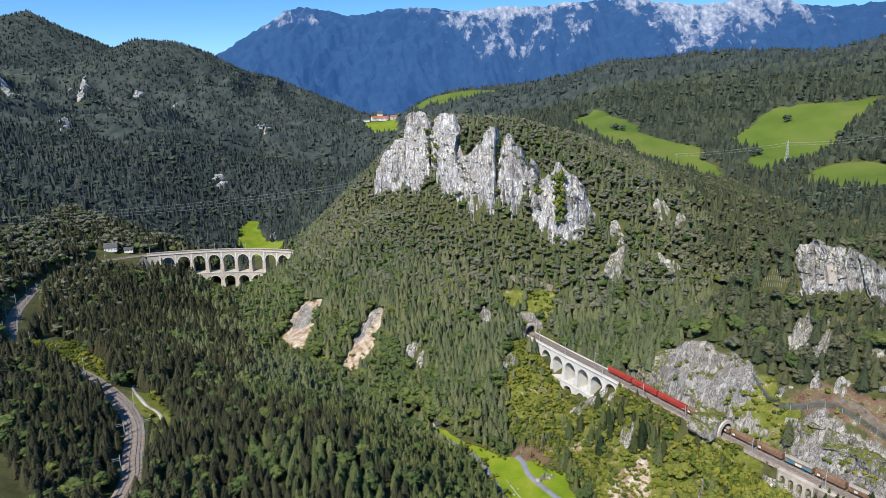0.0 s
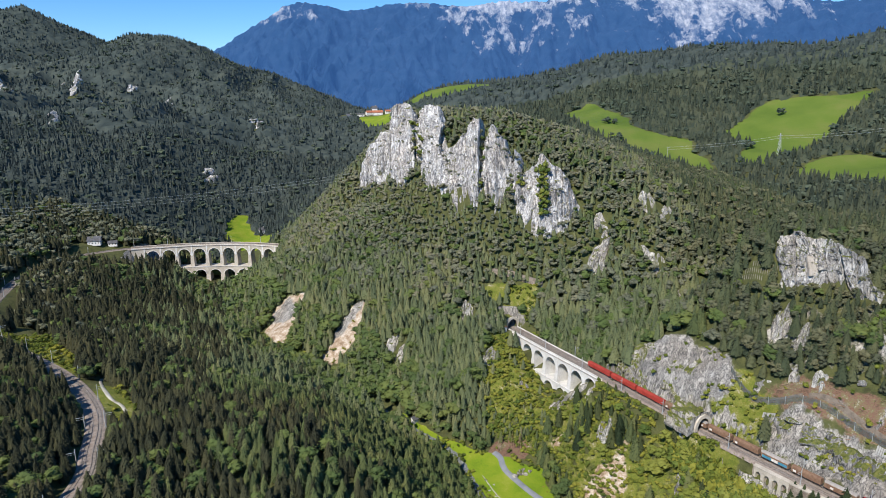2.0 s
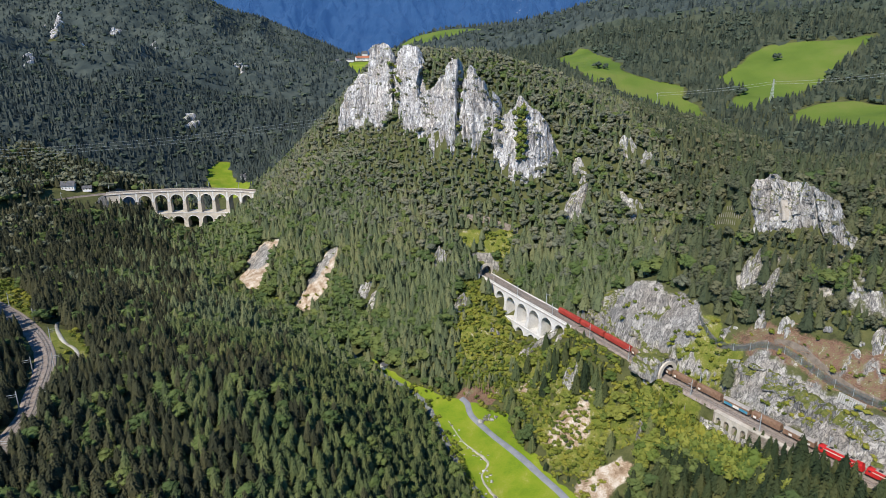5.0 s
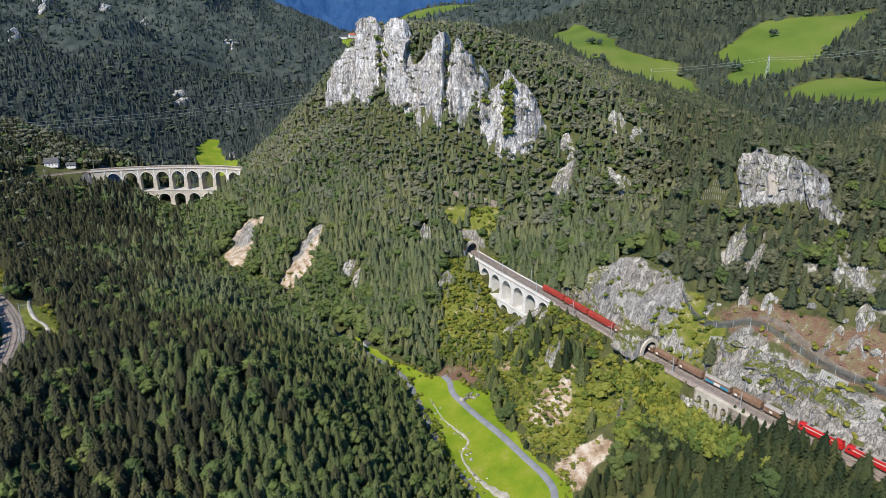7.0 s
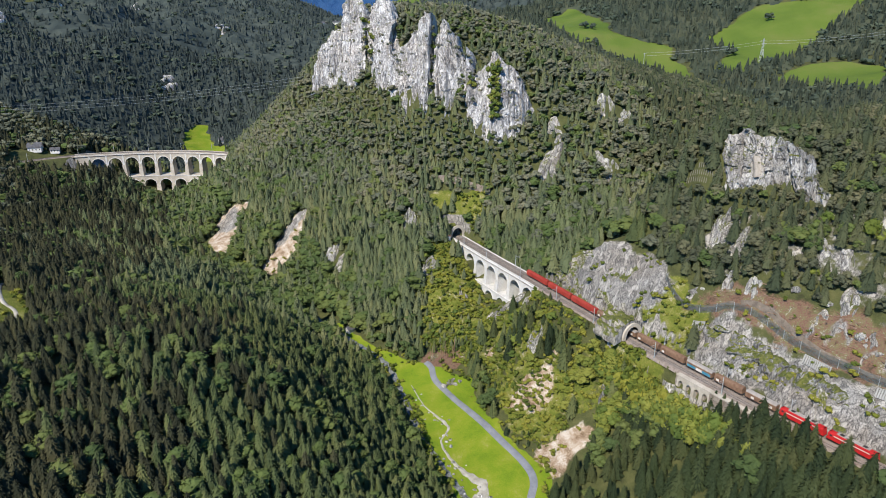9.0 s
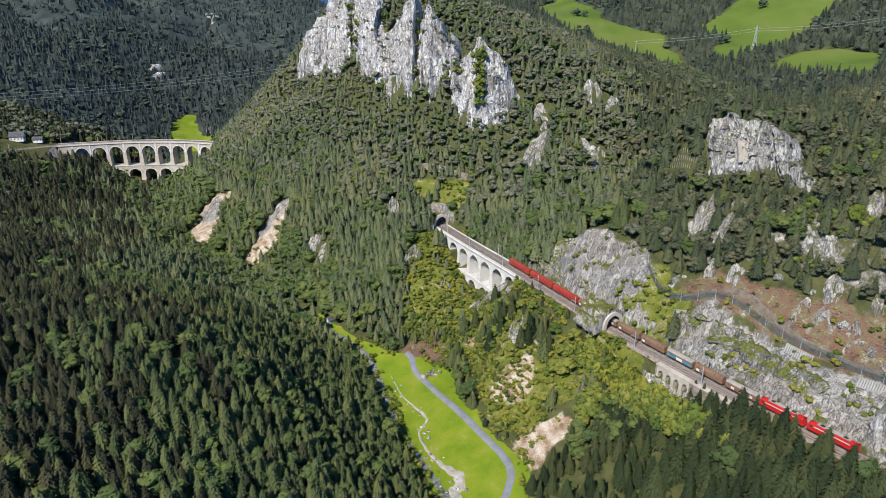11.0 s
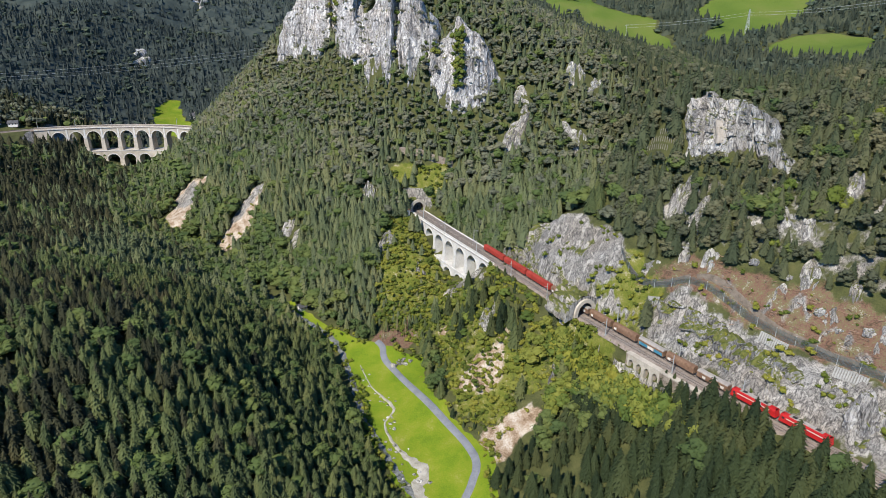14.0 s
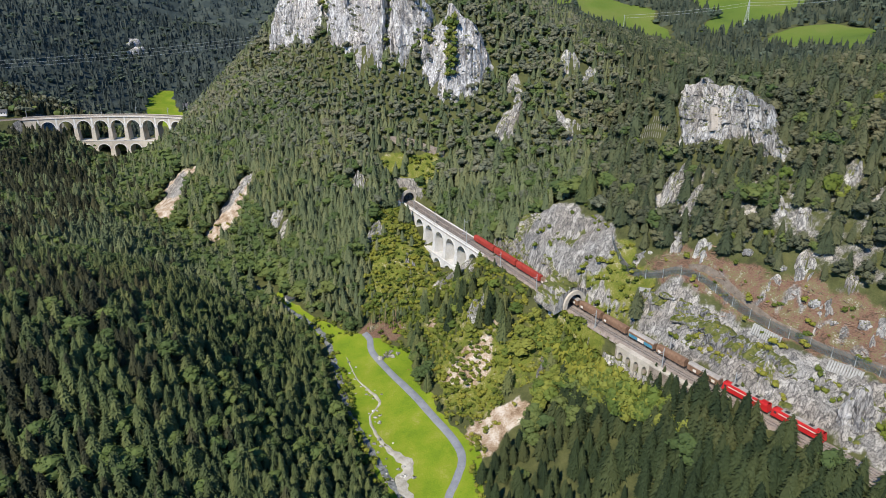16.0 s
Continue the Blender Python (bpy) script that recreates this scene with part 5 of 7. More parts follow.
pine_share, leafy_share = np.where(shady, 0.30, np.where(dry_wood, 0.34, pine_share)), np.where(shady | dry_wood, 0.07, leafy_share)
# sunny broadleaf trees along the upper stream
leafy_share = np.where((y > 410) & (x < 0) & (line_distance(x, y, np.array(LAND["stream"], float))[0] < 34), 0.6, leafy_share)
# the sunny bank is light scrubby wood
on_bank = in_any(x, y, BANK, 3, 16) | ((x > 95) & (y > 302) & (y < 402) & (x < np.interp(y, RAIL_EAST[:, 1], RAIL_EAST[:, 0])))
leafy_share = np.where(on_bank, 0.34, np.where((x < 20) & (y < 330), 0.13, leafy_share))
leafy_share = np.where((x > 100) & (y < 300), 0.02, leafy_share)
low_bank = (x > 88) & (y > 300) & (y < 405) & (x < np.interp(y, RAIL_EAST[:, 1], RAIL_EAST[:, 0]))
high = np.where(low_bank, high * 0.68, high)
sunny = (y > 290) & (y < 348) & (x > 128) & (x < 172)
leafy_share = np.where(sunny, 0.7, leafy_share)
high = np.where(on_bank, high * 0.5, high)
by_line = line_distance(x, y, RAIL_EAST)[0]
beside = line_distance(x, y, RAIL_WEST)[0]
high = np.where((beside < 45) & (y > 280) & (y < 338) & (x < np.interp(y, RAIL_WEST[:14, 1], RAIL_WEST[:14, 0])), np.minimum(high, 7.5 + 0.12 * beside), high)
foot = (x < 240) & (by_line < 34) & (y < 404) & (z < 60)
high = np.where(foot, np.clip(np.where(y < 258, 73, np.where(y < 280, 68, np.where(y < 332, 58, 64))) + rs.uniform(-10, 1, len(x)) - z, 5, np.where(y < 264, 19, 14)), high)
dice = rs.rand(len(x))
leafy, pine = dice < leafy_share, (dice >= leafy_share) & (dice < leafy_share + pine_share)
spruce = ~leafy & ~pine
high = np.where(leafy & on_bank, np.minimum(high * np.where(sunny, 1.5, 1), 6 + 4 * rs.rand(len(x)) + 3 * sunny), high)
girth = rs.uniform(0.95, 1.35, len(x))
front = inside(x, y, [(203, 366), (221, 348), (241, 327), (238, 308), (216, 326), (196, 348)])
high = np.where(front, high * 0.6, high)
below_cliff = inside(x, y, [(-85, 712), (-40, 670), (0, 632), (20, 592), (60, 565), (95, 540), (130, 538), (130, 522), (88, 526), (50, 552), (10, 580), (-20, 625), (-60, 668), (-95, 700)])
high = np.where(below_cliff, high * 0.72, high)
# the dry woods above the railway are low pines and stunted spruces
dry = (x > 165) & (y < 440) & (z > 80)
high = np.where(dry & ~front, high * 0.84, high)
# single trees on the slope that the camera comes nearest to
single = spruce & (x > 100) & (x < 235) & (y > 190) & (y < 292)
pick = np.where(single)[0][:230]
single[:] = False
single[pick] = True
shuffle = rs.normal(size=len(x)) + 0.5
zones = (dist < 375, (dist >= 375) & (dist < 620), dist >= 620)


def wood(name, kinds, sel, mat, label, scale=1.0, wider=1.0):
    if sel.sum():
        grove(name, kinds, x[sel], y[sel], z[sel], high[sel] * scale, girth[sel] * wider, mat, label, rs)


for zone, cone, leaf in zip(zones, (near_kinds, mid_kinds, far_kinds), (near_leafy, mid_leafy, far_leafy)):
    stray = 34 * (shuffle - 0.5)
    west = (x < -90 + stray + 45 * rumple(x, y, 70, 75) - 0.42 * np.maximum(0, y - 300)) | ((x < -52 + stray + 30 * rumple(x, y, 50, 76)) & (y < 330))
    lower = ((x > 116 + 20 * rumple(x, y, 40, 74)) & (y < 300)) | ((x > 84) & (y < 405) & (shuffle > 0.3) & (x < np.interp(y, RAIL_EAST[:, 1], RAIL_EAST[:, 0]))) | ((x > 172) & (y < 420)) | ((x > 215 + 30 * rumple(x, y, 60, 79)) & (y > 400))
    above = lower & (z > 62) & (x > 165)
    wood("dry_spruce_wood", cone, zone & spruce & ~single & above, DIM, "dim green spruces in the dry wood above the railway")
    wood("deep_spruce_wood", cone, zone & spruce & ~single & lower & ~above, DEEP_SHADED, "deep green spruce forest on the slope below the railway")
    wood("dusky_spruce_wood", cone, zone & spruce & west, DUSKY_SHADED, "dusky olive spruce and pine forest beside the railway")
    wood("spruce_wood", cone, zone & spruce & ~single & ~west & ~lower, NEAR_SPRUCE if zone is zones[0] else SPRUCE_HAZED, "dense dark green spruce forest on a steep slope")
    wood("bank_wood", leaf, zone & leafy & on_bank, BANK_LEAVES, "light yellow-green young trees on the sunny bank", 0.85, 1.3)
    wood("broadleaf_wood", leaf, zone & leafy & ~on_bank, LEAVES, "lighter green broadleaf trees among the spruces", 0.78, 1.25)
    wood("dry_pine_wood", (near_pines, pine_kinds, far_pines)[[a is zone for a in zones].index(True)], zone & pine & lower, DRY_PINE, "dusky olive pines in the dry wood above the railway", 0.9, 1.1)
    wood("pine_wood", (near_pines, pine_kinds, far_pines)[[a is zone for a in zones].index(True)], zone & pine & ~lower, PINE_HAZED, "olive green pines on the dry slope", 0.86, 1.12)

tree_models = []
for k in range(5):
    tv, tf = conifer(17, 17, rs, 0.17 + 0.012 * k)
    crown = mesh_from("crown", tv * 20, tf, DEEP_SHADED)
    give(crown, "tint", np.full(len(tv), 0.1 + 0.18 * k))
    bole = mesh_from("trunk", *trunk_mesh(20, 0.28), BARK)
    tree_models.append((crown, bole))
for n_tree, i in enumerate(np.where(single)[0]):
    crown, bole = tree_models[n_tree % 5]
    ob = tagged(new("spruce_tree"), "tall dark green spruce on the slope below the railway", "tree", "spruces below the railway")
    part_mesh("trunk", bole, ob)
    part_mesh("crown", crown, ob)
    f = high[i] / 20
    ob.matrix_world = Matrix.LocRotScale((x[i], y[i], z[i]), Euler((rs.normal() * 0.03, rs.normal() * 0.03, rs.uniform(0, 6.28))), (f * girth[i], f * girth[i], f))

# single broadleaf trees that stand out yellow-green above the clearing
for k, (tx, ty, tall) in enumerate([(243, 300, 13), (228, 316, 10), (234, 318, 9), (210, 305, 8), (188, 380, 9), (195, 362, 8), (268, 321, 12), (257, 316, 10), (179, 355, 9), (222, 300, 8), (246, 296, 9)]):
    tv, tf = near_leafy[k % 4]
    ob = tagged(new("broadleaf_tree"), "yellow-green broadleaf tree in the dry wood above the railway", "tree", "broadleaf trees above the railway")
    v, f = trunk_mesh(tall * 0.7, 0.22)
    part_mesh("trunk", mesh_from("trunk", v, f, BARK), ob)
    crown = mesh_from("crown", tv * (tall * 1.1, tall * 1.1, tall), tf, SCRUB if k in (0, 3, 6) else BANK_LEAVES)
    give(crown, "tint", np.full(len(tv), 0.2 + 0.07 * k))
    part_mesh("crown", crown, ob)
    ob.location = (tx, ty, on_ground(tx, ty) - 0.4)

# scrub on the open banks and in the cliff's gullies
sx, sy = scatter(-310, 270, 190, 560, 3.0, rs)
open_bank = (in_any(sx, sy, MOSSY, 3, 14) & (rs.rand(len(sx)) < 0.8)) | (in_any(sx, sy, BANK, 3, 16) & (rs.rand(len(sx)) < 0.92)) | (in_any(sx, sy, BROWN, 3, 14) & (rs.rand(len(sx)) < 0.10)) | (in_any(sx, sy, CRAGGY, 3, 12) & (rs.rand(len(sx)) < 0.10)) | (in_any(sx, sy, SCREE, 3, 12) & (rs.rand(len(sx)) < 0.11)) | (in_any(sx, sy, UNDER_WALL, 2, 12)) | (inside(sx, sy, [(118, 412), (80, 498), (60, 492), (72, 470), (84, 436), (94, 405)]) & (rs.rand(len(sx)) < 0.5))
edge_of_meadow = np.append(VALLEY_GRASS[0], VALLEY_GRASS[0][:1], 0)
rim = line_distance(sx, sy, np.c_[edge_of_meadow, np.zeros(len(edge_of_meadow))])[0]
open_bank |= (rim < 3.2) & (rs.rand(len(sx)) < 0.6) & (line_distance(sx, sy, np.c_[ROAD, np.zeros(len(ROAD))])[0] > 4.5)
open_bank &= line_distance(sx, sy, np.c_[FOREST_PATH, np.zeros(len(FOREST_PATH))])[0] > 4.5
open_bank &= np.minimum(line_distance(sx, sy, RAIL_EAST)[0], line_distance(sx, sy, RAIL_WEST)[0]) > 6.5
sx, sy = sx[open_bank], sy[open_bank]
x2, y2 = scatter(110, 182, 272, 402, 1.6, rs)
d2 = line_distance(x2, y2, RAIL_EAST)[0]
thick = (d2 > np.where(y2 > 312, 6.3, 8.0)) & (d2 < np.where(y2 < 330, 16, 12)) & ((y2 < 330) | (rs.rand(len(x2)) < 0.6)) & (x2 < np.interp(y2, RAIL_EAST[:, 1], RAIL_EAST[:, 0]))
sx, sy = np.r_[sx, x2[thick]], np.r_[sy, y2[thick]]
bush_kinds = [broadleaf(2, 18, 0.105, rs, 0.6, low=0.25, high=0.62, lobe=0.31) for _ in range(4)]
tall = rs.uniform(1.3, 4.8, len(sx))
under = (line_distance(sx, sy, RAIL_EAST)[0] < 13) & (sy > 272) & (sy < 332) & (sx < 180) & (land(sx, sy) < 56)
tall = np.where(under, np.clip(56.3 + rs.uniform(-3.5, 1.2, len(sx)) - land(sx, sy), 2, 15), tall)
grove("scrub", bush_kinds, sx, sy, land(sx, sy) - 0.5, tall, rs.uniform(0.9, 1.4, len(sx)) * np.where(under, 0.6, 1), SCRUB, "yellow-green scrub on open rocky banks", rs)

# shrubs and dwarf trees rooted on ledges of the rock faces
for name, share, kinds, mat, lo, hi, up in (("buttress", 0.0035, bush_kinds, PINE_HAZED, 1.5, 4.5, 0.35), ("rock_head", 0.010, bush_kinds, SCRUB, 0.7, 2.4, 0.6), ("rock_wall", 0.012, bush_kinds, SCRUB, 0.6, 2.2, 0.6), ("rock_face", 0.008, bush_kinds, PINE_HAZED, 1.0, 2.4, 0.5)):
    co, nor = [], []
    for me in [ob.data for ob in bpy.data.objects if ob.name.split(".")[0] == name]:
        a, b = np.empty(len(me.vertices) * 3, np.float32), np.empty(len(me.vertices) * 3, np.float32)
        me.vertices.foreach_get("co", a)
        me.vertices.foreach_get("normal", b)
        co.append(a.reshape(-1, 3).astype(float))
        nor.append(b.reshape(-1, 3))
    co, nor = np.vstack(co), np.vstack(nor)
    clump = rumple(co[:, 0] + co[:, 2] * 0.6, co[:, 1] - co[:, 2] * 0.5, 24, 91)
    ok = (np.abs(nor[:, 2]) > up) & (rs.rand(len(co)) < share * (0.3 + 6 * (clump > 0.35))) & (co[:, 2] > land(co[:, 0], co[:, 1]) - 1)
    co = co[ok]
    grove("ledge_shrubs", kinds, co[:, 0], co[:, 1], co[:, 2] - 0.4, rs.uniform(lo, hi, len(co)), rs.uniform(0.8, 1.3, len(co)), mat, "small shrubs rooted on ledges of the limestone", rs)
# pines and bushes in the cliff's gullies and on the sunny shelves of its faces
spots = []
for face, u, v0, v1, n in ((0, 0.93, 0.25, 0.75, 12), (1, 0.12, 0.1, 0.8, 14), (2, 0.93, 0.2, 0.75, 12), (3, 0.1, 0.3, 0.8, 8), (4, 0.1, 0.2, 0.9, 9), (4, 0.85, 0.3, 0.95, 9), (5, 0.42, 0.42, 0.85, 26), (5, 0.38, 0.2, 0.5, 10)):
    crest, foot = (np.array(a, float) for a in BUTTRESSES[face])
    for k in range(n):
        f, w = v0 + (v1 - v0) * rs.rand(), np.clip(u + rs.normal() * 0.035, 0, 1) * (len(crest) - 1)
        a = [np.array([np.interp(w, np.arange(len(q)), q[:, c]) for c in range(3)]) for q in (crest, foot)]
        p = a[1] + (a[0] - a[1]) * f
        p[:2] = a[1][:2] + (a[0] - a[1])[:2] * f ** 1.3 + rs.normal(size=2) * 0.8 + (-1.0, -1.5)
        spots.append((*p, face == 5 or k % 3 == 0))
spots = np.array(spots)
for sunny, kinds, mat, label in ((0, pine_kinds, PINE_HAZED, "stunted pines in the gullies of the cliff"), (1, bush_kinds, BANK_LEAVES, "sunny green bushes on the shelves of the cliff")):
    q = spots[spots[:, 3] == sunny]
    grove("gully_pines" if not sunny else "gully_bushes", kinds, q[:, 0], q[:, 1], q[:, 2] - 1.5, rs.uniform(5, 9, len(q)), rs.uniform(0.9, 1.3, len(q)), mat, label, rs)

# distant woods
x, y = scatter(-1900, 1500, 300, 2700, 8.6, rs)
ok = (y > 800) | (x > 330) | (x < -460)
x, y = x[ok], y[ok]
view = (np.abs(np.degrees(np.arctan2(x - 20, y))) < 38) & (np.hypot(x, y) < 2950)
x, y = x[view], y[view]
ok = (np.hypot(x, y) < 1250) | (rs.rand(len(x)) < 0.42)
x, y = x[ok], y[ok]
ok = ~(bare(x, y) | in_any(x, y, PASTURE, 7, 60))
for fx, fy, fw in FAR_SPOTS:
    ok &= (np.abs(x - fx) > fw * 0.5) | (y - fy > 12) | (y - fy < -22)
x, y = x[ok], y[ok]
z = land(x, y) - 1 + 4 * smooth(1000, 1400, np.hypot(x, y))
high = rs.uniform(0.75, 1.1, len(x)) * (14.5 - 1.5 * smooth(800, 1300, np.hypot(x, y)))
girth = rs.uniform(1.1, 1.5, len(x)) * (1 + 0.15 * smooth(800, 1300, np.hypot(x, y)))
leafy = rs.rand(len(x)) < 0.08 + 0.25 * (rumple(x, y, 160, 77) > 0.45)
nearer = np.hypot(x, y) < 1300
east = (x > 100 + 40 * rs.normal(size=len(x))) & (y < 1250)
wood("far_spruce_wood", far_off_kinds, ~leafy & nearer & ~east, FAR_WOOD_HAZED, "dark spruce forest on the hills behind the viaduct")
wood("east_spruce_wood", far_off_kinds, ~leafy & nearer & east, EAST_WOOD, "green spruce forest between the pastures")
wood("far_spruce_wood", last_kinds, ~leafy & ~nearer, FAR_WOOD_HAZED, "dark spruce forest on the far hills")
wood("far_broadleaf_wood", far_leafy, leafy, FAR_LEAVES_HAZED, "scattered broadleaf trees on the far hills", 0.75, 1.2)

# the closed canopy between those trees
X, Y = np.meshgrid(np.arange(-1900, 1500, 9.5), np.arange(770, 2700, 9.5), indexing="ij")
X, Y = X + rs.uniform(-2.5, 2.5, X.shape), Y + rs.uniform(-2.5, 2.5, X.shape)
open_land = bare(X, Y) | in_any(X, Y, PASTURE, 7, 60) | (Y < 800 + 10 * rumple(X, Y, 60, 78))
for fx, fy, fw in FAR_SPOTS:
    open_land |= (np.abs(X - fx) < fw * 0.5) & (Y - fy < 12) & (Y - fy > -20)
Z = land(X, Y) + np.where(open_land, -5, rs.uniform(0.5, 4.0, X.shape) + 3.5 * smooth(1100, 1400, np.hypot(X, Y)))
quads = sheet(*X.shape)
seen = (np.abs(np.degrees(np.arctan2(X - 20, Y))) < 38) & (np.hypot(X, Y) < 2950) & ~open_land
quads = quads[seen.ravel()[quads].any(1)]
eastern = ((X > 100) & (Y < 1250)).ravel()[quads].any(1)
shade = rs.rand(X.size)
for some, mat, label in ((quads[~eastern], FAR_WOOD_HAZED, "closed dark canopy of the forest on the far hills"), (quads[eastern], EAST_WOOD, "closed green canopy of the forest between the pastures")):
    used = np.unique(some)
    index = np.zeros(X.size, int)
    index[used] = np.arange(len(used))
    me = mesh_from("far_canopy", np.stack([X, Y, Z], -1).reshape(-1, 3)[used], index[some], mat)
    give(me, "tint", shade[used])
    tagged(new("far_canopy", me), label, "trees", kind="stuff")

# clumps of trees and hedges in the pastures
x, y = scatter(200, 640, 610, 1160, 8.0, rs)
ok = in_any(x, y, PASTURE[:3], 7, 60) & (rumple(x, y, 85, 93) > 0.95)
x, y = x[ok], y[ok]
grove("field_trees", mid_leafy, x, y, land(x, y) - 0.5, rs.uniform(5, 11, len(x)), rs.uniform(1.1, 1.5, len(x)), FAR_LEAVES_HAZED, "dark hedgerow trees between the pastures", rs)

# ---- tunnels, walls and the small works of the line ----
def mound(s0, s1, radius, height, seed, label, head):
    """A rock-covered tunnel: an outer hump, the dark lining and, at its lower end, a masonry head with a raised ring."""
    thing = tagged(new("railway_tunnel"), label, "tunnel", kind="structure")
    n, rows = 26, max(4, int((s1 - s0) / 1.6))
    a = np.linspace(0, math.pi, n)
    inner = [(-math.cos(t) * 4.5, 0.2 + (math.sin(t) ** 0.8) * 6.6) for t in a]
    inner = [(-4.5, -1.0)] + inner + [(4.5, -1.0)]
    lining = strip("tunnel_lining", EAST, s0, s1, inner, TUNNEL_DARK)
    part_mesh("tunnel_lining", lining, thing, "dark arched tunnel lining")
    # a flat dark face added across the bore in place of its unlit depth
    bm = bmesh.new()
    vs = [bm.verts.new(EAST.at(s1, o, h)) for o, h in inner]
    bm.faces.new(vs)
    part("tunnel_depth", bm, TUNNEL_DARK, thing)
    ss = np.linspace(s0 + 0.5, s1, rows)
    P = []
    for r, s in enumerate(ss):
        row = []
        for t in a:
            k = 1 + 0.13 * noise.noise(Vector((math.cos(t) * 2 + seed, math.sin(t) * 2, s * 0.12))) + 0.10 * noise.cell(Vector((math.cos(t) * 4, math.sin(t) * 4 + seed, s * 0.25)))
            row.append(EAST.at(s, -math.cos(t) * radius * k, -1.5 + math.sin(t) * height * k))
        P.append(row)
    part_mesh("rock_cover", mesh_from("rock_cover", np.array(P).reshape(-1, 3), sheet(rows, n), ROCK_MOSSY), thing, "mossy limestone over the tunnel")
    # the head wall between the ring and the hump
    wall = [EAST.at(s0 + 0.55, o, h) for o, h in inner[1:-1]] + [EAST.at(s0 + 0.55, -math.cos(t) * radius * 1.02, -1.5 + math.sin(t) * height * 1.0) for t in a]
    part_mesh("head_wall", mesh_from("head_wall", wall, sheet(2, n), ROCK if not head else MASONRY_WARM), thing)
    ring = []
    for s in (s0 - 0.5, s0 + 0.7):
        for grow in (0.0, 1.9):
            ring.append([EAST.at(s, o * (1 + grow / 4.6), h + grow * (h / 6.8 if h > 0 else 0)) for o, h in inner[1:-1]])
    ring = [ring[2], ring[0], ring[1], ring[3]]
    part_mesh("portal_ring", mesh_from("portal_ring", np.array(ring).reshape(-1, 3), sheet(4, n), MASONRY_WARM), thing, "pale dressed stone portal ring")
    return thing


NEAR_PORTAL = EAST.where(1, 331)
mound(NEAR_PORTAL, NEAR_PORTAL + 17, 11, 11.5, 3, "short rock tunnel with a pale stone portal", False)
mound(E_PORTAL, E_PORTAL + 9, 7.6, 9.6, 8, "railway tunnel with a grey stone portal below a scrubby bank", True)

# retaining wall below the line, with blind arches
edge = Line(EAST.at(np.arange(0, 430, 3.0), -6.4))
wall = tagged(new("retaining_wall"), "pale stone retaining wall with small arches below the railway", "wall", kind="structure")
part_mesh("arched_wall", arcade("arched_wall", edge, 150, 4, 4.4, 2.8, 57.6, 55.6, 59.6, 2.4, MASONRY_WARM), wall)
part_mesh("recess", strip("recess", edge, 150, 167.6, [(0.6, -1.0), (0.6, -16)], RUBBLE), wall, "dark rubble behind the arches")
for k in range(5):
    part_mesh("pier", along_box("pier", edge, (150 + 4.4 * k, [(49, 1.0, 1.5), (55.6, 0.8, 1.203)]), MASONRY_WARM, 2.4), wall)
for a, b in ((112, 150), (167.6, 168.4)):
    part_mesh("plain_wall", strip("plain_wall", edge, a, b, [(-1.2, -0.4), (-1.6, -14), (1.2, -14), (1.2, -0.4)], RUBBLE), wall)
part_mesh("coping", strip("coping", edge, 112, 168.4, [(-1.4, -0.4), (-1.4, 0.1), (1.3, 0.1), (1.3, -0.4)], MASONRY_WARM, closed=True), wall)


wall_s = rs.uniform(112, 176, 110)
hedge = edge.at(wall_s, 0.0) + (edge.at(wall_s, -1.0) - edge.at(wall_s, 0.0)) * rs.uniform(3.5, 10, 110)[:, None]
base = land(hedge[:, 0], hedge[:, 1])
grove("wall_bushes", mid_leafy, hedge[:, 0], hedge[:, 1], base - 0.5, np.clip(55.5 + rs.uniform(-3, 1.0, 110) - base, 3, 17), rs.uniform(0.5, 0.9, 110), BANK_LEAVES, "sunny young trees in front of the retaining wall", rs)
s_base = np.arange(176, 108, -6.0)
crest, foot = edge.at(s_base, -1.5), edge.at(s_base, -8.0)
crest[:, 2] = 53.6 + 0.9 * np.sin(s_base * 0.31)
foot[:, 2] = np.minimum(land(foot[:, 0], foot[:, 1]), 47)
tagged(new("rock_base", rock_mesh("rock_base", crest, foot, 0.6, 1.0, ROCK_MOSSY, 97, upright=1.4, jag=0.8, block=0.8, ends=1.5)), "mossy limestone under the retaining wall", "cliff", kind="structure")


def draped(name, pts, width, mat, label, category, lift=0.28, wobble=0.0):
    """A ribbon that lies on the ground; width may vary along it."""
    p = Line(np.c_[np.asarray(pts, float)[:, :2], np.zeros(len(pts))])
    s = np.arange(0, p.s[-1], 1.5)
    w = np.interp(s / p.s[-1], np.linspace(0, 1, len(width)), width)
    rows = []
    for k in (-1, -0.6, 0, 0.6, 1):
        q = p.at(s, 0)
        d = p.at(s, 1.0) - q
        side = w / 2 * k * (1 + (wobble * np.sin(s * 0.9 + k * 2) if wobble else 0))
        q = q + d * side[:, None]
        q[:, 2] = land(q[:, 0], q[:, 1]) + lift * (1.0 if abs(k) < 1 else -0.6)
        rows.append(q)
    P = np.stack(rows, 1)
    return tagged(new(name, mesh_from(name, P.reshape(-1, 3), sheet(len(s), 5), mat, True)), label, category, kind="structure")


draped("road", ROAD, [4.2, 4.4, 4.2], ASPHALT, "narrow grey asphalt road through the meadow", "road")
draped("stream", STREAM, [5, 4, 4, 3], WATER, "shaded stream over pale stones", "stream", 0.12, 0.25)
draped("forest_path", FOREST_PATH, [2.0, 2.4, 2.2], GRAVEL, "pale forest path beside the trees", "path", 0.35)
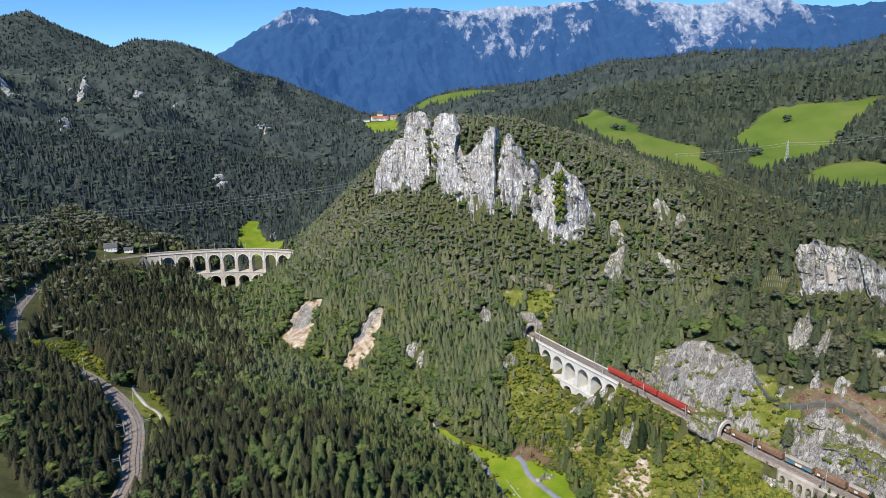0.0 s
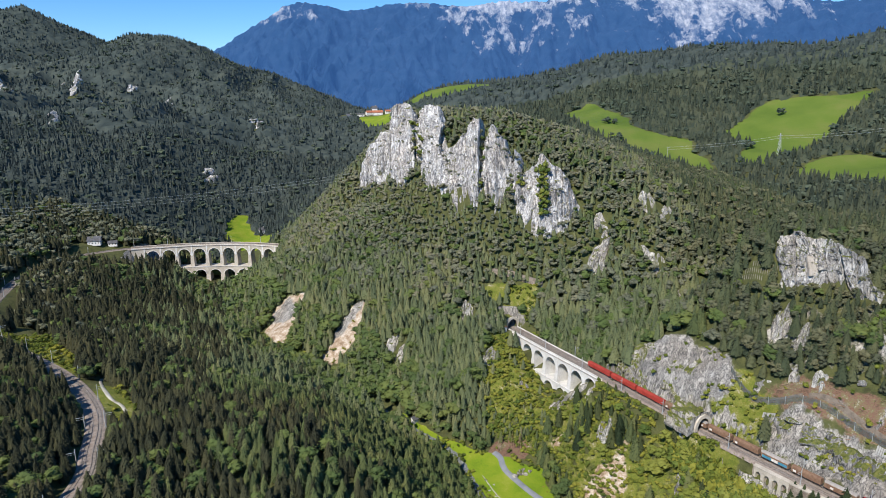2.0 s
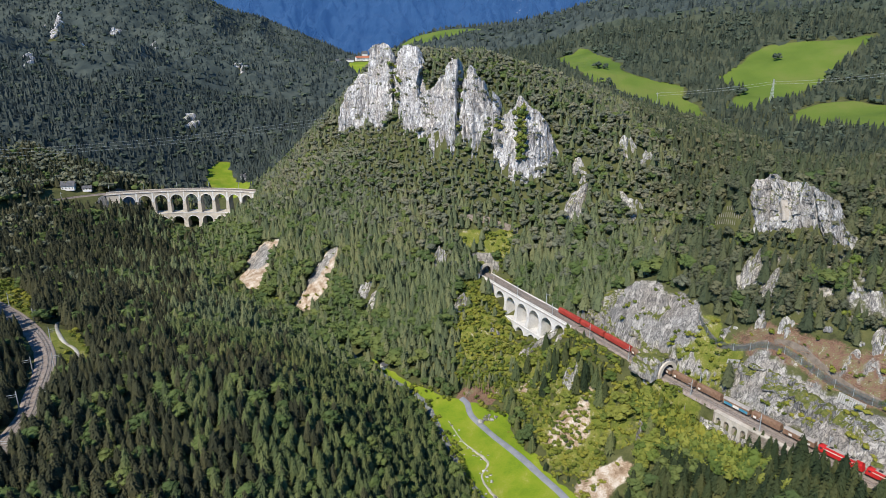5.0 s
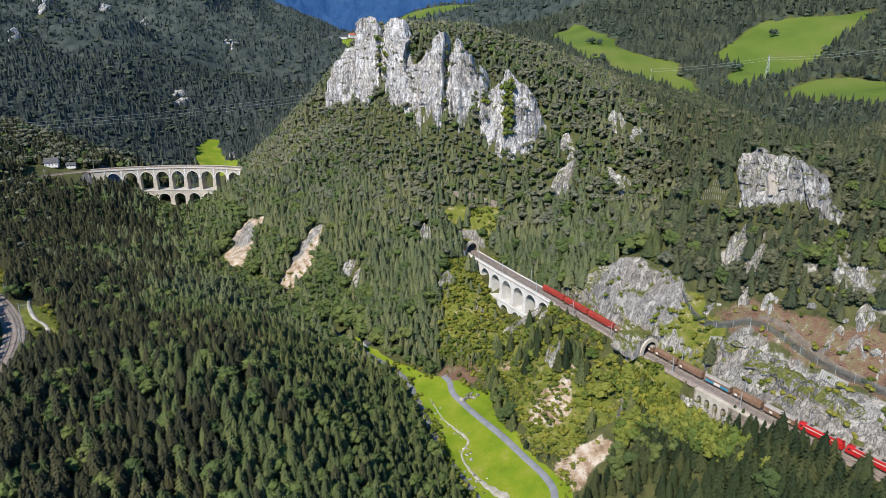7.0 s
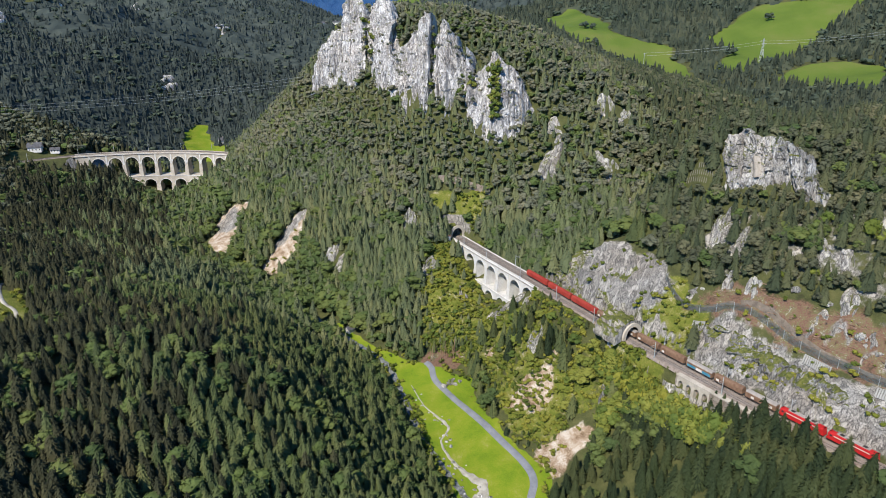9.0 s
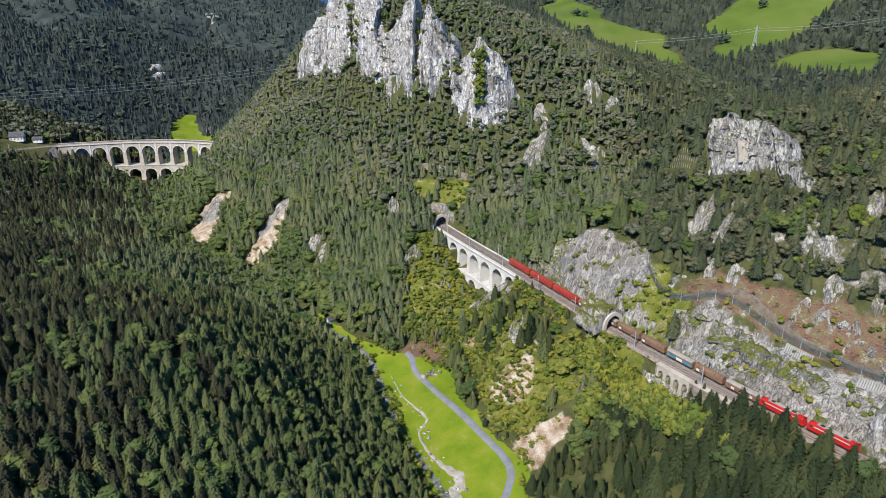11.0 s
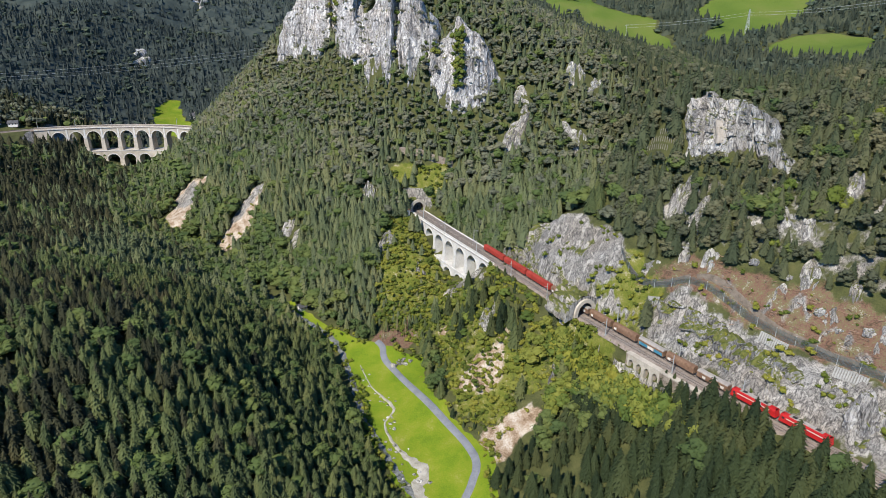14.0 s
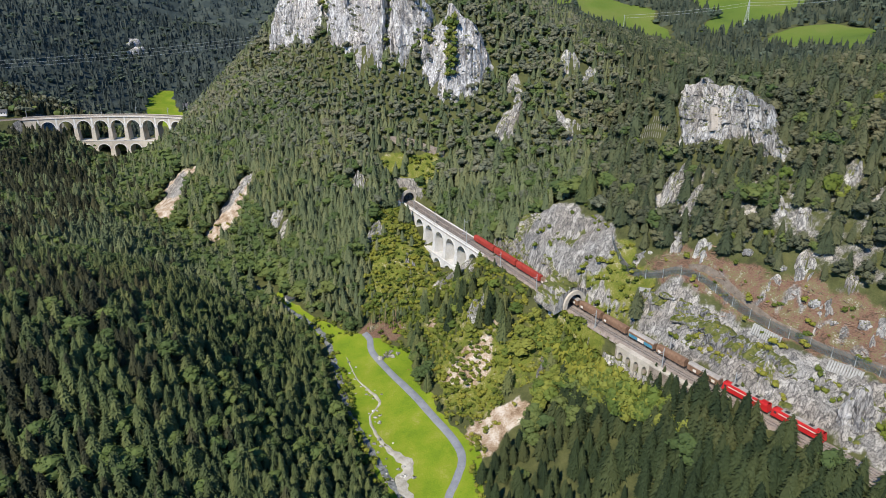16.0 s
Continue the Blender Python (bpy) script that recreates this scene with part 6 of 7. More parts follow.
draped("gravel_bank", curve([(38, 376), (46, 357), (52, 349), (60, 337), (56, 327), (60, 315), (68, 303), (77, 293), (74, 283), (80, 272)], 2), [0.5, 0.7, 0.9, 2.2, 1.0, 1.8, 2.8, 6.0, 7.0, 4.0], GRAVEL, "pale gravel washed over the meadow", "gravel", 0.2, 0.3)
draped("service_track", curve([(174, 336), (180, 325), (194, 312), (207, 298), (216, 284), (226, 270), (240, 250), (258, 226)], 3), [1.6, 2, 2], EARTH, "dark service track behind the rockfall net", "path", 0.35)

# rockfall net along the track above the rocks
NET_LINE = Line(np.array([(x, y, on_ground(x, y)) for x, y in curve([(172, 344), (173, 337), (178, 326), (191, 312), (204, 297), (213, 284), (223, 270), (236, 250), (254, 225)], 4)]))
net = tagged(new("rockfall_net"), "grey-green wire rockfall net on steel posts", "fence")
for s in np.arange(2, NET_LINE.s[-1] - 2, 8.0):
    bm = bmesh.new()
    p = NET_LINE.at(s)
    box(bm, -0.12, 0.12, -0.12, 0.12, -0.6, 4.3, Matrix.Translation(p) @ Matrix.Rotation(NET_LINE.heading(s), 4, "Z"))
    part("post", bm, MAST, net)
vs, fs = [], []
for s in np.arange(1, NET_LINE.s[-1] - 1, 0.42):
    k = len(vs)
    vs += [NET_LINE.at(s, 0, -0.3), NET_LINE.at(s + 0.11, 0, -0.3), NET_LINE.at(s + 0.11, 0.2, 4.0), NET_LINE.at(s, 0.2, 4.0)]
    fs.append((k, k + 1, k + 2, k + 3))
for h in np.arange(0.1, 4.1, 0.3):
    for s in np.arange(1, NET_LINE.s[-1] - 4, 3.0):
        k = len(vs)
        o = h * 0.05
        vs += [NET_LINE.at(s, o, h), NET_LINE.at(s + 3, o, h), NET_LINE.at(s + 3, o, h + 0.1), NET_LINE.at(s, o, h + 0.1)]
        fs.append((k, k + 1, k + 2, k + 3))
tagged(part_mesh("mesh", mesh_from("mesh", vs, fs, NET), net), kind="stuff")


def ribbed_wall(a, b, height, label):
    """A leaning concrete revetment of upright ribs on the slope below the net."""
    thing = tagged(new("revetment"), label, "wall", "concrete revetments on the slope")
    a, b = Vector((*a, 0)), Vector((*b, 0))
    d = (b - a).normalized()
    out = Vector((d.y, -d.x, 0))
    if out.x > 0:
        out = -out
    n = int((b - a).length / 0.9)
    for k in range(n):
        p = a + d * (k + 0.5) * 0.9
        z = on_ground(p.x, p.y)
        bm = bmesh.new()
        v = box(bm, -0.34, 0.34, -0.3, 0.3, -0.8, height)
        for q in v:
            lean = out * (0.9 - q.co.z * 0.45)
            q.co = Vector((p.x, p.y, z - 1.2 + q.co.z)) + d * q.co.x + out * q.co.y + lean + out * 1.2
        part("rib", bm, CONCRETE, thing)
    return thing


ribbed_wall((180, 319), (184, 314), 2.2, "small pale concrete revetment under the rockfall net")
ribbed_wall((214, 281), (221, 271), 2.8, "pale ribbed concrete revetment under the rockfall net")
ribbed_wall((230, 256), (237, 246), 2.8, "pale ribbed concrete revetment under the rockfall net")

# the old wall on the bank above the far tunnel
bank = Line(np.array([(x, y, on_ground(x, y)) for x, y in curve([(52, 526), (62, 524), (74, 519), (84, 515), (93, 510)], 3)]))
old = tagged(new("bank_wall"), "brown rubble stone wall on the bank above the tunnel", "wall", kind="structure")
part_mesh("rubble_wall", strip("rubble_wall", bank, 0, bank.s[-1], [(-0.6, -2), (-0.4, 4.5), (0.6, 4.6), (0.8, -2)], RUBBLE), old)

# catenary masts
mast = tagged(new("catenary_mast"), "slim grey steel catenary mast with a cantilever arm", "mast", "catenary masts")
bm = bmesh.new()
bmesh.ops.create_cone(bm, cap_ends=True, segments=8, radius1=0.26, radius2=0.17, depth=8.4, matrix=Matrix.Translation((0, 0, 4.0)))
part("pole", bm, MAST, mast)
bm = bmesh.new()
box(bm, -0.06, 0.06, 0, 3.4, 6.6, 6.75)
box(bm, -0.05, 0.05, 0, 3.3, 5.7, 5.8)
part("cantilever", bm, MAST, mast)
bm = bmesh.new()
box(bm, -0.45, 0.45, -0.45, 0.45, -0.6, 0.25)
part("footing", bm, CONCRETE, mast)
first = True
for line, spots in ((EAST, [(70, -1), (108, -1), (146, -1), (150, 1), (184, -1), (186, 1), (228, -1), (262, -1), (300, -1), (318, 1), (340, -1), (372, -1), (120, 1)]),
                    (WEST, [(76, 1), (78, -1), (112, 1), (114, -1), (150, 1), (186, 1), (150, -1), (222, 1), (262, 1), (300, 1), (345, 1), (385, 1), (388, -1), (425, 1), (428, -1), (465, 1), (468, -1), (505, 1), (508, -1), (545, 1), (590, 1), (640, 1), (690, -1), (725, -1), (760, -1), (795, -1), (830, -1)])):
    for s, side in spots:
        p = line.at(float(s), side * 4.4)
        m = Matrix.Translation(p) @ Matrix.Rotation(line.heading(float(s)) + (0 if side < 0 else math.pi), 4, "Z")
        if first:
            mast.matrix_world, first = m, False
        else:
            copy_thing(mast, m)


# ---- the goods train ----
def rail_frame(s, off):
    p = EAST.at(s, off, 0.2)
    return Matrix.Translation(p) @ Matrix.Rotation(EAST.heading(s), 4, "Z")


def bogie(thing, at, wheels=2):
    bm = bmesh.new()
    box(bm, at - 1.7, at + 1.7, -1.0, 1.0, 0.45, 0.8)
    b = part("bogie", bm, DARK_STEEL, thing)
    for a in (-0.95, 0.95):
        bm = bmesh.new()
        bmesh.ops.create_cone(bm, cap_ends=True, segments=14, radius1=0.46, radius2=0.46, depth=1.7, matrix=Matrix.Translation((at + a, 0, 0.46)) @ Matrix.Rotation(math.pi / 2, 4, "X"))
        part("wheelset", bm, DARK_STEEL, b)


def hull(length, width, base, shoulder, top, inset=0.0):
    """A vehicle body with a rounded roof; inset slopes the ends."""
    bm = bmesh.new()
    w = width / 2
    sec = [(-w, base), (-w, shoulder), (-w * 0.86, shoulder + (top - shoulder) * 0.6), (-w * 0.5, top), (w * 0.5, top), (w * 0.86, shoulder + (top - shoulder) * 0.6), (w, shoulder), (w, base)]
    rows = []
    for x, k in ((-length / 2, 1), (-length / 2 + 0.5, 0), (length / 2 - 0.5, 0), (length / 2, 1)):
        rows.append([bm.verts.new((x + (inset * (z - base) / (top - base) * (-1 if x > 0 else 1) if k else 0), y * (0.95 if k else 1), z)) for y, z in sec])
    for r0, r1 in zip(rows[:-1], rows[1:]):
        for i in range(len(sec)):
            j = (i + 1) % len(sec)
            bm.faces.new((r0[i], r1[i], r1[j], r0[j]))
    bm.faces.new(rows[0])
    bm.faces.new(rows[-1][::-1])
    return bm


def locomotive(s):
    t = tagged(new("locomotive"), "bright red electric locomotive with a dark window band", "locomotive", "locomotives of the goods train")
    part("body", hull(18.6, 3.0, 1.1, 3.5, 4.1, 0.9), PAINT_RED, t)
    bm = bmesh.new()
    box(bm, -9.0, 9.0, -1.25, 1.25, 0.75, 1.1)
    part("underframe", bm, DARK_STEEL, t)
    bm = bmesh.new()
    box(bm, -6.0, 6.0, -0.9, 0.9, 4.1, 4.35)
    part("roof_gear", bm, PAINT_GREY, t, "grey roof equipment")
    for x in (-1, 1):
        bm = bmesh.new()
        box(bm, x * 8.35 - 0.12, x * 8.35 + 0.62 * 0.4, -1.25, 1.25, 2.6, 3.5)
        part("windscreen", bm, WINDOW_GLASS, t)
        bm = bmesh.new()
        box(bm, x * 4.2 - 0.8, x * 4.2 + 0.8, -0.7, 0.7, 4.36, 4.44)
        part("pantograph", bm, DARK_STEEL, t)
    for y in (-1.504, 1.504):
        bm = bmesh.new()
        box(bm, -6.6, 6.6, min(y, y * 0.995), max(y, y * 0.995), 2.9, 3.3)
        part("side_band", bm, PAINT_PALE, t, "pale stripe with louvres")
        bm = bmesh.new()
        box(bm, 7.2, 8.1, min(y * 1.002, y * 0.995), max(y * 1.002, y * 0.995), 2.5, 3.3)
        part("cab_window", bm, WINDOW_GLASS, t)
    bogie(t, -5.6)
    bogie(t, 5.6)
    t.matrix_world = rail_frame(s, 2.0)
    return t


def wagon(length, paint, roof, label, panels, group, band=None):
    t = tagged(new("goods_wagon"), label, "goods wagon", group)
    part("body", hull(length - 1.2, 2.9, 1.2, 3.3, 3.5), paint, t)
    part("roof", hull(length - 1.25, 2.6, 3.36, 3.6, 4.15), roof, t, "curved weathered roof")
    bm = bmesh.new()
    box(bm, -length / 2 + 0.3, length / 2 - 0.3, -1.2, 1.2, 0.9, 1.18)
    part("underframe", bm, DARK_STEEL, t)
    n = int(length / 1.9)
    for y in (-1.47, 1.47):
        for k in range(n):
            x = -length / 2 + 0.6 + (length - 1.2) * (k + 0.5) / n
            bm = bmesh.new()
            box(bm, x - 0.07, x + 0.07, min(y, y * 1.03), max(y, y * 1.03), 1.25, 3.25)
            part("rib", bm, paint, t)
        for x in panels:
            bm = bmesh.new()
            box(bm, x - 0.75, x + 0.75, min(y * 1.01, y * 1.036), max(y * 1.01, y * 1.036), 1.5, 2.6)
            part("panel", bm, PAINT_PALE, t, "pale lettered panel without readable words")
    if band:
        for y in (-1.47, 1.47):
            for x0, x1, mat in ((-6.6, -2.2, band), (-2.0, 1.4, PAINT_PALE), (1.6, 6.2, band)):
                bm = bmesh.new()
                box(bm, x0, x1, min(y * 1.034, y * 1.045), max(y * 1.034, y * 1.045), 1.35, 2.7)
                part("painted_band", bm, mat, t, "worn blue painted band" if mat is band else "pale painted band")
    bogie(t, -length / 2 + 3)
    bogie(t, length / 2 - 3)
    return t


for s in (94.0, 113.5):
    locomotive(s)
brown = wagon(15.2, PAINT_BROWN, PAINT_GREY, "brown sliding-wall goods wagon with a pale weathered roof", (3.5, -4.8), "brown goods wagons")
brown_plain = wagon(15.2, PAINT_BROWN, PAINT_BROWN, "weathered all-brown covered goods wagon", (5.2,), "brown goods wagons")
brown_blue = wagon(15.2, PAINT_BROWN, PAINT_GREY, "brown goods wagon with a worn blue painted side", (), "brown goods wagons", PAINT_BLUE)
red = wagon(22.4, PAINT_RUST, PAINT_RUST, "long red covered goods wagon with a red roof", (), "red goods wagons")
s, placed = 131.2, set()
for kind in (brown, brown_plain, brown_blue, brown_plain, brown_plain, brown, brown_plain, red, red, red):
    length = 22.8 if kind is red else 15.6
    m = rail_frame(s + length / 2 - 7.8, 2.0)
    s += length
    if kind in placed:
        copy_thing(kind, m)
    else:
        kind.matrix_world = m
        placed.add(kind)


# ---- houses, poles and wires ----
def house(x, y, wide, deep, eaves, ridge, turn, roof, label, name="house", wall_mat=None, chimney=True):
    t = tagged(new(name), label, "house")
    bm = bmesh.new()
    w, d = wide / 2, deep / 2
    vs = [bm.verts.new(v) for v in ((-w, -d, -1.5), (w, -d, -1.5), (w, d, -1.5), (-w, d, -1.5), (-w, -d, eaves), (w, -d, eaves), (w, d, eaves), (-w, d, eaves), (-w, 0, ridge - 0.2), (w, 0, ridge - 0.2))]
    for f in ((0, 1, 5, 4), (2, 3, 7, 6), (1, 2, 6, 9, 5), (3, 0, 4, 8, 7)):
        bm.faces.new([vs[i] for i in f])
    part("wall", bm, wall_mat or RENDER_WHITE, t)
    bm = bmesh.new()
    o, k = 0.7, (ridge - eaves) / d
    rows = []
    for sx in (-w - o, w + o):
        rows.append([bm.verts.new((sx, yy, zz)) for yy, zz in ((-d - o, eaves - o * k), (0, ridge), (d + o, eaves - o * k), (d + o, eaves - o * k - 0.3), (0, ridge - 0.35), (-d - o, eaves - o * k - 0.3))])
    for i in range(6):
        bm.faces.new((rows[0][i], rows[1][i], rows[1][(i + 1) % 6], rows[0][(i + 1) % 6]))
    bm.faces.new(rows[0][::-1])
    bm.faces.new(rows[1])
    part("roof", bm, roof, t)
    n = max(2, int(wide / 3))
    for side in (-1, 1):
        for i in range(n):
            for fl in range(1 if eaves < 4.5 else 2):
                xx = -w + wide * (i + 0.5) / n
                bm = bmesh.new()
                box(bm, xx - 0.5, xx + 0.5, side * d - 0.04, side * d + 0.04, 0.9 + fl * 2.7, 2.2 + fl * 2.7)
                part("window", bm, WINDOW_GLASS, t)
    if chimney:
        bm = bmesh.new()
        box(bm, w * 0.3, w * 0.3 + 0.8, 0.4, 1.2, ridge - 1.2, ridge + 1.0)
        part("chimney", bm, MASONRY_WARM, t)
    t.matrix_world = Matrix.Translation((x, y, on_ground(x, y) + 0.3)) @ Matrix.Rotation(turn, 4, "Z")
    return t


house(-247, 930, 9, 8, 5.2, 8.6, 0.5, ROOF_DARK, "small white farmhouse beside the green meadow")
house(-376, 722, 13, 9, 4.6, 8.6, 0.25, ROOF_DARK, "white house with a dark gabled roof by the railway")
house(-360, 730, 9, 6, 3.0, 5.0, 0.25, ROOF_DARK, "low grey annex beside the white house", "shed", None, False)
house(-7, 437, 5, 4, 2.6, 4.2, 0.7, ROOF_DARK, "small pale hut at the edge of the wood", "hut", None, False)
house(60.5, 489, 3.4, 3.0, 2.6, 3.6, 2.05, ROOF_RED, "little line-side hut with an orange roof", "hut", None, False)
for x, y, wide, deep, e, r, turn, roof, label in ((-214, 1625, 14, 10, 5, 8.5, 0.2, ROOF_DARK, "white village house with a dark roof"), (-196, 1632, 34, 12, 4.5, 7, 0.1, ROOF_DARK, "long low grey hall in the village"),
                                               (-168, 1640, 16, 10, 6, 10, 0.5, ROOF_RED, "white village house with a red tile roof"), (-146, 1630, 24, 12, 6, 10.5, 0.1, ROOF_RED, "large village house with an orange tile roof"),
                                               (-120, 1622, 14, 10, 5.5, 9, 0.3, ROOF_RED, "white village house with a red tile roof"), (-160, 1690, 13, 12, 11, 17, 0.2, ROOF_DARK, "tall white village house with a steep roof"),
                                               (-120, 1720, 12, 9, 7, 11, 0.6, ROOF_DARK, "white house on the village edge")):
    house(x, y, wide, deep, e, r, turn, roof, label)


def tube(a, b, r, bm, sides=4):
    a, b = Vector(a), Vector(b)
    q = (b - a).to_track_quat("Z", "Y")
    lo = [bm.verts.new(a + q @ Vector((r * math.cos(6.283 * k / sides), r * math.sin(6.283 * k / sides), 0))) for k in range(sides)]
    hi = [bm.verts.new(b + q @ Vector((r * math.cos(6.283 * k / sides), r * math.sin(6.283 * k / sides), 0))) for k in range(sides)]
    for k in range(sides):
        bm.faces.new((lo[k], lo[(k + 1) % sides], hi[(k + 1) % sides], hi[k]))


def pylon(x, y, height):
    t = tagged(new("power_pylon"), "grey steel lattice power pylon in the pasture", "pylon")
    z = on_ground(x, y)
    w = height * 0.075
    for sx in (-1, 1):
        for sy in (-1, 1):
            bm = bmesh.new()
            tube((sx * w, sy * w, -0.5), (sx * 0.25, sy * 0.25, height), 0.16, bm)
            part("leg", bm, MAST, t)
    for k in range(7):
        f0, f1 = k / 7, (k + 1) / 7
        for axis in (0, 1):
            for s0 in (-1, 1):
                bm = bmesh.new()
                r0, r1 = w + (0.25 - w) * f0, w + (0.25 - w) * f1
                a, b = [-r0, s0 * r0], [r1, s0 * r1]
                if axis:
                    a, b = a[::-1], b[::-1]
                tube((*a, f0 * height), (*b, f1 * height), 0.09, bm)
                part("brace", bm, MAST, t)
    for h in (0.78, 0.9):
        bm = bmesh.new()
        tube((-3.2, 0, height * h), (3.2, 0, height * h), 0.12, bm)
        part("crossarm", bm, MAST, t)
    t.location = (x, y, z)
    return t


def wire(a, b, sag, r, label="thin dark power line across the valley"):
    bm = bmesh.new()
    a, b = Vector(a), Vector(b)
    pts = [a.lerp(b, k / 14) - Vector((0, 0, sag * 4 * (k / 14) * (1 - k / 14))) for k in range(15)]
    for p, q in zip(pts[:-1], pts[1:]):
        tube(p, q, r, bm, 3)
    return tagged(part("power_line", bm, MAST), label, "wire", "power lines", "structure")


pylon(428, 823, 26)
pylon(566, 790, 26)
pole = tagged(new("power_pole"), "slim grey power pole at the edge of the pasture", "pole")
bm = bmesh.new()
bmesh.ops.create_cone(bm, cap_ends=True, segments=8, radius1=0.3, radius2=0.18, depth=17, matrix=Matrix.Translation((0, 0, 8)))
part("shaft", bm, MAST, pole)
bm = bmesh.new()
box(bm, -2.0, 2.0, -0.1, 0.1, 15.2, 15.45)
part("crossarm", bm, MAST, pole)
pole.location = (299, 848, on_ground(299, 848))
for h in (0, 3):
    wire((299, 848, on_ground(299, 848) + 13 + h), (428, 823, on_ground(428, 823) + 20 + h), 2, 0.09)
    wire((428, 823, on_ground(428, 823) + 20 + h), (566, 790, on_ground(566, 790) + 20 + h), 3, 0.09)
for k, h in enumerate((0, 3.0, 6.0)):
    wire((-520, 600 + 3 * k, 132 + h), (-80, 733 + 2 * k, 152 + h), 9, 0.07)

# boulders, stumps and bare trunks
for k, (x, y, r) in enumerate([(58, 371, 2.2), (61, 373, 2.8), (64, 372, 2.0), (67, 374, 1.8), (63, 376, 1.6), (216, 300, 2.5), (232, 276, 3.0), (225, 290, 2.2), (243, 262, 3.0), (208, 312, 2.4), (196, 322, 2.6), (250, 252, 2.6), (236, 268, 1.8)]):
    crag(x, y, r * 1.6, r * 1.2, seed=140 + k, name="boulder", label="pale limestone boulder lying on the slope", sink=0.3)
rt = random.Random(4)
for k in range(16):
    x, y = 48 + rt.uniform(-2, 18), 396 + rt.uniform(-3, 5)
    v, f = trunk_mesh(rt.uniform(7, 13), 0.2)
    ob = tagged(new("bare_trunk", mesh_from("bare_trunk", v, f, DEAD_WOOD)), "bare standing tree trunk at the clearing's edge", "trunk", "bare trunks at the clearing")
    ob.location = (x, y, on_ground(x, y))
rs2 = np.random.RandomState(12)
lx, ly = rs2.uniform(170, 275, 2600), rs2.uniform(220, 336, 2600)
ok = in_any(lx, ly, BROWN, 3, 14)
lx, ly = lx[ok], ly[ok]
lz = land(lx, ly)
vs, fs = [], []
for x, y, z in zip(lx, ly, lz):
    a, n = rs2.uniform(0, 6.28), rs2.uniform(0.5, 2.4)
    c, s, k = math.cos(a) * n, math.sin(a) * n, len(vs)
    t = rs2.uniform(0.08, 0.22)
    vs += [(x - c, y - s, z + 0.15), (x + c, y + s, z + 0.3), (x + c, y + s, z + 0.3 + t * 2), (x - c, y - s, z + 0.15 + t * 2), (x, y + t * 2, z + 0.1)]
    fs += [(k, k + 1, k + 2), (k, k + 2, k + 3), (k, k + 4, k + 1)]
tagged(new("brush_litter", mesh_from("brush_litter", vs, fs, DEAD_WOOD)), "brown felled brush and branches on the clearing", "brushwood", kind="stuff")

# timber snow fences on the slope left of the bare outcrop
fence = tagged(new("snow_fence"), "weathered grey timber snow fence on the steep slope", "fence", "snow fences")
for row in range(3):
    for k in range(12):
        x, y = 190 + row * 3.6 + k * 0.75, 384 - row * 1.2 - k * 1.05
        bm = bmesh.new()
        box(bm, -0.16, 0.16, -0.08, 0.08, -0.4, 2.6, Matrix.Translation((x, y, on_ground(x, y))) @ Matrix.Rotation(-0.6, 4, "Z") @ Matrix.Rotation(-0.25, 4, "X"))
        part("slat", bm, FENCE_WOOD, fence)
# stones along the gravel and the stream
for k in range(46):
    f = rt.random()
    x = np.interp(f, [0, 0.3, 0.6, 1], [40, 56, 62, 76]) + rt.gauss(0, 2.2)
    y = np.interp(f, [0, 0.3, 0.6, 1], [368, 338, 312, 280]) + rt.gauss(0, 2.2)
    r = rt.uniform(0.5, 1.3)
    crag(x, y, r * 1.7, r * 1.1, seed=400 + k, mat=ROCK_PALE, name="boulder", label="pale stone washed down beside the stream", sink=0.3)

# ---- the far range ----
SKYLINE = [(-19.5, 3.4), (-18, 4.15), (-16.9, 4.8), (-15.3, 5.8), (-13.7, 6.7), (-13, 7.35), (-11.4, 7.8), (-9.6, 7.55), (-7.8, 7.1), (-6.1, 7.2), (-4.5, 7.6), (-2.4, 7.8), (-0.8, 7.6), (2, 7.45), (5.3, 7.7), (8.1, 7.6),
           (9.9, 7.9), (12.1, 7.95), (14.3, 8.0), (18.6, 7.5), (20.3, 7.2), (22.7, 7.4), (24.6, 7.5), (26.5, 7.2), (28, 6.7), (30.2, 6.5), (32.5, 6.6), (38, 6.2), (46, 5.0)]


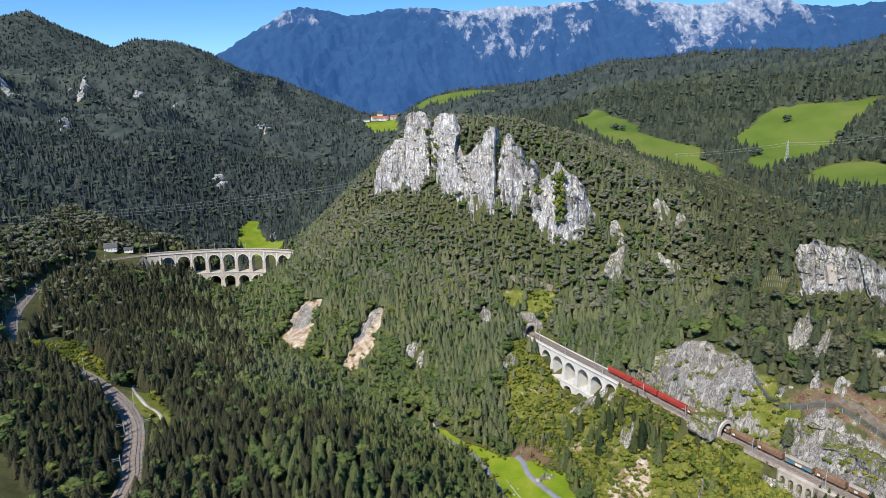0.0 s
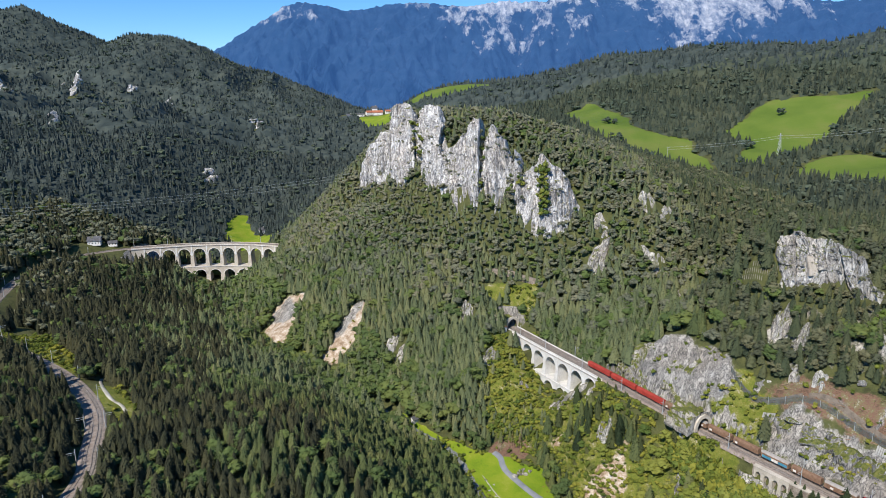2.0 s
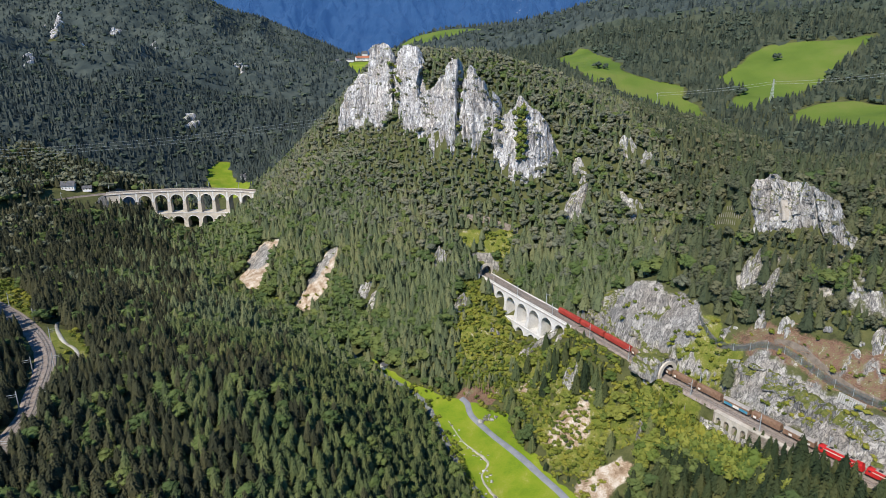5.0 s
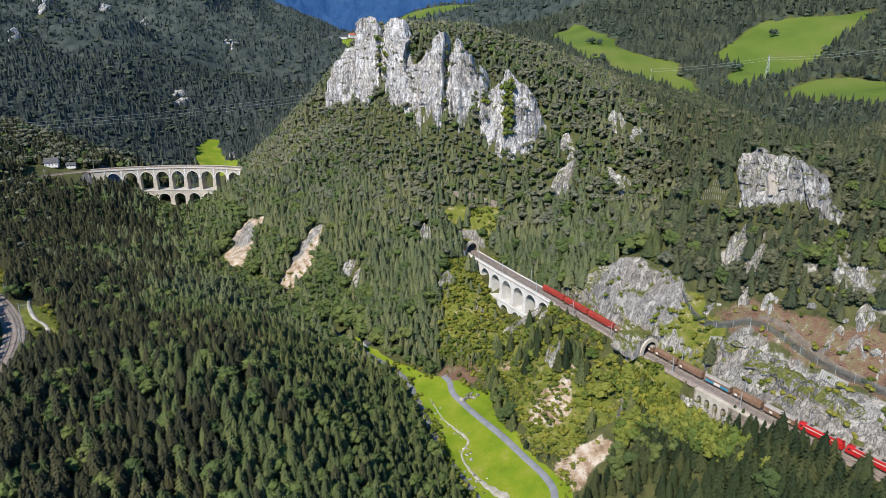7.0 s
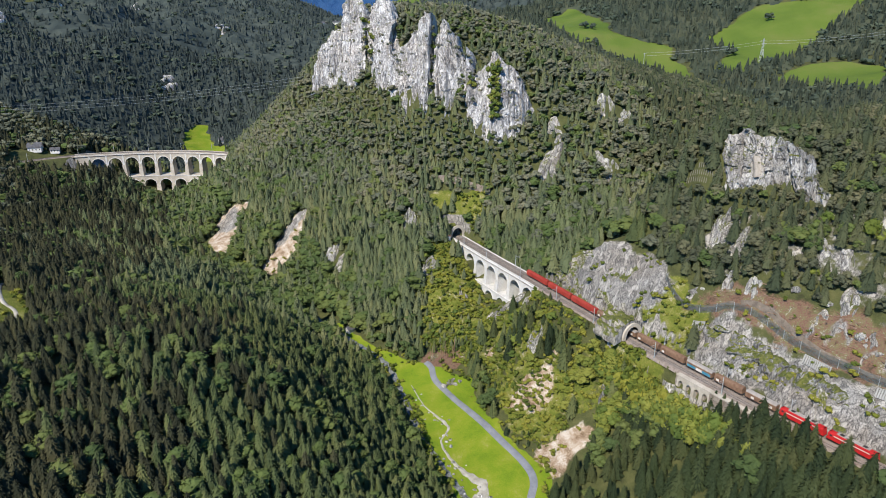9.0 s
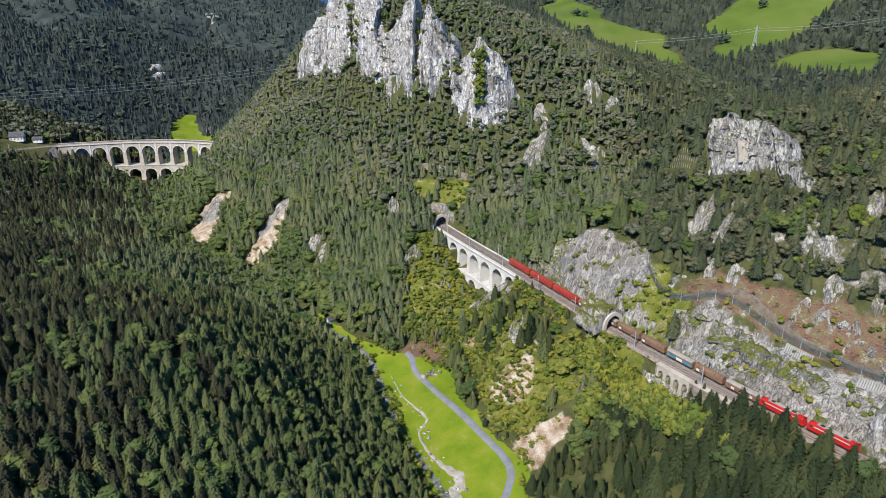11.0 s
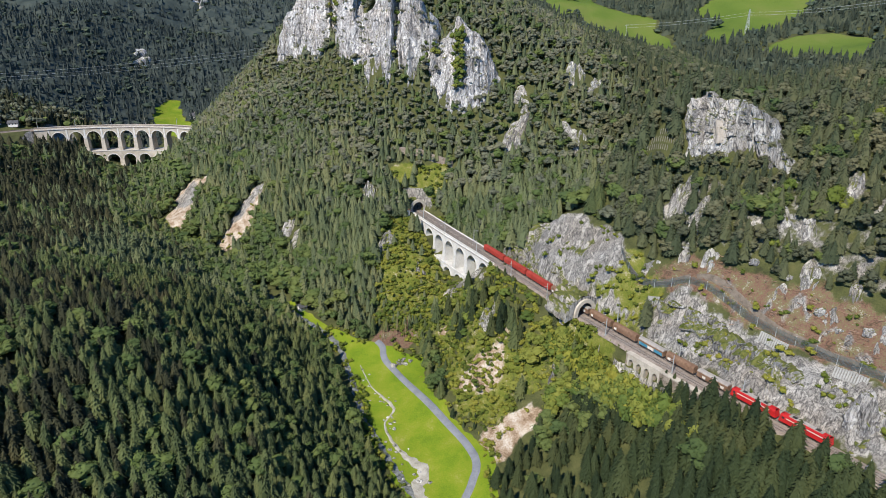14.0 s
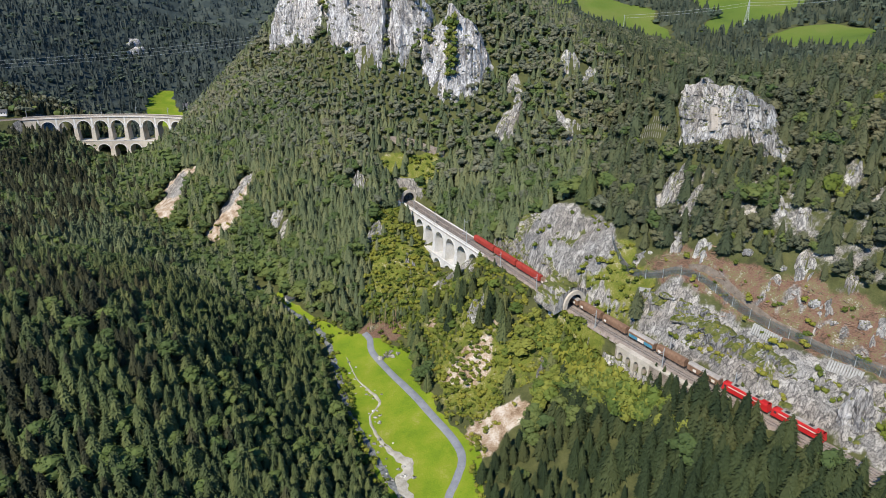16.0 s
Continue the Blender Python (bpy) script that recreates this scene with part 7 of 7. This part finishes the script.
def far_material():
    m, n, l, b = material("far_range", 1.0)
    v = coords(n, l, (1, 1, 1))
    st = coords(n, l, (1, 0.4, 0.55))
    h = n.new("ShaderNodeSeparateXYZ")
    l.new(v, h.inputs[0])
    up = calc(n, l, "MULTIPLY", calc(n, l, "SUBTRACT", h.outputs["Z"], 520), 1 / 520)

    def around(at, size):
        return calc(n, l, "MAXIMUM", 0.0, calc(n, l, "SUBTRACT", 1.0, calc(n, l, "ABSOLUTE", calc(n, l, "MULTIPLY", calc(n, l, "SUBTRACT", h.outputs["X"], at), 1 / size))))

    # the great bare walls stand in the middle and to the east of the range
    walls = calc(n, l, "ADD", calc(n, l, "MULTIPLY", around(430, 520), 0.34), calc(n, l, "MULTIPLY", around(1650, 700), 0.36))
    wide = calc(n, l, "ADD", calc(n, l, "SUBTRACT", noise_of(n, l, v, 0.0030, 5, 0.6), 0.5), calc(n, l, "SUBTRACT", walls, 0.08))
    fine = calc(n, l, "SUBTRACT", noise_of(n, l, st, 0.011, 10, 0.74), 0.5)
    k = calc(n, l, "ADD", calc(n, l, "ADD", up, calc(n, l, "MULTIPLY", wide, 1.7)), calc(n, l, "MULTIPLY", fine, 3.0))
    bare_rock = ramp(n, l, k, [(0.58, (0, 0, 0)), (0.72, (0.55, 0.55, 0.55)), (0.95, (1, 1, 1))])
    # woods and dark rock take a blue tint: haze mixed into their colour
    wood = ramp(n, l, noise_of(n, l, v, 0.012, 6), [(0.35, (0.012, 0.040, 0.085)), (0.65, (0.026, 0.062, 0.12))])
    rock = ramp(n, l, noise_of(n, l, st, 0.03, 6, 0.7), [(0.38, (0.18, 0.21, 0.26)), (0.52, (0.40, 0.41, 0.42)), (0.62, (0.60, 0.59, 0.57))])
    c = mix(n, l, bare_rock, wood, rock)
    l.new(c, b.inputs["Base Color"])
    # an even blue glow over range and ridge stands in for airlight
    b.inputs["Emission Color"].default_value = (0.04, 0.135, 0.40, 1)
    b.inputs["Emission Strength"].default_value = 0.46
    bump(n, l, b, fine, 1.0, 60)
    return m


az = np.linspace(-19.5, 46, 460)
el = np.interp(az, [s[0] for s in SKYLINE], [s[1] for s in SKYLINE])
share = np.linspace(0, 1, 80)
A, S = np.meshgrid(np.radians(az), share, indexing="ij")
reach = 3250 + 1380 * S ** 0.9
crest = 240 + 4630 * np.tan(np.radians(el))[:, None]
Z = 90 + (crest - 90) * S ** 1.25
X, Y = np.sin(A) * reach, np.cos(A) * reach
body = np.minimum(1, S * 4) * (1 - S ** 6)
Z = Z + body * (np.abs(rumple(X, Y * 0.35, 420, 81)) * -130 + 60 + rumple(X, Y, 130, 82) * 26 - 34 * np.abs(rumple(X + Z * 0.4, Y * 0.4, 150, 85))) + rumple(X, Y, 60, 83) * 9
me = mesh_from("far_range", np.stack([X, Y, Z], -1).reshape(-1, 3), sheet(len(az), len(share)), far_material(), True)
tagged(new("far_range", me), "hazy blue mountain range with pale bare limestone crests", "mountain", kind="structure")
az = np.linspace(-30, -12, 60)
top = 240 + 4780 * np.tan(np.radians(4.0 + 0.25 * np.sin(az * 1.1)))
P = np.stack([np.stack([np.sin(np.radians(az)) * d, np.cos(np.radians(az)) * d, h], -1) for d, h in ((4500, 0 * az + 60), (4780, top + rumple(az * 10, az, 20, 84) * 8))], 1)
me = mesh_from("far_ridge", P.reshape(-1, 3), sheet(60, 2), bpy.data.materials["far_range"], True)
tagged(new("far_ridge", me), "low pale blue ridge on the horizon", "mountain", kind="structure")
